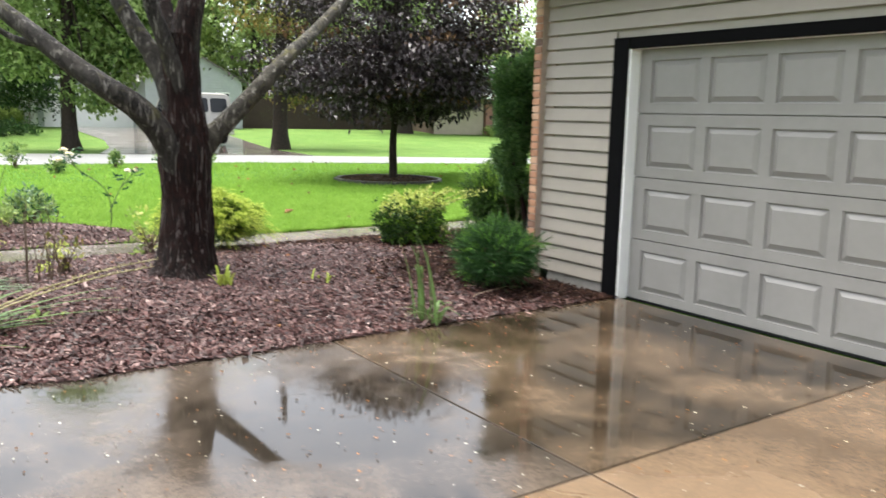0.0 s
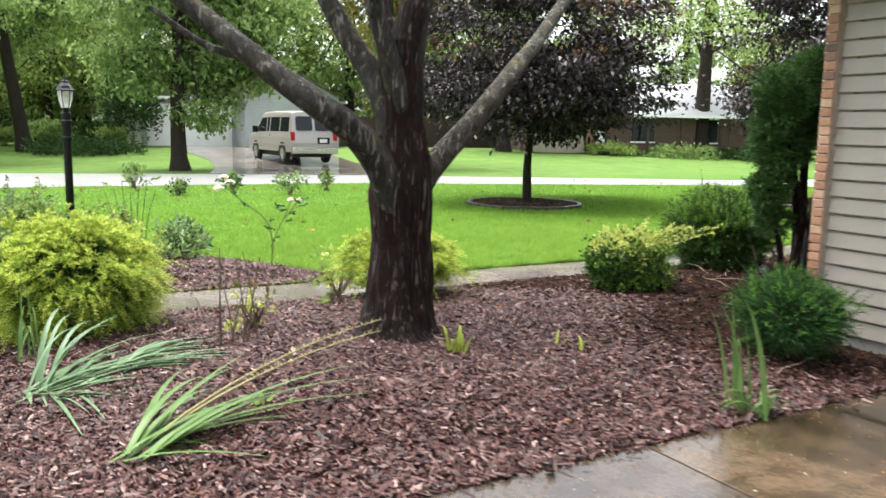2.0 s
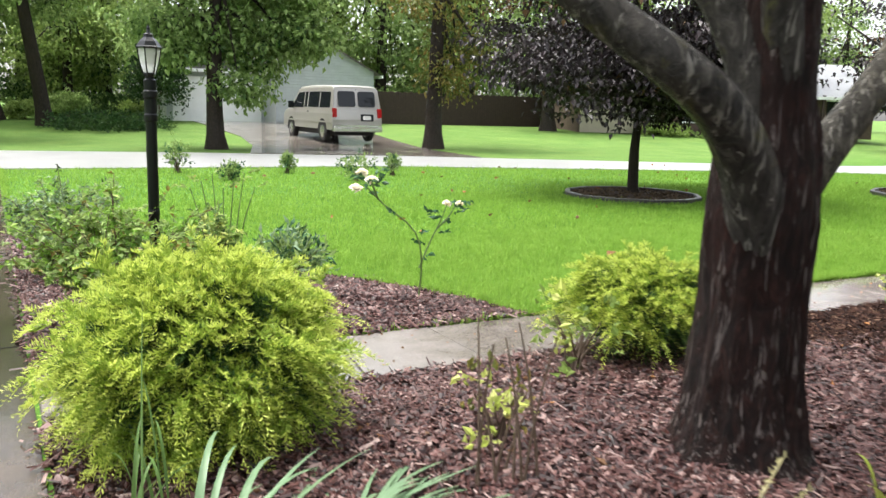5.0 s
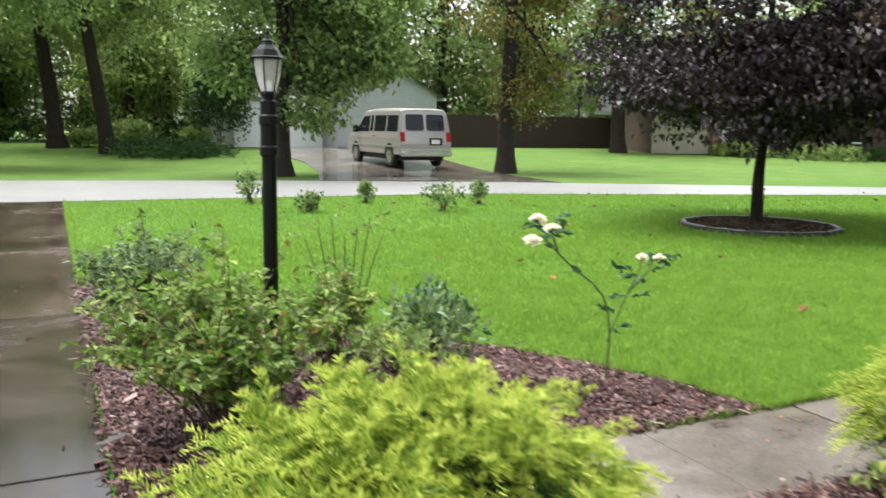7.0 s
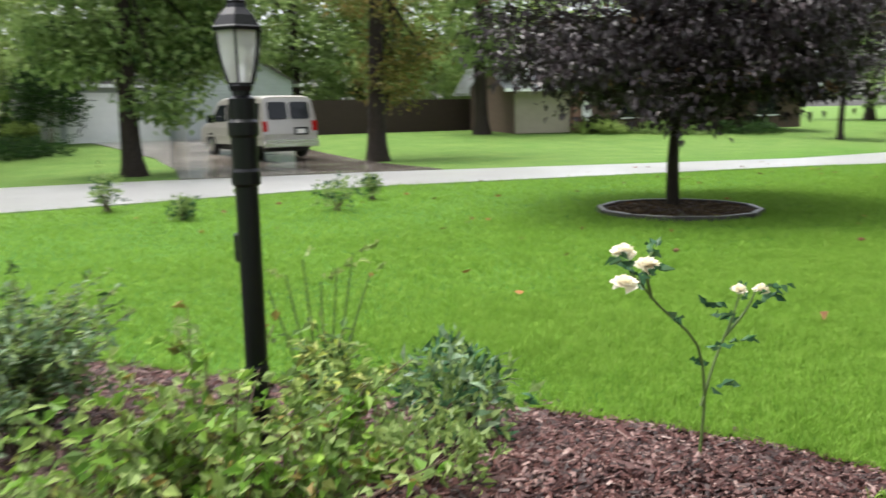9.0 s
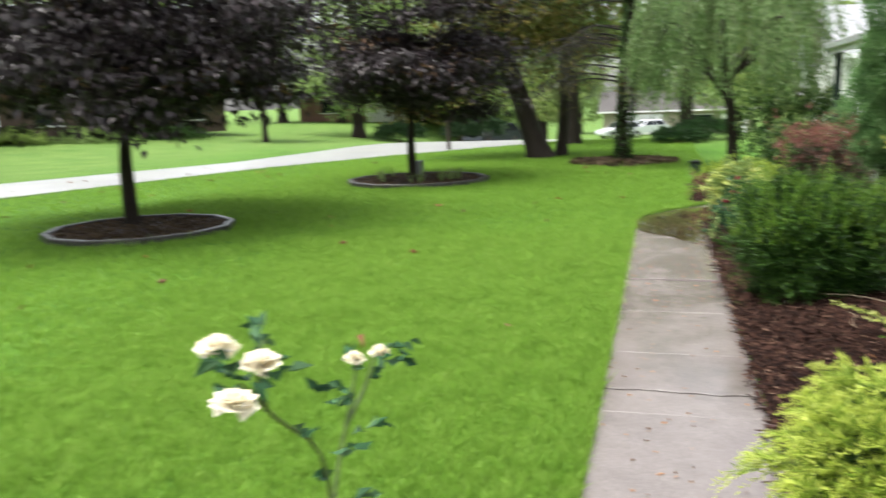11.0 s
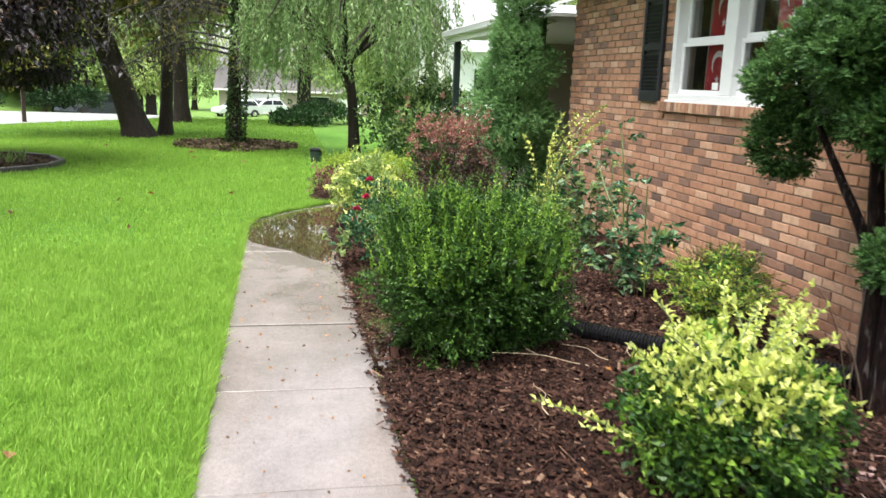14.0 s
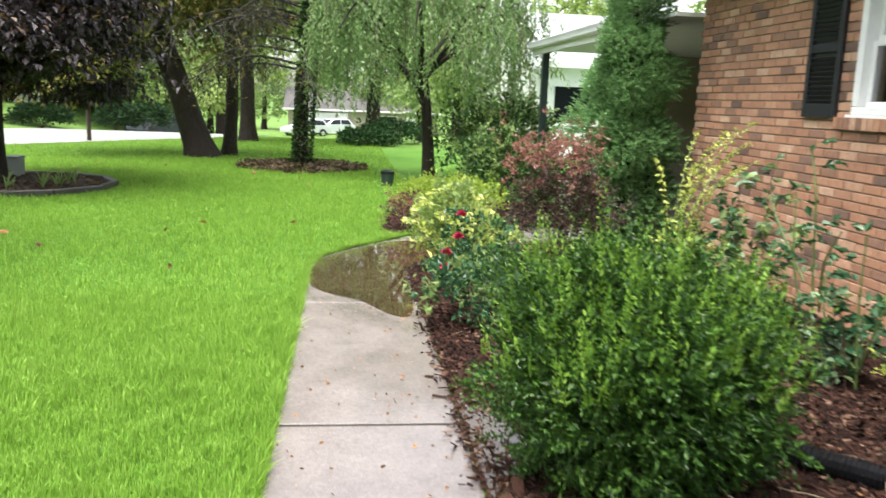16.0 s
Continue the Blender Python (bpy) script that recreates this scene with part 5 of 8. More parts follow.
for k in range(850):
    if k % 13 == 0:
        ca, cq = rng.uniform(0, 2 * np.pi), rng.random() ** 0.55
        cz, clow = 4.5 - 1.7 * cq ** 2 + rng.normal(0, 0.3), rng.uniform(1.45, 2.6) if cq > 0.55 else rng.uniform(2.4, 3.4)
    a, q = ca + rng.normal(0, 0.09), cq + rng.normal(0, 0.06)
    x, y = 1.6 * q * math.cos(a), 0.15 + 2.2 * q * math.sin(a)
    z0 = cz + rng.normal(0, 0.12)
    low = max(1.1, min(z0 - 0.3, clow + rng.normal(0, 0.35)))
    n = max(5, int((z0 - low) / 0.05))
    t = np.linspace(0, 1, n)
    p = np.column_stack([x + 0.28 * t ** 0.6 * math.cos(a) + rng.normal(0, 0.012, n), y + 0.28 * t ** 0.6 * math.sin(a) + rng.normal(0, 0.012, n), z0 - (z0 - low) * t])
    strand_pos.append(p)
    strand_al.append(np.column_stack([rng.normal(0, 0.6, n), rng.normal(0, 0.6, n), np.full(n, -0.9)]))
    if k % 3 == 0:
        tw.append(tube(p[::max(1, n // 5)], np.full(len(p[::max(1, n // 5)]), 0.004), 3))
pos, al = np.concatenate(strand_pos), np.concatenate(strand_al)
V, F = leaves(pos, al, rng.uniform(0.07, 0.15, len(pos)), 0.034, rng)
part("hanging_foliage", fast_mesh("hanging_foliage", V, F, M["leaf_weep"]), None, weep, "hanging strands of narrow light green leaves")
V, F = joined(tw)
part("branchwork", fast_mesh("branchwork", V, F, M["twig"]), None, weep)

# ---- woods all round, from a few kinds of tree ----
kinds = []
for k, (mat, seed) in enumerate((("leaf_green", 61), ("leaf_light", 62), ("leaf_light", 63), ("leaf_green", 64))):
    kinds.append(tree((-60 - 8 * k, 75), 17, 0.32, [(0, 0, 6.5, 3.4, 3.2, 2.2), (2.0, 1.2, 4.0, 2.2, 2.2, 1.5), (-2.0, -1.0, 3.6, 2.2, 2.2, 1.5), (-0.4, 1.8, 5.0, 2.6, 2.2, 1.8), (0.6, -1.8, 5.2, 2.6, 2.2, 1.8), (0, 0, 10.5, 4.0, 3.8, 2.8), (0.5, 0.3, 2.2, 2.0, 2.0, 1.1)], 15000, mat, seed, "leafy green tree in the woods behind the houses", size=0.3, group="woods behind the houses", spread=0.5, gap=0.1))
wr = random.Random(77)
spots = []
for x in range(-46, 64, 6):
    spots += [(x + wr.uniform(-2, 2), 58 + wr.uniform(-3, 3))]
    if x < 18:
        spots += [(x + 3 + wr.uniform(-2, 2), 68 + wr.uniform(-3, 4))]
for y in range(-22, 60, 7):
    near_x = 62 if y < -4 or y > 26 else 96
    spots += [(near_x + wr.uniform(-3, 3), y + wr.uniform(-2, 2))]
# Rows behind the house and west of the drive: unseen, added for light, reflections
for x in range(-40, 60, 9):
    spots += [(x + wr.uniform(-3, 3), -26 + wr.uniform(-4, 4))]
for y in range(-18, 56, 9):
    spots += [(-34 + wr.uniform(-4, 4), y + wr.uniform(-3, 3))]
spots += [(47, 27), (22, 53), (28, 52), (17, 55), (-8, 46), (-14, 42), (-10, 52), (4, 54), (-20, 40), (-7, 61), (-12, 57), (-16, 50), (-3, 63), (-20, 54), (-26, 48), (2, 60), (-11, 47), (-24, 36), (46, 4), (42, -3), (36, -8), (30, -10), (24, -9), (-4, 56), (62, 24), (66, 4), (62, 18), (66, 26), (70, 20), (68, 30), (58, 28), (74, 24)]
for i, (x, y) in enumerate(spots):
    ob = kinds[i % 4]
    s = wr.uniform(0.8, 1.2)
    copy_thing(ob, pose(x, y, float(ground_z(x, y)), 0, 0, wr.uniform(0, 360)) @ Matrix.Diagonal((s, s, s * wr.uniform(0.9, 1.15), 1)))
small = random.Random(79)
for i, x in enumerate(range(-62, 62, 4)):
    s = small.uniform(0.36, 0.5)
    y = 57 + small.uniform(-2, 5)
    copy_thing(kinds[2 if i % 2 else 0], pose(x + small.uniform(-1.5, 1.5), y, float(ground_z(x, y)), 0, 0, small.uniform(0, 360)) @ Matrix.Diagonal((s, s, s, 1)))


# ---- shrubs ----
def on_dome(n, rng, r, h, z0=0.0, low=-0.15):
    d = ball(n, rng)
    d[:, 2] = np.where(d[:, 2] < low, -d[:, 2], d[:, 2])
    return d


def lumpy(d, amt, f, seed):
    return np.array([1 + amt * noise.noise((x * f + seed, y * f, z * f)) for x, y, z in d])


def stems(parent, rng, k, r, h, rad=0.012, name="branchwork", mat="twig"):
    pcs = []
    for i in range(k):
        a, q = rng.uniform(0, 2 * np.pi), rng.uniform(0.3, 0.95)
        pcs.append(tube(smooth_path([(rng.normal(0, 0.04), rng.normal(0, 0.04), -0.02), (0.4 * q * r * math.cos(a), 0.4 * q * r * math.sin(a), h * 0.4), (q * r * math.cos(a), q * r * math.sin(a), h * rng.uniform(0.6, 0.95))], 7), np.linspace(rad, rad * 0.3, 7), 5))
    V, F = joined(pcs)
    part(name, fast_mesh(name, V, F, M[mat], True), None, parent)["kind"] = "stuff"


def base_z(x, y):
    for o in (BED_MAIN, BED_LAMP, BED_DOOR):
        if inside(np.array([x]), np.array([y]), o)[0]:
            return float(bed_height(np.array([x]), np.array([y]), o)[0])
    return float(ground_z(x, y))


def gold_cypress(x, y, r, h, n, seed, low=-0.72, lift=0.46, mats=("leaf_gold", "leaf_deep", "leaf_goldtip")):
    """Gold-thread cypress: a mop of fine arching sprays."""
    rng = np.random.default_rng(seed)
    t = thing("golden_cypress", "golden thread-leaf cypress mound of feathery sprays", "shrub", (x, y, base_z(x, y)), group="golden cypress mounds")
    stems(t, rng, 14, r * 0.8, h * 0.8, 0.014)
    d = on_dome(n, rng, r, h, 0, low)
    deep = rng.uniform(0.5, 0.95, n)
    s = deep * lumpy(d, 0.62, 5.2, seed)
    root = d * np.array([r, r, h * 0.55]) * s[:, None] + np.array([0, 0, h * lift])
    root[:, 2] = np.maximum(root[:, 2], 0.05)
    # sprays gathered into drooping fans
    fan_of = rng.normal(size=(n // 3 + 1, 3)) * 0.3
    dirs = np.repeat(d[::3], 3, 0)[:n] * np.array([1, 1, 0.7]) + np.repeat(fan_of, 3, 0)[:n] + rng.normal(size=d.shape) * 0.3 + np.array([0, 0, 0.25])
    root = np.repeat(root[::3], 3, 0)[:n] + rng.normal(size=root.shape) * 0.015
    V, F = sprays(rng, root, dirs, rng.uniform(0.11, 0.22, n), 22, 0.042, 0.24, 0.45, 0.8, True)
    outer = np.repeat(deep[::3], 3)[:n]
    # Inner sprays coloured deep green for the shade inside; outer tips pale gold
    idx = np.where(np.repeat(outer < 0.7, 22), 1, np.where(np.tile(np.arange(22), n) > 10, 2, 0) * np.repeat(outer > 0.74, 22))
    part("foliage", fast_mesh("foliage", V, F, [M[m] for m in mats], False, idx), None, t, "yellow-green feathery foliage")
    # More deep green sprays within, standing for the mound's shaded core
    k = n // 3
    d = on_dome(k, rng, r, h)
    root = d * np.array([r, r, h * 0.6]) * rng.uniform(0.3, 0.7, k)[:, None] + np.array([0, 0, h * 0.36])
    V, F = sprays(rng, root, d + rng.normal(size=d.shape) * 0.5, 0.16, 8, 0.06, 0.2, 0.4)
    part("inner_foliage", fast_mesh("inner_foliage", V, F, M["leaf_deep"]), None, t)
    return t


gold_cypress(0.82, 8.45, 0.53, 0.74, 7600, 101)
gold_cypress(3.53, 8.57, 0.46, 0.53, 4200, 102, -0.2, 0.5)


def yew(x, y, r, h, n, seed, label, tips=0.35, up=0.9, leaf_l=0.05, mats=("leaf_yew", "leaf_yewtip")):
    rng = np.random.default_rng(seed)
    t = thing("yew_bush", label, "shrub", (x, y, base_z(x, y)))
    stems(t, rng, 22, r * 0.8, h * 0.85, 0.014)
    d = on_dome(n, rng, r, h, 0, -0.75)
    s = rng.uniform(0.45, 0.95, n) * lumpy(d, 0.36, 2.8, seed)
    root = d * np.array([r, r, h * 0.48]) * s[:, None] + np.array([0, 0, h * 0.46])
    root[:, :2] *= (0.78 + 0.3 * np.clip(root[:, 2] / h, 0, 1))[:, None]
    root[:, 2] = np.maximum(root[:, 2], 0.04)
    dirs = d + rng.normal(size=d.shape) * 0.3 + np.array([0, 0, up])
    L = rng.uniform(0.07, 0.17, n) * (1 + (0.9 * rng.random(n) ** 3 + 0.3) * (d[:, 2] > 0.35) * (up > 0.8))
    V, F = sprays(rng, root, dirs, L, 14, leaf_l * 0.7, 0.36, 0.15, 1.0)
    idx = np.repeat(np.where((s > 0.72) & (rng.random(n) < tips + 0.3 * (d[:, 2] > 0.3)), 1, 0), 14)
    part("foliage", fast_mesh("foliage", V, F, [M[mats[0]], M[mats[1]]], False, idx), None, t)
    return t


yew(5.05, 5.62, 0.37, 0.52, 2800, 103, "low rounded dark green yew beside the garage corner", 0.06, 0.35, 0.04)


def boxwood(x, y, r, h, seed, label):
    """A broad boxwood: a mass of small leaves, dark below, with upright fresh shoots on top."""
    rng = np.random.default_rng(seed)
    t = thing("boxwood", label, "shrub", (x, y, base_z(x, y)))
    stems(t, rng, 26, r * 0.8, h * 0.85, 0.012)
    n = 7600
    d = on_dome(n, rng, r, h, 0, -0.85)
    deep = rng.uniform(0.5, 1.0, n)
    s = deep * lumpy(d, 0.5, 3.6, seed)
    root = d * np.array([r, r, h * 0.5]) * s[:, None] + np.array([0, 0, h * 0.47])
    full = unit(d[:, :2]) * np.sqrt(1 - np.abs(d[:, 2:]) ** 3)
    root[:, :2] = full * r * s[:, None] * (0.88 + 0.16 * np.clip(root[:, 2:] / h, 0, 1))
    root[:, 2] = np.maximum(root[:, 2], 0.03)
    dirs = d * 0.8 + rng.normal(size=d.shape) * 0.45 + np.array([0, 0, 0.35])
    V, F = sprays(rng, root, dirs, rng.uniform(0.07, 0.14, n), 10, 0.03, 0.55, 0.1, 0.9)
    part("foliage", fast_mesh("foliage", V, F, M["leaf_box"]), None, t, "small dark glossy leaves")
    k = 620
    d = on_dome(k, rng, r, h, 0, 0.2)
    d[:, 2] = np.abs(d[:, 2]) ** 0.6
    d = unit(d)
    s = lumpy(d, 0.38, 3.2, seed) * rng.uniform(0.8, 1.0, k)
    root = d * np.array([r, r, h * 0.5]) * s[:, None] + np.array([0, 0, h * 0.45])
    dirs = d * 0.35 + rng.normal(size=d.shape) * 0.16 + np.array([0, 0, 1.0])
    V, F = sprays(rng, root, dirs, 0.07 + 0.26 * rng.random(k) ** 2.5, 16, 0.03, 0.5, 0.0, 0.8)
    part("shoot_foliage", fast_mesh("shoot_foliage", V, F, M["leaf_boxtip"]), None, t, "upright fresh green shoots")
    return t


boxwood(7.44, 8.38, 0.54, 0.86, 104, "broad boxwood bush with fresh shoots beside walk")
yew(8.0, 6.45, 0.3, 0.4, 500, 106, "small dull green juniper by the wall", 0.3, 0.3, 0.05, ("leaf_yew", "leaf_olive"))


def leafy(name, label, x, y, r, h, n, seed, mats, share, size, width=0.55, up=0.3, category="shrub", stem_k=14, loose=0.08, flat=False, lean=(0, 0), stem_mat="twig", crest=None, skirt=False):
    """A broad-leaved shrub: stems, then leaves in little whorls; skirt: leafy down to the ground."""
    rng = np.random.default_rng(seed)
    t = thing(name, label, category, (x, y, base_z(x, y)))
    stems(t, rng, stem_k, r * 0.9, h * 0.85, 0.009, mat=stem_mat)
    k = n // 7
    d = on_dome(k, rng, r, h, 0, -0.9 if skirt else -0.5)
    s = rng.uniform(0.35, 1.0, k) ** 0.6 * lumpy(d, 0.35, 2.4, seed)
    c = d * np.array([r, r, h * 0.52]) * s[:, None] + np.array([0, 0, h * 0.5]) + rng.normal(size=d.shape) * loose * r
    if skirt:
        c[:, :2] = unit(d[:, :2]) * np.sqrt(1 - np.abs(d[:, 2:]) ** 4) * r * s[:, None] + rng.normal(size=(k, 2)) * loose * r
    c[:, 0] += lean[0] * c[:, 2]
    c[:, 1] += lean[1] * c[:, 2]
    c[:, 2] = np.maximum(c[:, 2], 0.03)
    pos = np.repeat(c, 7, 0) + rng.normal(size=(k * 7, 3)) * size * 0.45
    al = np.repeat(d, 7, 0) * 0.6 + rng.normal(size=(k * 7, 3)) * 0.7 + np.array([0, 0, up])
    L = size * rng.uniform(0.6, 1.3, k * 7)
    V, F = leaves(pos, al, L, L * width, rng)
    pick = rng.choice(len(mats), k, p=np.array(share) / sum(share))
    if crest is not None:
        pick = np.where((d[:, 2] + rng.normal(0, 0.35, k) > crest) & (s > 0.62), len(mats) - 1, np.minimum(pick, len(mats) - 2))
    pick = np.repeat(pick, 7)
    part("foliage", fast_mesh("foliage", V, F, [M[m] for m in mats], False, pick), None, t)
    return t


def cane_shrub(name, label, x, y, r, h, k, seed, mats, share, leaf_l, width=0.55, low=0.35, category="shrub", lean=(0, 0)):
    """An open shrub: arching canes with side twigs, leafy on their upper parts, bare below."""
    rng = np.random.default_rng(seed)
    t = thing(name, label, category, (x, y, base_z(x, y)))
    pcs, pos, al = [], [], []
    for _ in range(k):
        az, q = rng.uniform(0, 2 * np.pi), rng.random() ** 0.6
        p = arch((rng.normal(0, 0.05), rng.normal(0, 0.05), 0.0), az, r * q, h * rng.uniform(0.55, 1.05) * (1 - 0.25 * q), 10, rng.uniform(-0.35, 0.1))
        p[:, 0] += lean[0] * p[:, 2]
        p[:, 1] += lean[1] * p[:, 2]
        runs = [(p, low, 0.005)]
        for f in rng.uniform(low, 0.9, 4):
            o = p[int(f * 9)]
            d = rng.normal(size=3) * np.array([1, 1, 0.5]) + np.array([0.4 * math.sin(az), 0.4 * math.cos(az), 0.45])
            e = o + d / np.linalg.norm(d) * rng.uniform(0.08, 0.22) * h / 0.7
            runs.append((np.array([o, (o + e) / 2 + [0, 0, 0.01], e]), 0.15, 0.0025))
        for line, lo, rad in runs:
            pcs.append(tube(line, np.linspace(rad, rad * 0.4, len(line)), 4))
            m = 13 if len(line) > 3 else 6
            tt = np.linspace(lo, 1, m)
            c = np.column_stack([np.interp(tt, np.linspace(0, 1, len(line)), line[:, j]) for j in range(3)])
            c = np.repeat(c, 2, 0)
            pos.append(c + rng.normal(size=c.shape) * 0.008)
            al.append(rng.normal(size=c.shape) * np.array([1, 1, 0.6]) + np.array([0, 0, 0.15]))
    V, F = joined(pcs)
    part("branchwork", fast_mesh("branchwork", V, F, M["twig"], True), None, t)["kind"] = "stuff"
    pos, al = np.concatenate(pos), np.concatenate(al)
    L = leaf_l * rng.uniform(0.6, 1.3, len(pos))
    V, F = leaves(pos, al, L, L * width, rng, 0.2, 0.2, 0.5)
    pick = np.repeat(rng.choice(len(mats), len(pos) // 2, p=np.array(share) / sum(share)), 2)
    part("foliage", fast_mesh("foliage", V, F, [M[m] for m in mats], False, pick), None, t)
    return t


def shoots(parent, rng, k, foot, az, reach, height, leaf_l, mat, spread=0.5, n=9):
    """Long arching shoots set with leaves along them."""
    pcs, pos, al = [], [], []
    for i in range(k):
        p = arch((foot[0] + rng.normal(0, 0.07), foot[1] + rng.normal(0, 0.07), foot[2]), az + rng.normal(0, spread), reach * rng.uniform(0.6, 1.2), height * rng.uniform(0.7, 1.15), n, -0.2)
        pcs.append(tube(p, np.linspace(0.006, 0.002, n), 4))
        m = 22
        q = np.column_stack([np.interp(np.linspace(0.2, 1, m), np.linspace(0, 1, n), p[:, j]) for j in range(3)])
        q = np.repeat(q, 2, 0)
        pos.append(q)
        al.append(rng.normal(size=q.shape) + np.array([0.3 * math.sin(az), 0.3 * math.cos(az), 0.4]))
    V, F = joined(pcs)
    part("shoot", fast_mesh("shoot", V, F, M["stem"]), None, parent)
    pos, al = np.concatenate(pos), np.concatenate(al)
    V, F = leaves(pos, al, leaf_l * rng.uniform(0.7, 1.3, len(pos)), leaf_l * 0.6, rng)
    part("shoot_foliage", fast_mesh("shoot_foliage", V, F, M[mat]), None, parent, "cream-yellow shoots")


cane_shrub("juniper", "low feathery yellow-green juniper against the brick wall", 7.3, 6.95, 0.46, 0.5, 54, 105, ("leaf_goldtip", "leaf_gold", "leaf_yewtip", "leaf_yew"), (2, 3, 2, 1), 0.034, 0.4, 0.15)
e = leafy("variegated_shrub", "green and cream-yellow variegated shrub with long shoots", 5.56, 7.82, 0.37, 0.51, 9800, 110, ("leaf_box", "leaf_deep", "leaf_boxtip", "leaf_varieg"), (5, 4, 2, 2), 0.036, 0.62, loose=0.06, crest=0.72, skirt=True)
rng = np.random.default_rng(111)
shoots(e, rng, 16, (0.05, -0.02, 0.28), 2.5, 0.36, 0.26, 0.03, "leaf_varieg", 0.9)
shoots(e, rng, 6, (0.1, -0.12, 0.26), 2.35, 0.66, 0.3, 0.032, "leaf_varieg", 0.3)
shoots(e, rng, 6, (0.0, 0.1, 0.3), 0.6, 0.2, 0.24, 0.03, "leaf_varieg", 0.9)
shoots(e, rng, 2, (-0.05, 0.2, 0.12), 0.1, 0.5, 0.14, 0.03, "leaf_varieg", 0.25)
e = leafy("variegated_shrub", "tall yellow variegated shrub leaning from the wall", 10.75, 6.8, 0.25, 0.45, 900, 112, ("leaf_deep", "leaf_green", "leaf_varieg"), (3, 2, 2), 0.05)
shoots(e, rng, 11, (0.0, 0.05, 0.28), -2.5, 0.55, 0.74, 0.04, "leaf_varieg", 0.75)
leafy("variegated_shrub", "rounded cream-edged shrub at the turn of the walk", 11.5, 8.55, 0.37, 0.7, 3600, 113, ("leaf_green", "leaf_varieg", "leaf_light"), (4, 3, 2), 0.055)
leafy("barberry", "red-topped barberry bush with dark maroon base", 11.35, 7.65, 0.52, 0.86, 6000, 114, ("leaf_maroon", "leaf_maroon", "leaf_deep"), (3, 2, 1), 0.035, 0.6)
e = leafy("barberry", "salmon-red new growth on a barberry bush", 11.45, 7.72, 0.42, 0.4, 1800, 115, ("leaf_red",), (1,), 0.038, 0.5, 0.5, loose=0.25)
e.location.z += 0.66
rb = leafy("rose_bush", "low rose bush with crimson blooms beside the walk", 9.75, 8.62, 0.42, 0.42, 1500, 116, ("leaf_rose", "leaf_green"), (3, 1), 0.055)
leafy("rose_bush", "low rose bush with pale leaves beside the walk", 10.55, 8.5, 0.36, 0.6, 1200, 117, ("leaf_rose", "leaf_varieg", "leaf_light"), (3, 1, 1), 0.055)
leafy("golden_spirea", "flat chartreuse mound of low foliage", 14.6, 8.25, 0.75, 0.42, 3600, 118, ("leaf_gold",), (1,), 0.05, 0.5)
leafy("barberry", "small red barberry by the porch", 13.8, 8.8, 0.3, 0.4, 900, 119, ("leaf_red", "leaf_maroon"), (1, 1), 0.035)
leafy("evergreen_shrub", "dark green evergreen shrub before the porch", 17.5, 7.0, 0.75, 0.95, 5000, 120, ("leaf_deep", "leaf_green"), (2, 1), 0.08)
leafy("evergreen_shrub", "dark green evergreen shrub beside the weeping tree", 19.8, 6.6, 1.2, 1.6, 6000, 121, ("leaf_deep", "leaf_green"), (2, 1), 0.09)
leafy("evergreen_shrub", "tall dark evergreen shrub beside the white garage", 7.3, 46.6, 1.5, 3.4, 3600, 126, ("leaf_deep", "leaf_dark"), (2, 1), 0.2)
# bed round the lamp post
cane_shrub("shrub", "loose green shrub with reddening leaves by the lamp", 0.70, 10.5, 0.72, 0.8, 84, 122, ("leaf_green", "leaf_boxtip", "leaf_light", "leaf_olive"), (4, 4, 2, 1), 0.05, 0.6, 0.32)
cane_shrub("shrub", "blue-green spreading shrub at the drive's edge", 0.52, 12.5, 0.6, 0.72, 60, 123, ("leaf_blue", "leaf_green", "leaf_deep"), (3, 3, 1), 0.055, 0.4, 0.25)
cane_shrub("shrub", "yellowing leafy perennial beside the lamp post", 1.5, 11.3, 0.32, 0.55, 22, 124, ("leaf_light", "leaf_sword", "leaf_varieg"), (3, 2, 1), 0.06, 0.45, 0.3)
leafy("rhododendron", "small rhododendron with long glossy leaves", 2.2, 11.3, 0.29, 0.38, 900, 125, ("leaf_rose", "leaf_blue", "leaf_green"), (2, 2, 2), 0.085, 0.32, 0.2)
leafy("shrub", "small green groundcover in the mulch", 1.75, 10.9, 0.3, 0.25, 500, 126, ("leaf_green", "leaf_light"), (1, 1), 0.05)
for k, (x, y, r, h) in enumerate(((3.55, 22.95, 0.2, 0.62), (4.15, 20.9, 0.17, 0.3), (5.8, 22.4, 0.15, 0.4), (6.6, 20.35, 0.3, 0.42), (7.9, 21.4, 0.14, 0.42))):
    tagged(leafy("rose_bush", "small rose bush standing on the lawn by the road", x, y, r, h, 420, 130 + k, ("leaf_green", "leaf_rose"), (2, 1), 0.07, 0.55, 0.4, loose=0.3), group="rose bushes by the road")
leafy("mound_planting", "low dense green mound planting across the road", 4.6, 42.6, 2.5, 0.26, 7000, 140, ("leaf_deep", "leaf_yew"), (2, 1), 0.13)
for k, (x, y, r, h) in enumerate(((1.6, 48, 0.8, 0.7), (3.6, 50, 1.0, 1.1), (-6, 50, 1.8, 0.5), (6.8, 50.5, 0.7, 0.8), (34.6, 35.6, 2.2, 0.4), (38.4, 34.2, 2.0, 0.4), (31.2, 37.4, 1.4, 0.5))):
    leafy("shrub", "green shrub before a house across the road", x, y, r, h, 2600, 150 + k, ("leaf_light", "leaf_green", "leaf_deep")[k % 3:k % 3 + 1], (1,), 0.16)
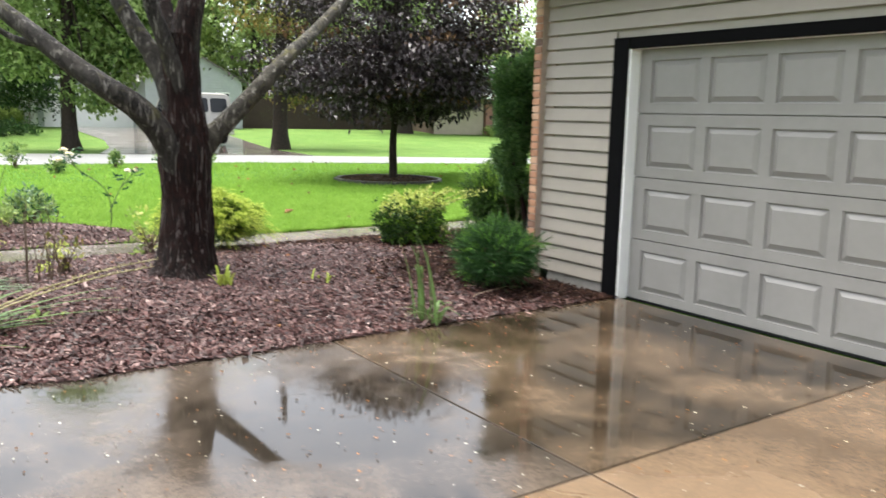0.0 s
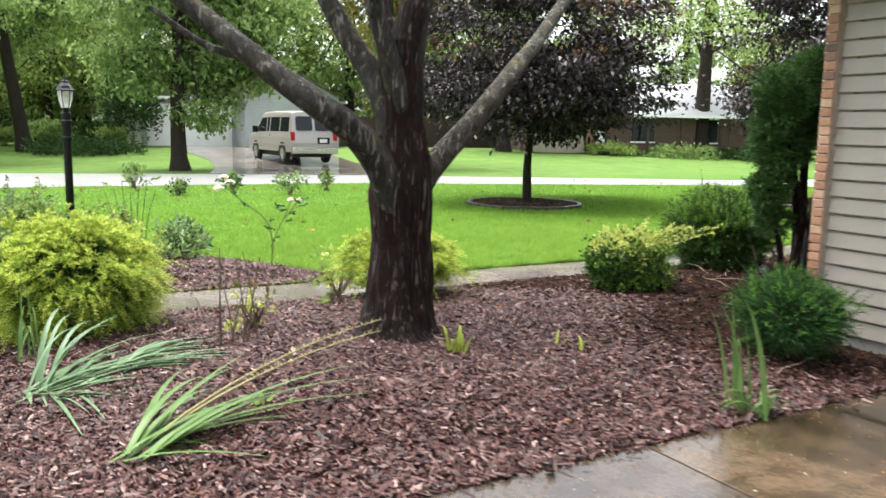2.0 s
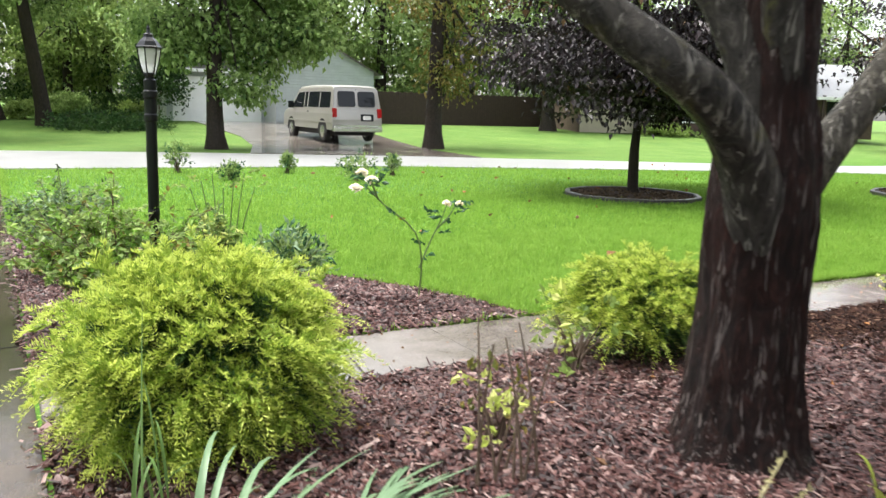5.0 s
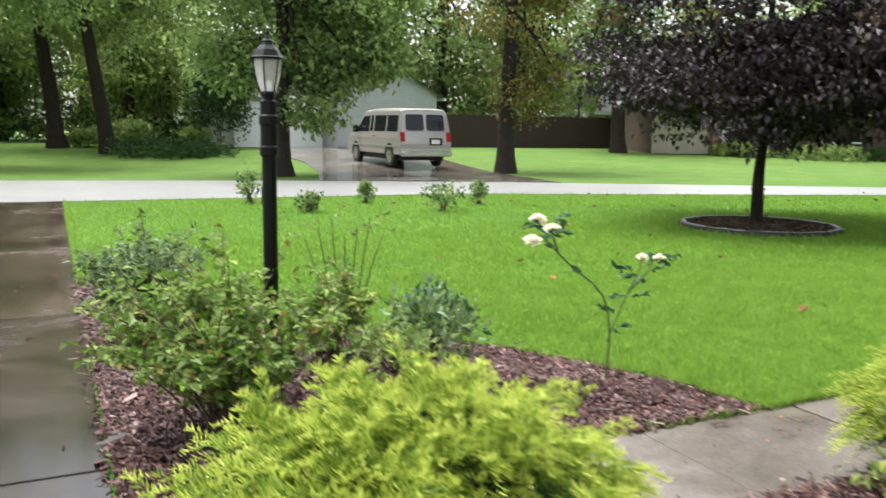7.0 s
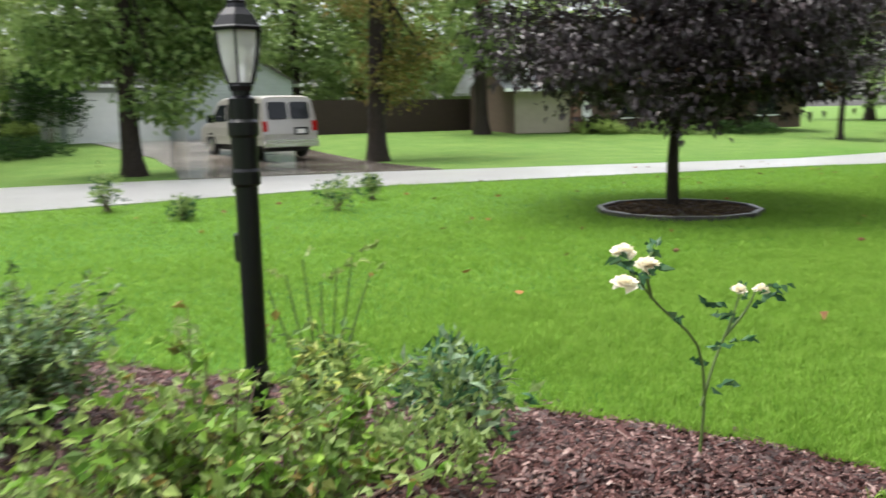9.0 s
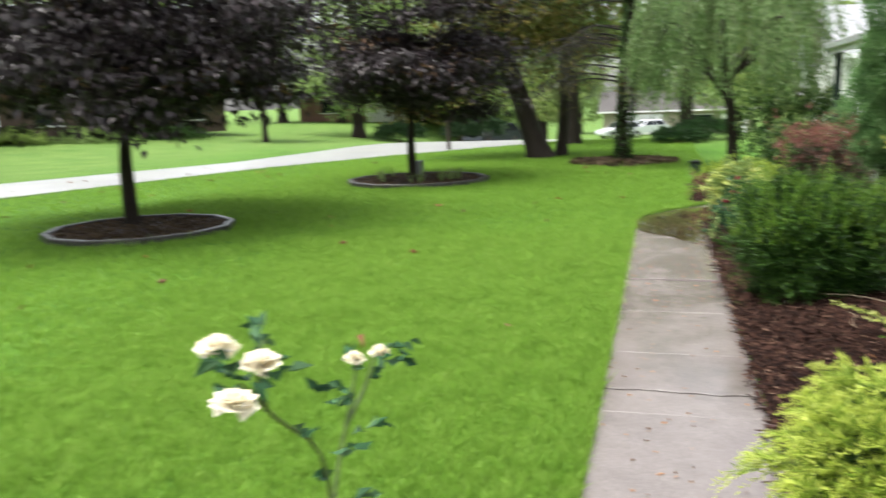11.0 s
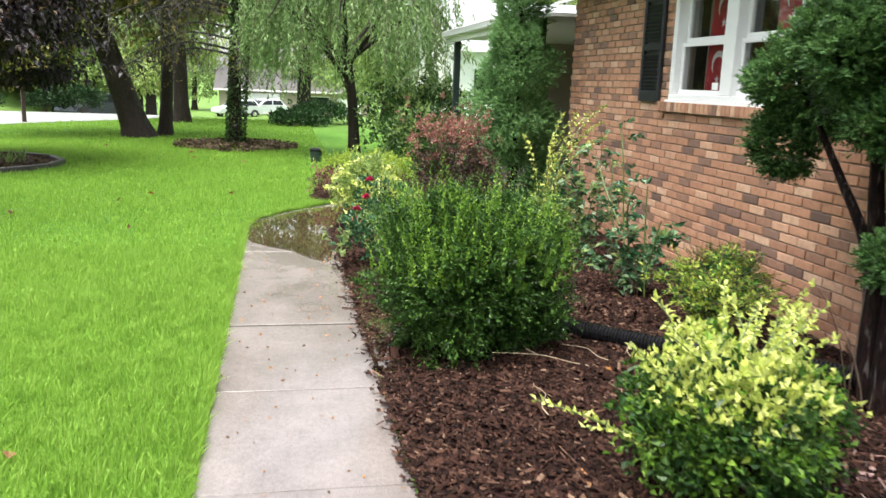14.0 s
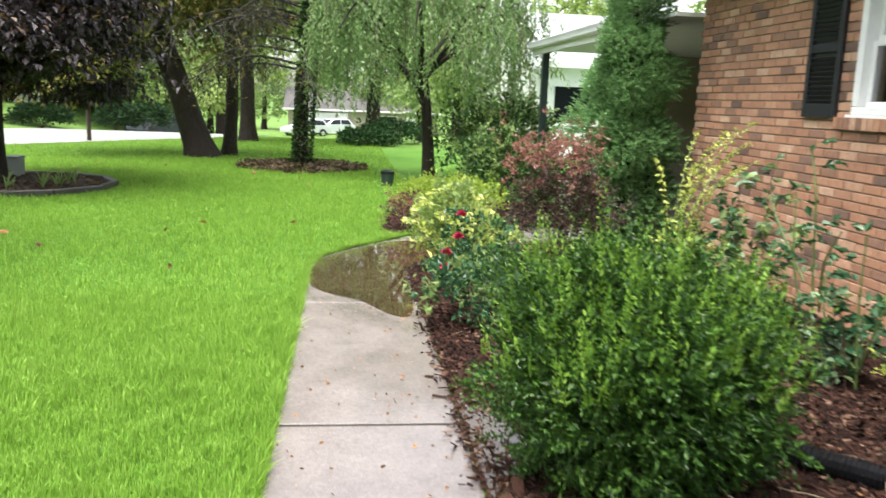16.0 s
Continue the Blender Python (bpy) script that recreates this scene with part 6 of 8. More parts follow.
for k, (x, y, r, h) in enumerate(((46.5, 24.2, 1.6, 1.1), (42.5, 19.7, 0.9, 1.3), (43.4, 18.4, 1.0, 1.25), (49.5, 25.2, 1.4, 1.0))):
    leafy("round_hedge", "clipped dark rounded shrub beyond the road", x, y, r, h, 3600, 160 + k, ("leaf_dark",), (1,), 0.13, loose=0.03)
ur = random.Random(88)
for k in range(30):
    x, y = -76 + 4.6 * k + ur.uniform(-1, 1), 54.5 + ur.uniform(-1.5, 2.5)
    tagged(leafy("undergrowth", "tangled green undergrowth below the woods", x, y, ur.uniform(1.8, 2.8), ur.uniform(0.9, 1.7), 1900, 700 + k, ("leaf_deep", "leaf_green"), (2, 1), 0.24), group="undergrowth below the woods")
leafy("spreading_yew", "flat-topped dark yew near the neighbour's lawn", 30.3, 8.9, 0.95, 0.45, 3000, 166, ("leaf_dark", "leaf_yew"), (1, 1), 0.11, loose=0.05)
leafy("spreading_yew", "clipped dark yew hedge near the neighbour's lawn", 32.0, 8.0, 1.2, 0.7, 3000, 167, ("leaf_dark", "leaf_yew"), (1, 1), 0.11, loose=0.05)
for k in range(14):
    rng = np.random.default_rng(300 + k)
    a = rng.uniform(0, 2 * np.pi)
    x, y = 17.2 + 0.9 * math.cos(a), 14.42 + 0.9 * math.sin(a)
    pcs = [blade(arch((0, 0, 0), rng.uniform(0, 6.3), rng.uniform(0.1, 0.25), rng.uniform(0.12, 0.28)), 0.03) for _ in range(7)]
    V, F = joined(pcs)
    tagged(new("fern", fast_mesh("fern", V, F, M["leaf_green"])), "small green fern inside the tree ring", "fern", "ferns in the ring").location = (x, y, 0.03)


# scale-leaved evergreens
def cedar(name, label, x, y, blobs, n, seed, trunks, size=0.075, mat="leaf_cedar", lump=0.34, freq=4.0):
    rng = np.random.default_rng(seed)
    t = thing(name, label, "evergreen", (x, y, base_z(x, y)))
    for k, (pts, r0, r1) in enumerate(trunks):
        limb(t, "trunk", pts, r0, r1, M["bark"], 9, 14, 0.15, k)
    B = np.array(blobs)
    w = B[:, 3] * B[:, 5]
    pick = rng.choice(len(B), n, p=w / w.sum())
    d = ball(n, rng)
    lum = lumpy(d * B[pick, 3:] + B[pick, :3], lump, freq, seed)
    c = B[pick, :3] + d * B[pick, 3:] * (rng.uniform(0.5, 1.0, n) ** 0.6 * lum)[:, None]
    dirs = d + rng.normal(size=d.shape) * 0.35 + np.array([0, 0, 0.35])
    V, F = sprays(rng, c, dirs, rng.uniform(0.05, 0.1, n), 13, size * 0.36, 0.55, 0.1, 0.75, True)
    part("foliage", fast_mesh("foliage", V, F, M[mat]), None, t)
    return t


cedar("multi_stem_evergreen", "tall dark evergreen with bare stems against brick wall", 6.38, 6.54,
      [(0.08, 0.02, 1.95, 0.36, 0.28, 0.24), (0.66, 0.12, 1.6, 0.28, 0.24, 0.26), (0.84, 0.1, 1.26, 0.16, 0.15, 0.18), (0.4, 0.1, 1.82, 0.28, 0.26, 0.24), (0.12, 0.22, 1.72, 0.22, 0.2, 0.2), (-0.16, 0.06, 1.86, 0.26, 0.22, 0.26), (-0.08, 0.18, 1.42, 0.16, 0.16, 0.14), (-0.36, 0.06, 1.5, 0.22, 0.2, 0.26), (-0.36, 0.1, 1.08, 0.16, 0.16, 0.16), (-0.22, 0.16, 0.8, 0.12, 0.12, 0.1), (-0.42, -0.04, 1.76, 0.22, 0.2, 0.24)], 17000, 171,
      [([(0, 0, -0.03), (0.02, 0.03, 0.6), (0.05, 0.1, 1.2), (0.1, 0.12, 2.1)], 0.06, 0.02), ([(-0.09, 0.02, -0.03), (-0.08, 0.02, 0.7), (-0.16, 0.05, 1.3), (-0.4, 0.08, 2.0)], 0.05, 0.015), ([(0.08, -0.02, -0.03), (0.09, 0.03, 0.7), (0.3, 0.12, 1.15), (0.6, 0.2, 1.6)], 0.04, 0.012), ([(-0.16, 0.06, -0.03), (-0.16, 0.1, 0.5), (-0.25, 0.15, 0.9), (-0.4, 0.15, 1.4)], 0.035, 0.012)], mat="leaf_cedar_dark", lump=0.62, freq=4.5)
rng = np.random.default_rng(172)
pcs = []
for k in range(9):
    a = rng.uniform(0, 6.3)
    pcs.append(tube(arch((6.25 + rng.normal(0, 0.14), 6.62 + rng.normal(0, 0.12), 0.06), a, rng.uniform(0.15, 0.4), rng.uniform(0.25, 0.6), 6, -0.2), np.linspace(0.005, 0.0015, 6), 4))
V, F = joined(pcs)
tagged(new("dead_shrub", fast_mesh("dead_shrub", V, F, M["twig"])), "clump of bare brown twigs beside the evergreen", "dead shrub")
cedar("arborvitae", "tall narrow conical arborvitae beside the porch", 12.78, 6.62, [(0, 0, 0.6, 0.55, 0.53, 0.6), (0.02, 0.02, 1.2, 0.52, 0.5, 0.6), (0, 0, 1.8, 0.43, 0.41, 0.6), (0, 0, 2.4, 0.3, 0.29, 0.6), (0, 0, 3.0, 0.16, 0.16, 0.5)], 19000, 173, [([(0, 0, -0.03), (0, 0, 1.5), (0, 0, 3.2)], 0.07, 0.02)], lump=0.7, freq=3.2)


# tall roses
def rose(name, label, x, y, canes, seed, leaf_mat="leaf_rose", leaf_l=0.055):
    """Canes given as lists of points; leaves in threes and fives along each."""
    rng = np.random.default_rng(seed)
    t = thing(name, label, "rose", (x, y, base_z(x, y)))
    pos, al = [], []
    for c, lo in canes:
        P = smooth_path(c, 14)
        V, F = tube(P, np.linspace(0.008, 0.004, 14), 6)
        part("cane", fast_mesh("cane", V, F, M["stem"], True), None, t)
        for q in P[int(14 * lo)::2]:
            a = rng.uniform(0, 6.3)
            out = np.array([math.cos(a), math.sin(a), 0.25])
            for j in range(5):
                pos.append(q + out * (0.03 + 0.022 * j))
                al.append(out + rng.normal(size=3) * 0.45)
    V, F = leaves(np.array(pos), np.array(al), leaf_l * rng.uniform(0.7, 1.3, len(pos)), leaf_l * 0.62, rng)
    part("foliage", fast_mesh("foliage", V, F, M[leaf_mat]), None, t, "dark glossy leaves")
    return t


def bloom(parent, at, r, mat, seed, flat=0.6):
    rng = np.random.default_rng(seed)
    pos, al, L = [], [], []
    for ringi, (k, tilt, ln) in enumerate(((9, 0.0, 1.0), (8, 0.35, 0.9), (7, 0.8, 0.7), (5, 1.5, 0.5), (4, 2.5, 0.4))):
        for j in range(k):
            a = 2 * math.pi * (j + 0.5 * ringi) / k + rng.normal(0, 0.15)
            pos.append((0, 0, 0.006 * ringi))
            al.append((math.cos(a), math.sin(a), tilt * flat + rng.normal(0, 0.08)))
            L.append(r * ln)
    V, F = leaves(np.array(pos), np.array(al), np.array(L), np.array(L) * 1.25, rng, 0.15, -0.2, 0.6)
    ob = part("bloom", fast_mesh("bloom", V, F, M[mat]), None, parent, "cream-pink rose bloom" if mat == "petal_cream" else "crimson rose bloom")
    ob.location = at
    return ob


bx, by = 2.95, 10.47
r1 = rose("rose", "tall rose with cream-pink blooms in the mulch bed", bx, by, [([(0, 0, 0), (0.02, 0.0, 0.3), (-0.05, 0, 0.55), (-0.3, 0, 0.75), (-0.44, 0, 0.88), (-0.5, -0.01, 0.92)], 0.25), ([(-0.36, 0, 0.8), (-0.42, -0.02, 0.93), (-0.4, -0.03, 1.0)], 0.3), ([(0.0, 0, 0.25), (0.09, 0, 0.45), (0.17, -0.02, 0.62), (0.22, -0.03, 0.76)], 0.3), ([(0.14, -0.01, 0.55), (0.23, -0.05, 0.66), (0.28, -0.07, 0.76)], 0.4)], 181)
for k, (p, r, mt) in enumerate((((-0.55, -0.02, 0.88), 0.062, "petal_cream"), ((-0.43, -0.03, 0.94), 0.06, "petal_cream"), ((-0.47, 0.06, 0.99), 0.055, "petal_cream"), ((0.22, -0.02, 0.745), 0.042, "petal_cream"), ((0.30, -0.08, 0.745), 0.042, "petal_cream"))):
    bloom(r1, p, r, mt, 190 + k)
rose("climbing_rose", "tall leggy rose against the brick wall", 8.7, 6.85, [([(0, 0, 0), (0.02, 0.05, 0.5), (0.0, 0.1, 0.95), (0.1, 0.1, 1.22)], 0.4), ([(0, 0, 0), (0.12, 0.1, 0.5), (0.2, 0.1, 0.95)], 0.3), ([(0, 0, 0.3), (-0.15, 0.1, 0.6), (-0.3, 0.12, 0.8)], 0.2), ([(0.1, 0.05, 0.45), (0.3, 0.1, 0.7), (0.5, 0.1, 0.9)], 0.1)], 182)
rose("climbing_rose", "shorter leggy rose against the brick wall", 8.15, 6.95, [([(0, 0, 0), (0.03, 0.02, 0.4), (0.0, 0.05, 0.8)], 0.1), ([(0, 0, 0.1), (-0.15, 0.05, 0.35), (-0.25, 0.05, 0.6)], 0.2), ([(0, 0, 0.1), (0.15, 0.1, 0.3), (0.22, 0.1, 0.55)], 0.1)], 183)
cane_shrub("rose_bush", "broad-leaved rose bush by the wall", 9.5, 6.9, 0.34, 1.0, 8, 184, ("leaf_rose", "leaf_green", "leaf_blue"), (3, 2, 2), 0.065, 0.62, 0.2)
cane_shrub("rose_bush", "pale green rose foliage by the wall", 8.3, 7.05, 0.3, 0.5, 7, 185, ("leaf_rose", "leaf_blue", "leaf_green"), (3, 2, 1), 0.06, 0.62, 0.15)
for k, p in enumerate(((-0.05, 0.22, 0.35), (0.12, 0.2, 0.42), (0.3, 0.1, 0.5), (0.55, 0.05, 0.62))):
    bloom(rb, p, 0.045, "petal_red", 196 + k)
rose("reed", "thin tall green shoots beside the lamp post", 1.75, 11.75, [([(0.05 * k, 0.03 * k, 0), (0.06 * k, 0.02 * k, 0.4), (0.09 * k, 0, 0.75 + 0.06 * (k % 3))], 0.95) for k in range(-3, 4)], 186, "leaf_light")


# strap-leaved clumps
def clump(name, label, foot, specs, mat, width, seed):
    rng = np.random.default_rng(seed)
    x, y = foot
    t = thing(name, label, "perennial", (x, y, base_z(x, y)))
    pcs = []
    for az, reach, height, flop, k in specs:
        for _ in range(k):
            p = arch((rng.normal(0, 0.05), rng.normal(0, 0.05), 0.0), az + rng.normal(0, 0.36), reach * rng.uniform(0.55, 1.15), height * rng.uniform(0.75, 1.2), 10, flop + rng.normal(0, 0.12))
            p[:, 2] = np.maximum(p[:, 2], 0.012 + 0.012 * rng.random())
            pcs.append(blade(p, width * rng.uniform(0.7, 1.25)))
    for V, F in pcs:
        part("blade", fast_mesh("blade", V, F, M[mat], True), None, t)
    return t


clump("iris", "flopped clump of grey-green iris blades on mulch", (0.55, 7.1), [(1.4, 1.6, 0.13, 0.85, 30), (1.2, 1.5, 0.2, 0.75, 14), (0.75, 0.55, 0.46, 0.2, 6), (1.6, 1.25, 0.08, 0.85, 12), (2.2, 0.45, 0.08, 0.9, 4), (2.9, 0.35, 0.05, 0.9, 3)], "leaf_blue", 0.03, 201)
clump("iris", "flattened grey-green iris blades lying on mulch", (0.95, 7.12), [(1.45, 0.85, 0.12, 0.95, 16), (1.15, 0.75, 0.16, 0.9, 10), (1.8, 0.6, 0.07, 0.9, 8)], "leaf_blue", 0.03, 211)
clump("iris", "short flopped iris blades lying on mulch", (0.62, 6.95), [(1.9, 0.6, 0.1, 0.9, 8), (2.4, 0.5, 0.08, 0.9, 6), (1.5, 0.8, 0.12, 0.9, 8)], "leaf_blue", 0.028, 212)
clump("iris", "upright pale green blades by the cypress", (0.45, 7.75), [(0.3, 0.16, 0.42, -0.1, 3), (0.6, 0.22, 0.34, 0.3, 3), (-0.8, 0.2, 0.3, 0.2, 2), (1.5, 0.3, 0.24, 0.5, 2), (0.1, 0.1, 0.62, -0.3, 1)], "leaf_sword", 0.015, 202)
clump("gladiolus", "leaning yellow-green sword leaves with spent spikes", (0.82, 5.82), [(0.95, 1.15, 0.26, 0.25, 9), (1.12, 1.05, 0.18, 0.55, 6), (1.4, 0.9, 0.1, 0.9, 5), (0.9, 0.6, 0.24, 0.2, 5), (1.9, 0.6, 0.06, 0.9, 3)], "leaf_sword", 0.034, 203)
rng = np.random.default_rng(204)
sp = thing("flower_spike", "dry straw-coloured flower spikes leaning over mulch", "perennial", (0.9, 5.85, base_z(0.9, 5.85)))
for k in range(2):
    p = arch((0.03 * k, 0.02 * k, 0.05), 1.08 + 0.07 * k, 1.75 - 0.2 * k, 0.27 - 0.03 * k, 12, 0.1)
    V, F = tube(p, np.linspace(0.008, 0.003, 12), 5)
    st = part("spike_stem", fast_mesh("spike_stem", V, F, M["leaf_straw"], True), None, sp)
    q = np.repeat(np.column_stack([np.interp(np.linspace(0.4, 1, 30), np.linspace(0, 1, 12), p[:, j]) for j in range(3)]), 2, 0)
    V, F = leaves(q, rng.normal(size=q.shape) + [0.6, 0.5, 0.6], rng.uniform(0.018, 0.035, len(q)), 0.012, rng)
    part("seed_head", fast_mesh("seed_head", V, F, M["leaf_straw"]), None, st)["kind"] = "stuff"
clump("gladiolus", "narrow green sword leaves at the drive's edge", (3.92, 5.0), [(-0.5, 0.14, 0.62, -0.2, 4), (0.2, 0.12, 0.5, 0.0, 4), (1.5, 0.22, 0.24, 0.5, 4), (-1.4, 0.22, 0.2, 0.5, 4), (2.6, 0.2, 0.16, 0.7, 3)], "leaf_sword", 0.04, 205)
clump("seedling", "small green weed sprouting in the mulch", (2.92, 6.55), [(0.3, 0.1, 0.16, 0.1, 4), (2.5, 0.1, 0.14, 0.2, 3), (4.4, 0.1, 0.14, 0.2, 3)], "leaf_yellowish", 0.03, 206)
clump("seedling", "small green weed sprouting in the mulch", (3.7, 6.3), [(0.3, 0.08, 0.1, 0.1, 3), (3.0, 0.08, 0.09, 0.2, 3)], "leaf_yellowish", 0.024, 207)
clump("seedling", "small green weed sprouting in the mulch", (1.5, 6.1), [(0.3, 0.08, 0.07, 0.1, 3), (3.0, 0.08, 0.06, 0.2, 3)], "leaf_light", 0.03, 208)
dead = thing("dead_plant", "upright dead brown stems in the mulch", "dead plant", (1.72, 7.35, base_z(1.72, 7.35)))
for k in range(9):
    p = arch((rng.normal(0, 0.06), rng.normal(0, 0.05), 0), rng.uniform(0, 6.3), 0.1, rng.uniform(0.2, 0.45), 7, -0.5)
    V, F = tube(p, np.linspace(0.007, 0.003, 7), 5)
    part("stem", fast_mesh("stem", V, F, M["twig"]), None, dead)
leafy("seedling", "yellowing seedling beside dead stems", 1.95, 7.75, 0.16, 0.32, 110, 209, ("leaf_varieg", "leaf_olive"), (2, 1), 0.05, loose=0.4)
leafy("seedling", "yellow-green seedling by the tree's foot", 2.85, 8.35, 0.2, 0.42, 130, 210, ("leaf_varieg", "leaf_light"), (1, 2), 0.06, loose=0.4)

# sticks lying on the mulch
for k, (x, y, az, L) in enumerate(((6.75, 7.9, 0.4, 0.5), (6.9, 7.6, 1.9, 0.45), (6.55, 7.65, 2.6, 0.35), (7.0, 8.1, 1.2, 0.4), (4.6, 5.35, 1.4, 0.5), (6.4, 7.3, 0.2, 0.4), (6.2, 8.3, 1.7, 0.35), (6.85, 7.75, 0.9, 0.3))):
    p = [(x + math.sin(az) * L * t, y + math.cos(az) * L * t + 0.02 * math.sin(9 * t), base_z(x, y) + 0.025 + 0.03 * math.sin(2.5 * t)) for t in np.linspace(0, 1, 7)]
    V, F = tube(np.array(p), np.linspace(0.003, 0.0015, 7), 5)
    tagged(new("stick", fast_mesh("stick", V, F, M["stick"])), "pale fallen stick lying on the mulch", "stick", "fallen sticks")


# ---- lamp post ----
lamp = thing("lamp_post", "black garden lamp post with glass lantern head", "lamp post", (1.05, 10.9, base_z(1.05, 10.9)))
LZ = 1.68 - base_z(1.05, 10.9)
V, F = lathe([(0.0, -0.05), (0.038, -0.05), (0.038, 0.62), (0.041, 0.63), (0.041, 0.66), (0.038, 0.67), (0.038, 1.28), (0.048, 1.29), (0.048, 1.33), (0.043, 1.34), (0.043, 1.44), (0.05, 1.45), (0.05, 1.49), (0.043, 1.5), (0.043, LZ - 0.03), (0.03, LZ - 0.02), (0.03, LZ), (0.0, LZ)], 20)
part("post", fast_mesh("post", V, F, M["lamp_black"], False), None, lamp)
part("switch_box", one_box(-0.03, 0.03, 0.035, 0.07, 1.02, 1.12, 0.006), M["lamp_black"], lamp)
V, F = lathe([(0.0000, LZ - 0.005), (0.0374, LZ - 0.005), (0.0432, LZ + 0.010), (0.0360, LZ + 0.021), (0.0000, LZ + 0.021)], 6)
part("lantern_base", fast_mesh("lantern_base", V, F, M["lamp_black"]), None, lamp)
V, F = lathe([(0.0403, LZ + 0.021), (0.0590, LZ + 0.077), (0.0706, LZ + 0.140), (0.0742, LZ + 0.185)], 6)
part("lantern_glass", fast_mesh("lantern_glass", V, F, M["frost"]), None, lamp, "bevelled seeded glass panes")
for k in range(6):
    a = 2 * math.pi * k / 6
    c, s = math.cos(a), math.sin(a)
    P = np.array([(r * c, r * s, z) for r, z in ((0.0418, LZ + 0.017), (0.0605, LZ + 0.077), (0.0720, LZ + 0.140), (0.0756, LZ + 0.189))])
    V, F = tube(P, np.full(4, 0.0045), 6)
    part("lantern_rib", fast_mesh("lantern_rib", V, F, M["lamp_black"]), None, lamp)
V, F = lathe([(0.0850, LZ + 0.183), (0.0878, LZ + 0.193), (0.0806, LZ + 0.199), (0.0612, LZ + 0.231), (0.0360, LZ + 0.256), (0.0324, LZ + 0.269), (0.0360, LZ + 0.276), (0.0144, LZ + 0.287), (0.0086, LZ + 0.308), (0.0130, LZ + 0.319), (0.0000, LZ + 0.343)], 6)
part("lantern_cap", fast_mesh("lantern_cap", V, F, M["lamp_black"]), None, lamp, "domed black lantern cap with finial")


# ---- van across the road ----
def half_width(width, tuck, z):
    return width / 2 * (1 - tuck * max(0, z - 1.05))


def side_panel(outline, s, width, tuck, out=0.008):
    """A panel lying on the car's side: outline in (y, z)."""
    bm = bmesh.new()
    a = [bm.verts.new((s * (half_width(width, tuck, z) + out), y, z)) for y, z in outline]
    b = [bm.verts.new((s * (half_width(width, tuck, z) - 0.03), y, z)) for y, z in outline]
    bm.faces.new(a)
    bm.faces.new(list(reversed(b)))
    for i in range(len(a)):
        j = (i + 1) % len(a)
        bm.faces.new((a[i], b[i], b[j], a[j]))
    bmesh.ops.recalc_face_normals(bm, faces=bm.faces)
    return bm


def end_panel(x0, x1, z0, z1, line, out=0.008, bev=0.0):
    """A panel lying on the car's end: line gives y over z."""
    bm = bmesh.new()
    zs = [p[0] for p in line]
    ys = [p[1] for p in line]
    rings = []
    for off in (-out, 0.04):
        rings.append([bm.verts.new((x, float(np.interp(z, zs, ys)) + off, z)) for x, z in ((x0 + bev, z0), (x1 - bev, z0), (x1, z0 + bev), (x1, z1 - bev), (x1 - bev, z1), (x0 + bev, z1), (x0, z1 - bev), (x0, z0 + bev))])
    bm.faces.new(rings[0])
    bm.faces.new(list(reversed(rings[1])))
    for i in range(8):
        j = (i + 1) % 8
        bm.faces.new((rings[0][i], rings[1][i], rings[1][j], rings[0][j]))
    bmesh.ops.recalc_face_normals(bm, faces=bm.faces)
    return bm


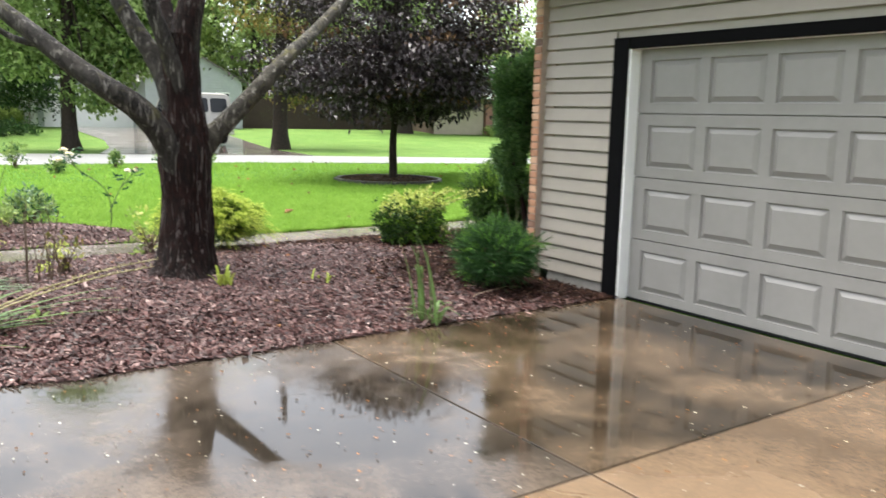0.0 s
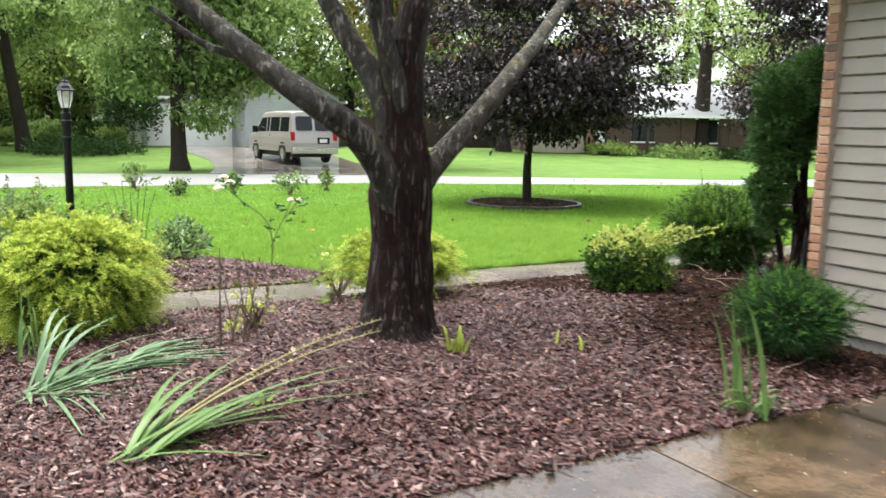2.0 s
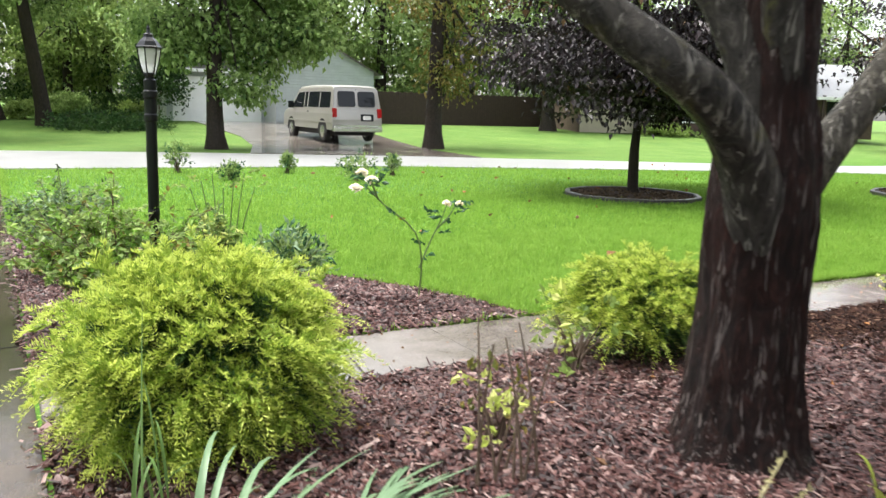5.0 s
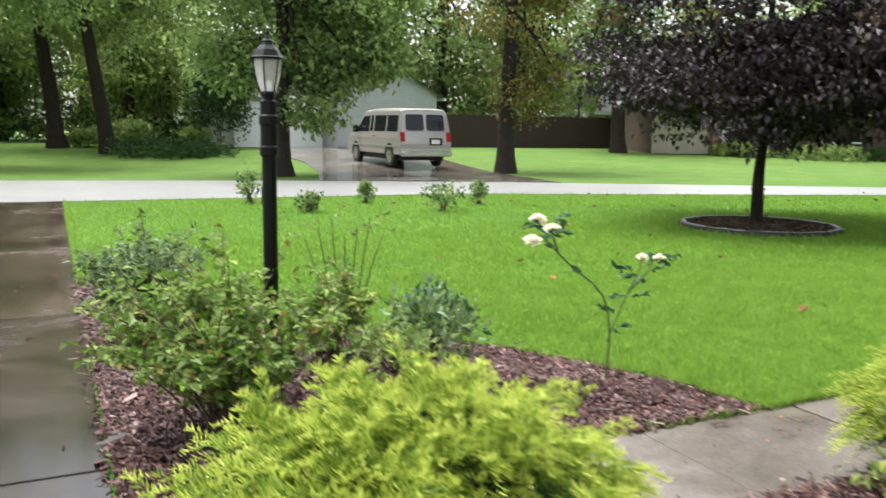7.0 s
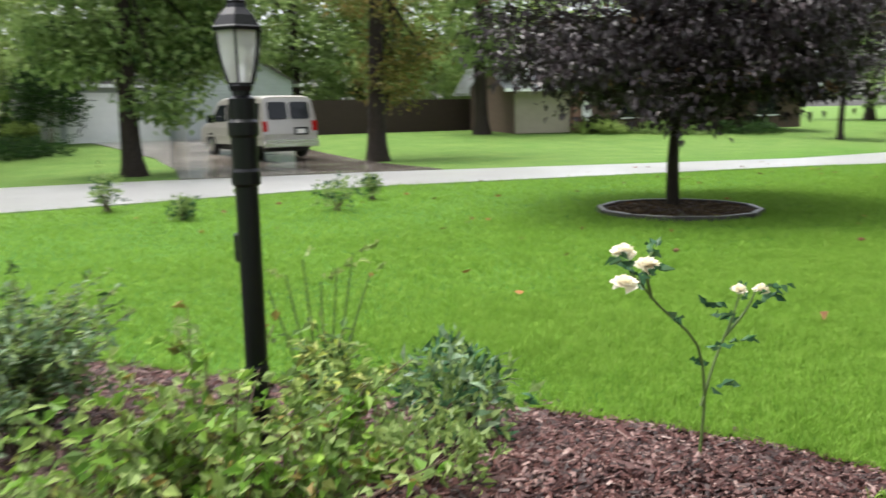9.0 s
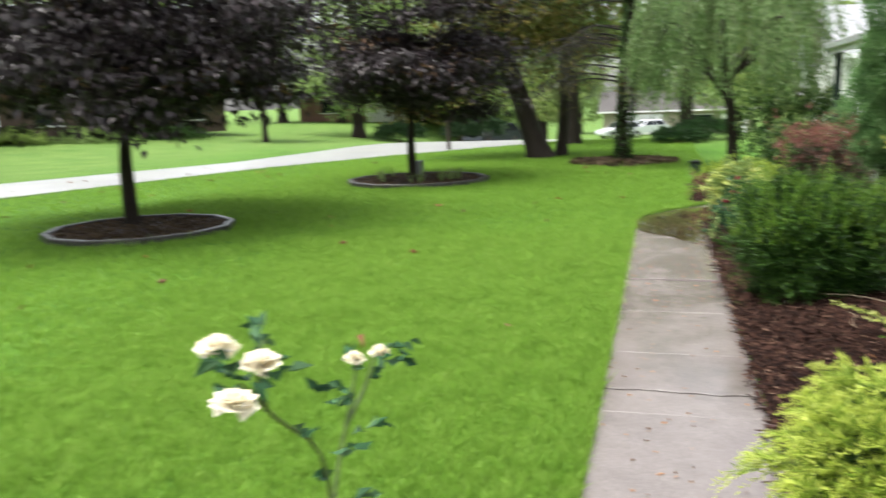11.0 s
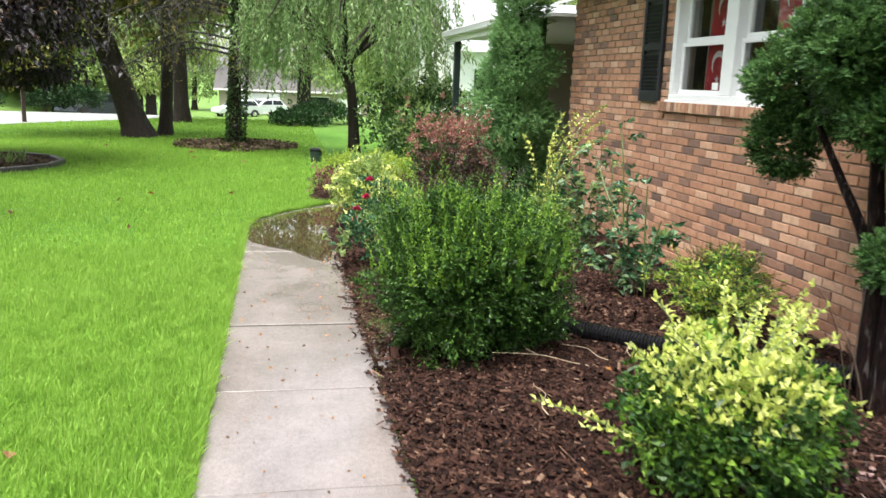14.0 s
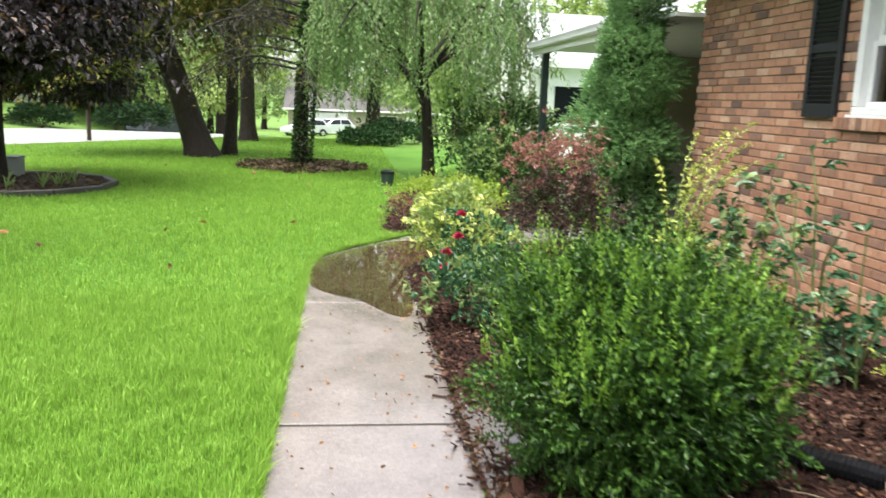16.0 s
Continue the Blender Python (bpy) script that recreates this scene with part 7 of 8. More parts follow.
def car_body(name, label, category, at, rz, profile, width, mat, tuck, panels, wheels, wheel_r, group=""):
    """A body lofted across from a side outline (y along the car, z up), tucked in above the belt line."""
    t = thing(name, label, category, at, rz, group)
    bm = bmesh.new()
    roof, tail, nose = profile
    base = wheel_r + 0.08
    levels = (base, 0.6, 0.85, 1.05, 1.28, 1.6, 1.86, 2.6)
    ys = sorted({round(y, 3) for y, z in roof} | {round(float(y), 3) for y in np.linspace(roof[0][0], roof[-1][0], 15)})
    rows = []
    for k, y in enumerate(ys):
        T = float(np.interp(y, [q[0] for q in roof], [q[1] for q in roof]))
        half = []
        for z in levels:
            z = min(z, T - 0.11)
            half.append((half_width(width, tuck, z), z))
        w = half_width(width, tuck, T - 0.11)
        half += [(w * 0.975, T - 0.06), (w * 0.92, T - 0.03), (w * 0.7, T - 0.008), (0.0, T)]
        ring_ = half + [(-x, z) for x, z in reversed(half[:-1])]
        row = []
        for x, z in ring_:
            yy = y
            if k == 0:
                yy = float(np.interp(z, [q[0] for q in tail], [q[1] for q in tail]))
            if k == len(ys) - 1:
                yy = float(np.interp(z, [q[0] for q in nose], [q[1] for q in nose]))
            row.append(bm.verts.new((x, yy, z)))
        rows.append(row)
    for a, b in zip(rows, rows[1:]):
        for i in range(len(a)):
            j = (i + 1) % len(a)
            bm.faces.new((a[i], a[j], b[j], b[i]))
    bm.faces.new(rows[0])
    bm.faces.new(list(reversed(rows[-1])))
    bmesh.ops.recalc_face_normals(bm, faces=bm.faces)
    body = part("body", bm, mat, t)
    for nm, m, shape in panels:
        part(nm, shape, M[m], body)
    for x, y in wheels:
        s = 1 if x > 0 else -1
        # Flat black discs laid on the sides stand for the shaded wheel wells
        arch_line = [(y + (wheel_r + 0.09) * math.cos(a), wheel_r + (wheel_r + 0.09) * math.sin(a)) for a in np.linspace(-0.1, math.pi + 0.1, 15)]
        part("wheel_arch", side_panel(arch_line, s, width, tuck, 0.004), M["tyre"], body)
        V, F = lathe([(0.0, -0.11), (wheel_r * 0.9, -0.11), (wheel_r, -0.07), (wheel_r, 0.07), (wheel_r * 0.9, 0.11), (0.0, 0.11)], 24)
        w = part("wheel", fast_mesh("wheel", V, F, M["tyre"], False), None, t, "black tyre")
        w.matrix_local = pose(x, y, wheel_r, 0, 90, 0)
        V, F = lathe([(0.0, -0.118), (wheel_r * 0.3, -0.122), (wheel_r * 0.62, -0.114), (wheel_r * 0.6, 0.114), (wheel_r * 0.3, 0.122), (0.0, 0.118)], 16)
        part("rim", fast_mesh("rim", V, F, M["chrome"]), None, w)
    return t


VAN_TAIL = [(0.36, -2.78), (0.6, -2.84), (1.15, -2.82), (1.6, -2.74), (2.0, -2.62)]
VAN = ([(-2.62, 2.06), (-2.4, 2.12), (0.0, 2.14), (0.95, 2.1), (1.2, 2.03), (1.95, 1.38), (2.1, 1.3), (2.62, 1.18), (2.78, 1.08)], VAN_TAIL, [(0.36, 2.8), (0.6, 2.86), (1.1, 2.8)])
VW, VT = 2.0, 0.13
back_line = VAN_TAIL
vp = []
for s in (-1, 1):
    for line in ([(-2.5, 1.28), (-2.45, 1.86), (-1.42, 1.87), (-1.42, 1.28)], [(-1.3, 1.28), (-1.3, 1.87), (-0.12, 1.87), (-0.12, 1.28)], [(0.02, 1.28), (0.02, 1.87), (0.3, 1.87), (0.3, 1.28)], [(0.42, 1.26), (0.42, 1.86), (1.12, 1.84), (1.62, 1.42), (1.66, 1.26)]):
        vp.append(("side_window", "darkglass", side_panel(line, s, VW, VT)))
    for y in (-1.36, -0.05, 0.36, 1.7):
        vp.append(("door_seam", "tyre", side_panel([(y - 0.007, 0.5), (y - 0.007, 1.9 if y < 1 else 1.25), (y + 0.007, 1.9 if y < 1 else 1.25), (y + 0.007, 0.5)], s, VW, VT, 0.004)))
    vp.append(("rub_strip", "van", side_panel([(-2.7, 0.72), (-2.7, 0.78), (2.7, 0.78), (2.7, 0.72)], s, VW, VT, 0.018)))
    vp.append(("tail_light", "lens_red", end_panel(s * 0.905 - 0.085, s * 0.905 + 0.085, 0.93, 1.27, back_line, 0.02, 0.02)))
    vp.append(("rear_window", "darkglass", end_panel(s * 0.40 - 0.345, s * 0.40 + 0.345, 1.33, 1.90, back_line, 0.008, 0.06)))
    vp.append(("mirror", "darkglass", one_box(s * 1.13 - 0.11, s * 1.13 + 0.11, 1.42, 1.56, 1.22, 1.5, 0.02)))
    vp.append(("door_handle", "tyre", side_panel([(-0.25, 1.08), (-0.25, 1.13), (-0.12, 1.13), (-0.12, 1.08)], s, VW, VT, 0.02)))
vp += [("rear_bumper", "chrome", box(one_box(-0.98, 0.98, -3.0, -2.76, 0.4, 0.58, 0.03), -0.94, 0.94, -2.96, -2.8, 0.58, 0.66, 0.01)), ("plate_recess", "darkglass", end_panel(0.14, 0.66, 0.80, 1.06, back_line, 0.006, 0.02)), ("number_plate", "cloth", end_panel(0.23, 0.55, 0.85, 1.0, back_line, 0.014, 0.0)), ("door_seam", "tyre", end_panel(-0.008, 0.008, 0.62, 1.98, back_line, 0.004, 0.0)), ("under_body", "tyre", one_box(-0.8, 0.8, -2.6, 2.5, 0.26, 0.5)), ("windscreen", "darkglass", box(bmesh.new(), -0.82, 0.82, -0.47, 0.47, -0.01, 0.012, 0.0, Matrix.Translation((0, 1.575, 1.70)) @ Matrix.Rotation(radians(-41), 4, "X")))]
VX, VY = 12.2, 36.4
car_body("van", "champagne passenger van parked facing the garage", "van", (VX, VY, float(ground_z(VX, VY)) + 0.03), 0, VAN, VW, M["van"], VT, vp, [(-0.89, -1.78), (0.89, -1.78), (-0.89, 1.85), (0.89, 1.85)], 0.39)

CAR = ([(-2.05, 1.06), (-1.9, 1.14), (-1.5, 1.6), (-1.2, 1.66), (0.2, 1.64), (0.5, 1.55), (1.1, 1.08), (2.0, 0.92), (2.15, 0.85)], [(0.3, -2.2), (0.6, -2.25), (1.06, -2.05)], [(0.3, 2.2), (0.6, 2.24), (0.9, 2.15)])


def saloon(x, y, rz, mat, label):
    w = []
    for s in (-1, 1):
        w += [("side_window", "darkglass", side_panel([(-1.7, 1.1), (-1.4, 1.52), (-0.5, 1.55), (-0.5, 1.1)], s, 1.75, 0.2)), ("side_window", "darkglass", side_panel([(-0.4, 1.1), (-0.4, 1.55), (0.35, 1.5), (0.85, 1.1)], s, 1.75, 0.2))]
    w += [("windscreen", "darkglass", box(bmesh.new(), -0.66, 0.66, -0.33, 0.33, -0.01, 0.012, 0.0, Matrix.Translation((0, 0.8, 1.315)) @ Matrix.Rotation(radians(-38), 4, "X")))]
    car_body("parked_car", label, "car", (x, y, float(ground_z(x, y)) + 0.03), rz, CAR, 1.75, mat, 0.2, w, [(-0.78, -1.35), (0.78, -1.35), (-0.78, 1.35), (0.78, 1.35)], 0.33, "parked cars beyond the lawn")


saloon(82.8, 13.4, 33, M["car_white"], "silver-white estate car parked beyond the lawn")
saloon(87.5, 11.0, 33, M["car_white"], "pale car parked behind another car")
saloon(58.0, 21.0, 60, M["car_dark"], "dark car parked before a far house")


# ---- houses ----
def gable_house(name, label, at, rz, w, d, h, ridge, wall_mat, roof_mat, openings, ridge_along="x", over=0.5, sidings=None):
    t = thing(name, label, "house", at, rz)
    bm = bmesh.new()
    hw, hd = w / 2, d / 2
    if ridge_along == "x":
        prof = [(-hd, 0), (hd, 0), (hd, h), (0, ridge), (-hd, h)]
        pts = [[(-hw, y, z) for y, z in prof], [(hw, y, z) for y, z in prof]]
    else:
        prof = [(-hw, 0), (hw, 0), (hw, h), (0, ridge), (-hw, h)]
        pts = [[(x, -hd, z) for x, z in prof], [(x, hd, z) for x, z in prof]]
    a, b = [[bm.verts.new(p) for p in q] for q in pts]
    bm.faces.new(a)
    bm.faces.new(list(reversed(b)))
    for i in range(5):
        bm.faces.new((a[i], a[(i + 1) % 5], b[(i + 1) % 5], b[i]))
    bmesh.ops.recalc_face_normals(bm, faces=bm.faces)
    wall = part("wall", bm, M[wall_mat], t)
    half, run = (hd, hw) if ridge_along == "x" else (hw, hd)
    for s in (-1, 1):
        bm = bmesh.new()
        drop = (ridge - h) / half * over
        q = [(s * (half + over), h - drop), (0, ridge)]
        vs = []
        for e in (-1, 1):
            for p, z in q:
                x, y = (e * (run + over), p) if ridge_along == "x" else (p, e * (run + over))
                vs.append(bm.verts.new((x, y, z + 0.03)))
        bm.faces.new((vs[0], vs[1], vs[3], vs[2]))
        bmesh.ops.solidify(bm, geom=list(bm.faces), thickness=0.14)
        part("roof_slope", bm, M[roof_mat], t)
        y, z = q[0]
        if ridge_along == "x":
            part("gutter", one_box(-run - over, run + over, y - 0.05, y + 0.05, z - 0.09, z + 0.06), M["white"], t)
        else:
            part("gutter", one_box(y - 0.05, y + 0.05, -run - over, run + over, z - 0.09, z + 0.06), M["white"], t)
    for nm, m, (x0, x1, y0, y1, z0, z1) in openings:
        o = part(nm, one_box(x0, x1, y0, y1, z0, z1, 0.01), M[m], t)
        if nm == "window":
            horizontal = (x1 - x0) > (y1 - y0)
            xm, ym = (x0 + x1) / 2, (y0 + y1) / 2
            part("window_frame", one_box(x0 - 0.06, x1 + 0.06, y0 + 0.015, y1 - 0.015, z1 - 0.01, z1 + 0.07) if horizontal else one_box(x0 + 0.015, x1 - 0.015, y0 - 0.06, y1 + 0.06, z1 - 0.01, z1 + 0.07), M["white"], o)
            part("window_sill", one_box(x0 - 0.08, x1 + 0.08, y0 - 0.01, y1 + 0.01, z0 - 0.07, z0 + 0.01) if horizontal else one_box(x0 - 0.01, x1 + 0.01, y0 - 0.08, y1 + 0.08, z0 - 0.07, z0 + 0.01), M["white"], o)
    if sidings:
        z = 0.1
        while z < ridge - 0.2:
            half_w = hw if z < h else hw * (ridge - z) / (ridge - h) - 0.05
            if half_w > 0.2:
                part("siding_board", box(bmesh.new(), -half_w, half_w, -0.03, 0.0, 0, 0.142, 0, Matrix.Translation((0, -hd - 0.004, z)) @ Matrix.Rotation(radians(-9), 4, "X")), M[sidings], wall)
            z += 0.145
    return t


gz_ = lambda x, y: float(ground_z(x, y)) - 0.02
gable_house("garage_across", "grey-sided gable garage behind the van", (15.6, 49.3, gz_(15.6, 46)), 0, 5.4, 7, 2.75, 4.1, "grey_siding", "roof", [("window", "darkglass", (1.2, 1.9, -3.55, -3.5, 1.2, 2.0))], "y", 0.35, "grey_siding")
gable_house("house_across", "house with wide white garage door beyond trees", (10.4, 52.2, gz_(10.4, 47)), 0, 5.0, 9, 2.7, 4.2, "grey_siding", "roof", [("garage_door", "white", (-2.2, 2.3, -4.56, -4.48, 0.0, 2.25))], "x", 0.4)
HR = (36.6, 40.15)
gable_house("ranch_house", "low brown brick ranch house with pale wet roof", (*HR, gz_(*HR)), -22, 16.6, 8, 2.5, 4.2, "brown_brick", "roof_pale", [("window", "darkglass", (x, x + 1.3, -4.06, -3.98, 0.7, 2.0)) for x in (-2.6, 1.2, 5.5)] + [("door", "brown_brick", (3.2, 4.1, -4.06, -3.98, 0.0, 2.05)), ("end_panel", "beige_wall", (-8.32, -5.4, -4.1, -3.96, 0.0, 2.45)), ("door", "white", (-4.7, -4.2, -4.06, -3.98, 0.2, 2.05)), ("pillar", "pink_brick", (-5.3, -4.9, -4.3, -3.98, 0, 2.4))] + [("porch_post", "fence", (x, x + 0.14, -4.75, -4.61, 0, 2.3)) for x in (-2.0, 0.0, 2.3, 4.8)], "x", 0.8)
gable_house("neighbour_house", "white-sided neighbouring house with dark shutter", (31.6, -0.6, gz_(28, 0)), 0, 9, 9.6, 2.75, 4.4, "white", "roof_pale", [("window", "darkglass", (-4.56, -4.48, 3.2, 4.4, 1.0, 2.0)), ("shutter", "shutter", (-4.57, -4.5, 2.6, 3.05, 0.95, 2.05))], "y", 0.45)
gable_house("far_house", "far red-brick house behind clipped shrubs", (72, 33, gz_(72, 33)), 20, 9, 16, 2.6, 4.4, "pink_brick", "roof", [("garage_door", "white", (-4.56, -4.48, -2.5, 2.4, 0, 2.2)), ("window", "darkglass", (-4.55, -4.48, 4.5, 6.2, 0.9, 2.0))], "y", 0.5)
gable_house("far_house", "far white and tan house beyond parked cars", (94, 8.0, gz_(90, 8)), 0, 9, 15, 2.7, 4.6, "beige_wall", "roof", [("garage_door", "white", (-4.56, -4.48, 1.5, 6.2, 0, 2.2)), ("window", "darkglass", (-4.55, -4.48, -3.5, -1.5, 0.9, 2.0)), ("garage_door", "white", (-4.56, -4.48, -6.8, -4.4, 0, 2.1))], "y", 0.5)

# wooden fence across the road
fence = thing("fence", "tall dark brown vertical-board wooden fence", "fence", (18.6, 48.2, gz_(20, 48)), -4)
for k in range(88):
    part("fence_board", one_box(k * 0.152, k * 0.152 + 0.142, -0.012, 0.012, 0.0, 1.86 + 0.03 * math.sin(k * 2.3), 0.0), M["fence"], fence)
for z in (0.4, 1.5):
    part("rail", one_box(0, 13.3, 0.014, 0.06, z, z + 0.09), M["fence"], fence)

# small things on the lawn
can = thing("lawn_can", "small dark green lidded can on the lawn", "can", (18.55, 8.8, -0.015))
V, F = lathe([(0, 0), (0.105, 0), (0.115, 0.2), (0.115, 0.21), (0.0, 0.21)], 16)
part("can_body", fast_mesh("can_body", V, F, M["post_green"]), None, can)
V, F = lathe([(0, 0.21), (0.122, 0.21), (0.122, 0.25), (0.06, 0.275), (0, 0.275)], 16)
part("can_lid", fast_mesh("can_lid", V, F, M["pipe"]), None, can)
ub = thing("utility_box", "small grey-green utility pedestal in the tree ring", "utility box", (18.2, 14.75, 0.02))
part("cabinet", one_box(-0.15, 0.15, -0.12, 0.12, 0, 0.3, 0.012), M["utility"], ub)
part("cap", one_box(-0.165, 0.165, -0.135, 0.135, 0.3, 0.33, 0.008), M["utility"], ub)


def mailbox(x, y, rz, label):
    mb = thing("mailbox", label, "mailbox", (x, y, -0.015), rz)
    part("mailbox_post", one_box(-0.05, 0.05, -0.05, 0.05, 0, 1.0, 0.008), M["fence"], mb)
    V, F = lathe([(0, -0.24), (0.09, -0.24), (0.09, 0.24), (0, 0.24)], 14)
    o = part("mailbox_body", fast_mesh("mailbox_body", V, F, M["fence"], False), None, mb)
    o.matrix_local = pose(0, 0, 1.08, 0, 90, 0)
    part("shelf", one_box(-0.3, 0.3, -0.12, 0.12, 0.96, 1.0), M["fence"], mb)


mailbox(28.3, 16.6, 30, "brown wooden mailbox on a post by the road")


# ---- grass ----
def lawn_zone(px, py):
    ok = np.ones(len(px), bool)
    for o in (BED_MAIN, BED_LAMP, BED_DOOR, WALK_END):
        ok &= ~inside(px, py, o)
    ok &= ~((py > WALK_S - 0.02) & (py < WALK_N - 0.015) & (px < 10.6))
    ok &= px > 0.21
    ok &= ~((px < 12.4) & (py < WALK_S))
    ok &= py < np.interp(px, [p[0] for p in ROAD_NEAR], [p[1] for p in ROAD_NEAR]) - 0.05
    ok &= np.hypot(px - 10.5, py - 16.5) > 1.27
    ok &= np.hypot(px - 17.2, py - 14.42) > 1.5
    return ok


def grass(name, n, x0, x1, y0, y1, h, w, seed, near=None):
    r = np.random.default_rng(seed)
    px, py = r.uniform(x0, x1, n), r.uniform(y0, y1, n)
    ok = lawn_zone(px, py)
    if near:
        ok &= r.random(n) < step(0.0, near, np.minimum.reduce([px - x0 + (near if x0 < 1 else 0), x1 - px, py - y0 + near, y1 - py]))
    px, py = px[ok], py[ok]
    n = len(px)
    f = np.array([noise.noise((x * 1.1, y * 1.1, 3.0)) + 0.8 * noise.noise((x * 6.0, y * 6.0, 9.0)) for x, y in zip(px, py)])
    H = h * r.lognormal(0, 0.35, n) * (1 + 0.5 * f)
    az = r.uniform(0, 2 * np.pi, n)
    lean = r.uniform(0.1, 0.75, n)
    d = np.column_stack([np.cos(az), np.sin(az), np.zeros(n)])
    s = np.column_stack([-np.sin(az), np.cos(az), np.zeros(n)])
    b = np.column_stack([px, py, ground_z(px, py)])
    W = w * r.uniform(0.7, 1.3, n)
    up = np.array([0, 0, 1.0])
    m = b + d * (H * lean * 0.35)[:, None] + up * (H * 0.6)[:, None]
    t = b + d * (H * lean)[:, None] + up * (H * (1 - 0.25 * lean))[:, None]
    V = np.stack([b + s * W[:, None] / 2, b - s * W[:, None] / 2, m - s * W[:, None] * 0.4, m + s * W[:, None] * 0.4, t], 1).reshape(-1, 3)
    o = np.arange(n)[:, None] * 5
    F = np.concatenate([o + np.array((0, 1, 2)), o + np.array((0, 2, 3)), o + np.array((3, 2, 4))])
    tagged(new("grass", fast_mesh(name, V, F, M["grass"])), "bright green wet lawn grass blades", "grass", kind="stuff")


grass("grass_near", 380000, 2.4, 11.0, 9.78, 14.0, 0.05, 0.0048, 401, 1.6)
grass("grass_mid", 330000, 0.2, 24.0, 9.0, 19.0, 0.046, 0.0075, 402, 3.0)
grass("grass_far", 200000, 0.2, 34.0, 8.5, 25.0, 0.046, 0.014, 403)

def grass_fringe(line, n, h, seed):
    """Longer blades leaning over a paved or mulched edge."""
    r = np.random.default_rng(seed)
    P = np.array(line, float)
    seg = np.hypot(*np.diff(P, axis=0).T)
    cum = np.concatenate([[0], np.cumsum(seg)])
    t = r.uniform(0, cum[-1], n)
    px, py = np.interp(t, cum, P[:, 0]), np.interp(t, cum, P[:, 1])
    i = np.clip(np.searchsorted(cum, t) - 1, 0, len(seg) - 1)
    d = np.diff(P, axis=0)[i] / seg[i][:, None]
    out = np.column_stack([-d[:, 1], d[:, 0]])
    off = np.abs(r.normal(0, 0.03, n)) + 0.002
    b = np.column_stack([px + out[:, 0] * off, py + out[:, 1] * off, np.full(n, -0.01)])
    az = r.normal(0, 0.9, n)
    lean = np.column_stack([-out[:, 0] * np.cos(az) + d[:, 0] * np.sin(az), -out[:, 1] * np.cos(az) + d[:, 1] * np.sin(az), np.zeros(n)]) * r.uniform(0.1, 0.8, n)[:, None]
    L = h * r.lognormal(0, 0.35, n) * (0.7 + 0.5 * np.sin(t * 5.0) ** 2)
    V, F = leaves(b, lean + np.array([0, 0, 1.0]), L, 0.006, r, 0.1, 0.35)
    tagged(new("grass", fast_mesh("grass_fringe", V, F, M["grass"])), "longer grass blades fringing a paved edge", "grass", kind="stuff")


grass_fringe([(3.55, 9.80), (10.35, 9.80), (11.6, 9.80), (12.1, 9.68), (12.55, 9.42), (13.4, 8.77)], 15000, 0.055, 411)
grass_fringe([(0.95, 14.35), (1.62, 13.22), (2.32, 12.12), (2.87, 11.42), (3.22, 10.82), (3.44, 10.3), (3.54, 9.82)][::-1], 7000, 0.05, 412)
grass_fringe([(0.205, 15.0), (0.205, 24.0)][::-1], 6000, 0.05, 413)

# dead leaves lying on the mulch
dr = np.random.default_rng(507)
dx, dy = dr.uniform(0.6, 9.0, 150), dr.uniform(5.3, 8.8, 150)
keep = inside(dx, dy, BED_MAIN)
dx, dy = dx[keep], dy[keep]
da = dr.uniform(0, 6.3, len(dx))
V, F = leaves(np.column_stack([dx, dy, bed_height(dx, dy, BED_MAIN) + 0.016]), np.column_stack([np.cos(da), np.sin(da), dr.uniform(0, 0.25, len(dx))]), dr.uniform(0.03, 0.075, len(dx)), 0.03, dr, 0.2, 0.1)
tagged(new("fallen_leaves", fast_mesh("mulch_leaves", V, F, M["dead_leaf"])), "curled dead leaves lying on the mulch", "fallen leaves", kind="stuff")

# ---- fallen leaves, on grass and paving ----
lr = np.random.default_rng(501)


def scatter(name, label, n, x0, x1, y0, y1, z, size, seed, only=None):
    r = np.random.default_rng(seed)
    px, py = r.uniform(x0, x1, n), r.uniform(y0, y1, n)
    pos = np.column_stack([px, py, ground_z(px, py) * 0 + z + r.uniform(0, 0.004, n)])
    a = r.uniform(0, 6.3, n)
    V, F = leaves(pos, np.column_stack([np.cos(a), np.sin(a), r.uniform(0.0, 0.15, n)]), size * r.uniform(0.5, 1.3, n), size * 0.6, r, 0.12, 0.05)
    tagged(new(name, fast_mesh(name, V, F, M[only or "dead_leaf"])), label, "fallen leaves", kind="stuff")


scatter("fallen_leaves", "brown and orange leaves fallen on the lawn", 90, 3.5, 22, 10, 23, 0.05, 0.10, 502)
scatter("drive_debris", "wet leaf bits on the driveway", 900, 0.3, 5.7, 0.6, 4.93, 0.004, 0.017, 503)
scatter("drive_debris", "wet leaf bits on the driveway", 60, -3.0, 0.15, 6, 20, 0.004, 0.04, 504)
scatter("petal_flecks", "tiny pale petals washed over the driveway", 190, 0.5, 5.6, 1.6, 4.9, 0.004, 0.014, 506, "fleck")
scatter("walk_debris", "wet leaf bits and twigs on the walk", 260, 0.6, 10.3, WALK_S, WALK_N, 0.006, 0.024, 505)
tagged(new("fallen_leaf", fast_mesh("fallen_leaf", *leaves(np.array([(5.6, 11.35, 0.05)]), np.array([(0.8, 0.5, 0.1)]), np.array([0.2]), np.array([0.09]), lr), M["dead_leaf"])), "orange leaf fallen on the grass", "fallen leaf")


# ---- bricks of the front wall, course by course ----
BL, BH, BJ = 0.194, 0.057, 0.0105


def brick_mesh(name, w):
    bm = box(bmesh.new(), -w / 2, w / 2, -0.10, 0.0, 0, BH, 0.003)
    return from_bm(name, bm, M["brick"])


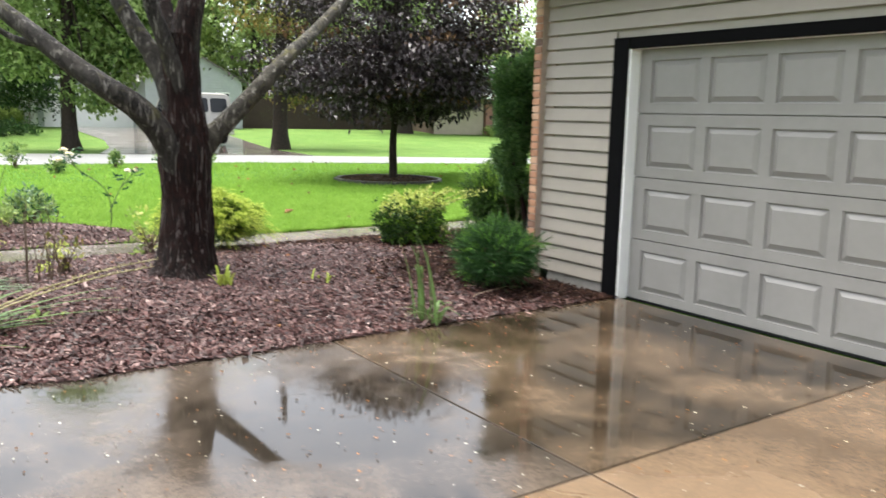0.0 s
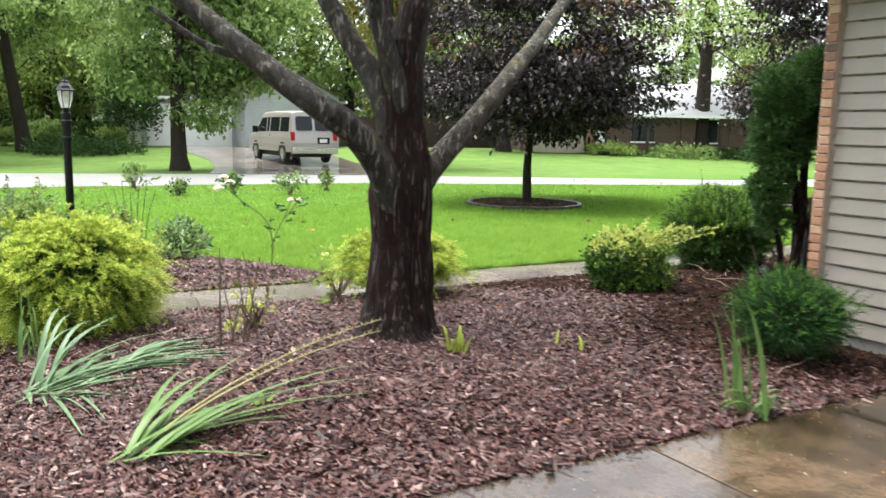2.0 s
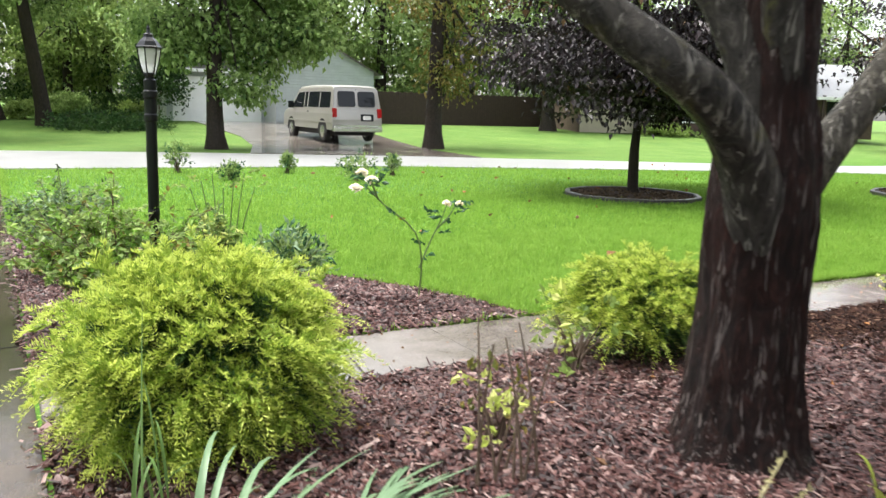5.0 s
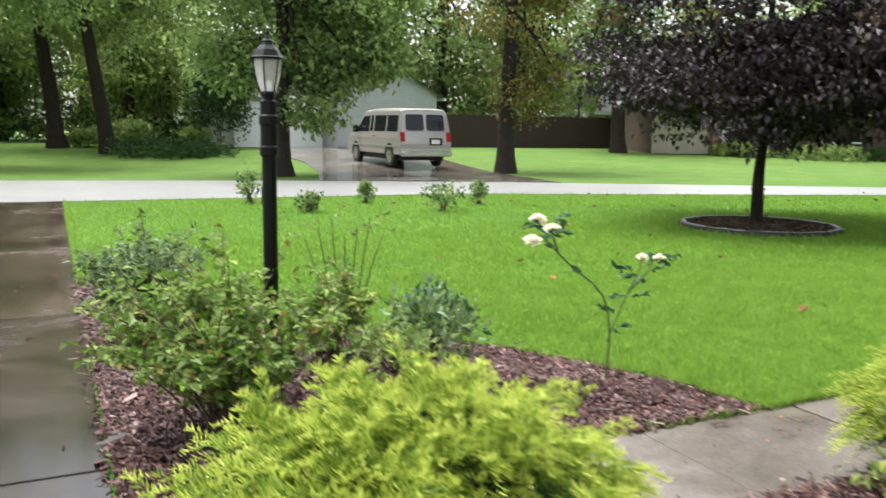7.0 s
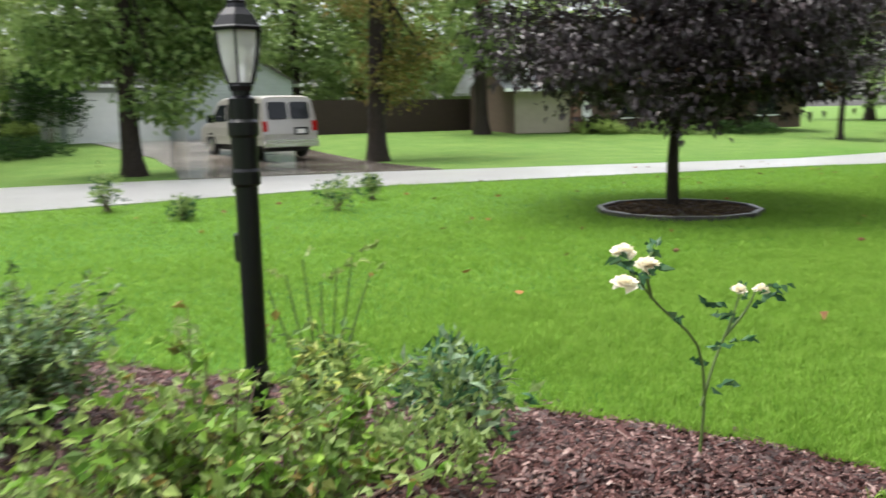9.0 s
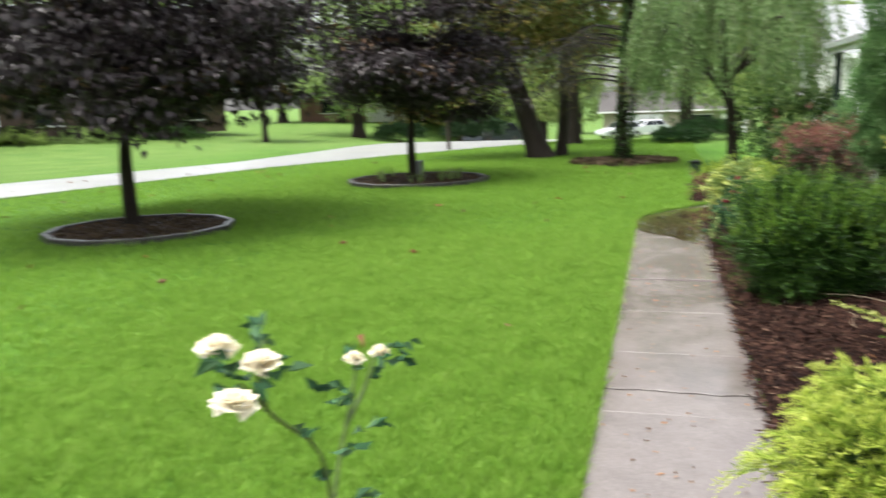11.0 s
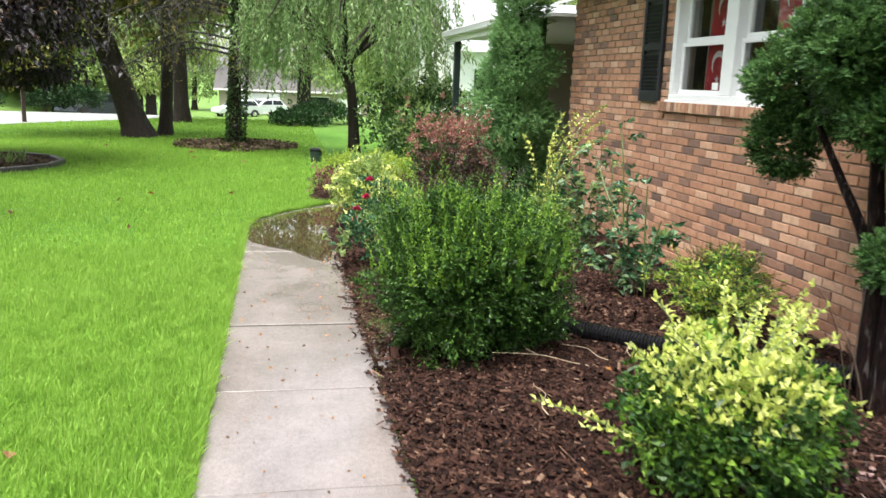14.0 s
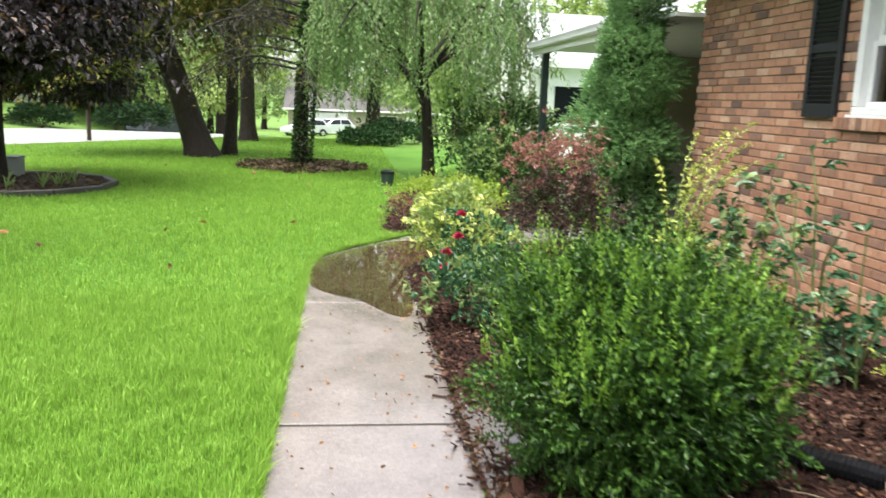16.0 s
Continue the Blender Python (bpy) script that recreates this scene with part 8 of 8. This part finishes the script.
full, half_b = brick_mesh("brick", BL), brick_mesh("half_brick", BL / 2 - BJ / 2)
soldier = from_bm("sill_brick", box(bmesh.new(), -0.0285, 0.0285, -0.09, 0.03, 0, 0.085, 0.003), M["brick"])
rest, count = [], 0
br = random.Random(3)
course, z = 0, 0.02
x_end = 12.46
while z + BH < 2.72:
    x = 5.765 + (0 if course % 2 == 0 else -(BL + BJ) / 2)
    while x < x_end:
        x0, x1 = max(x, 5.765), min(x + BL, x_end)
        if x1 - x0 > 0.05 and not (x1 > WIN[0] - 0.005 and x0 < WIN[1] + 0.005 and WIN[2] - 0.105 < z + BH and z < WIN[3]):
            proud = br.uniform(-0.002, 0.003)
            if 7.5 < x0 and x1 < 10.6 and 0.55 < z < 1.55 and x1 - x0 > BL - 0.01 and count < 300:
                ob = part("brick", full, None, front)
                ob.location = ((x0 + x1) / 2, WALL_Y + proud, z)
                count += 1
            else:
                rest.append((x0, x1, WALL_Y + proud, z))
        elif x1 - x0 > 0.05:
            for s0, s1 in ((x0, min(x1, WIN[0] - 0.005)), (max(x0, WIN[1] + 0.005), x1)):
                if s1 - s0 > 0.03 and not (s1 > WIN[0] and s0 < WIN[1]):
                    rest.append((s0, s1, WALL_Y, z))
        x += BL + BJ
    course += 1
    z += BH + BJ
V, F = [], []
for x0, x1, y, z in rest:
    o = len(V)
    e = 0.003
    V += [(x0, y - 0.1, z), (x1, y - 0.1, z), (x1, y - 0.1, z + BH), (x0, y - 0.1, z + BH), (x0, y - e, z), (x1, y - e, z), (x1, y - e, z + BH), (x0, y - e, z + BH), (x0 + e, y, z + e), (x1 - e, y, z + e), (x1 - e, y, z + BH - e), (x0 + e, y, z + BH - e)]
    F += [(o + 8, o + 11, o + 10, o + 9), (o + 4, o + 8, o + 9, o + 5), (o + 5, o + 9, o + 10, o + 6), (o + 6, o + 10, o + 11, o + 7), (o + 7, o + 11, o + 8, o + 4), (o, o + 4, o + 5, o + 1), (o + 1, o + 5, o + 6, o + 2), (o + 2, o + 6, o + 7, o + 3), (o + 3, o + 7, o + 4, o)]
b = part("brickwork", fast_mesh("brickwork", V, np.array(F)[:, ::-1], M["brick_joined"]), None, front)
b["kind"] = "stuff"
k = 0
x = WIN[0] - 0.12
while x < WIN[1] + 0.14:
    ob = part("sill_brick", soldier, None, front)
    ob.location = (x, WALL_Y + 0.012, WIN[2] - 0.105)
    x += 0.0665
# brick ends showing beside the siding at the garage corner
for i in range(40):
    ob = part("brick", half_b, None, front)
    ob.matrix_local = pose(5.76, WALL_Y - 0.05, 0.02 + i * (BH + BJ), 0, 0, 90)
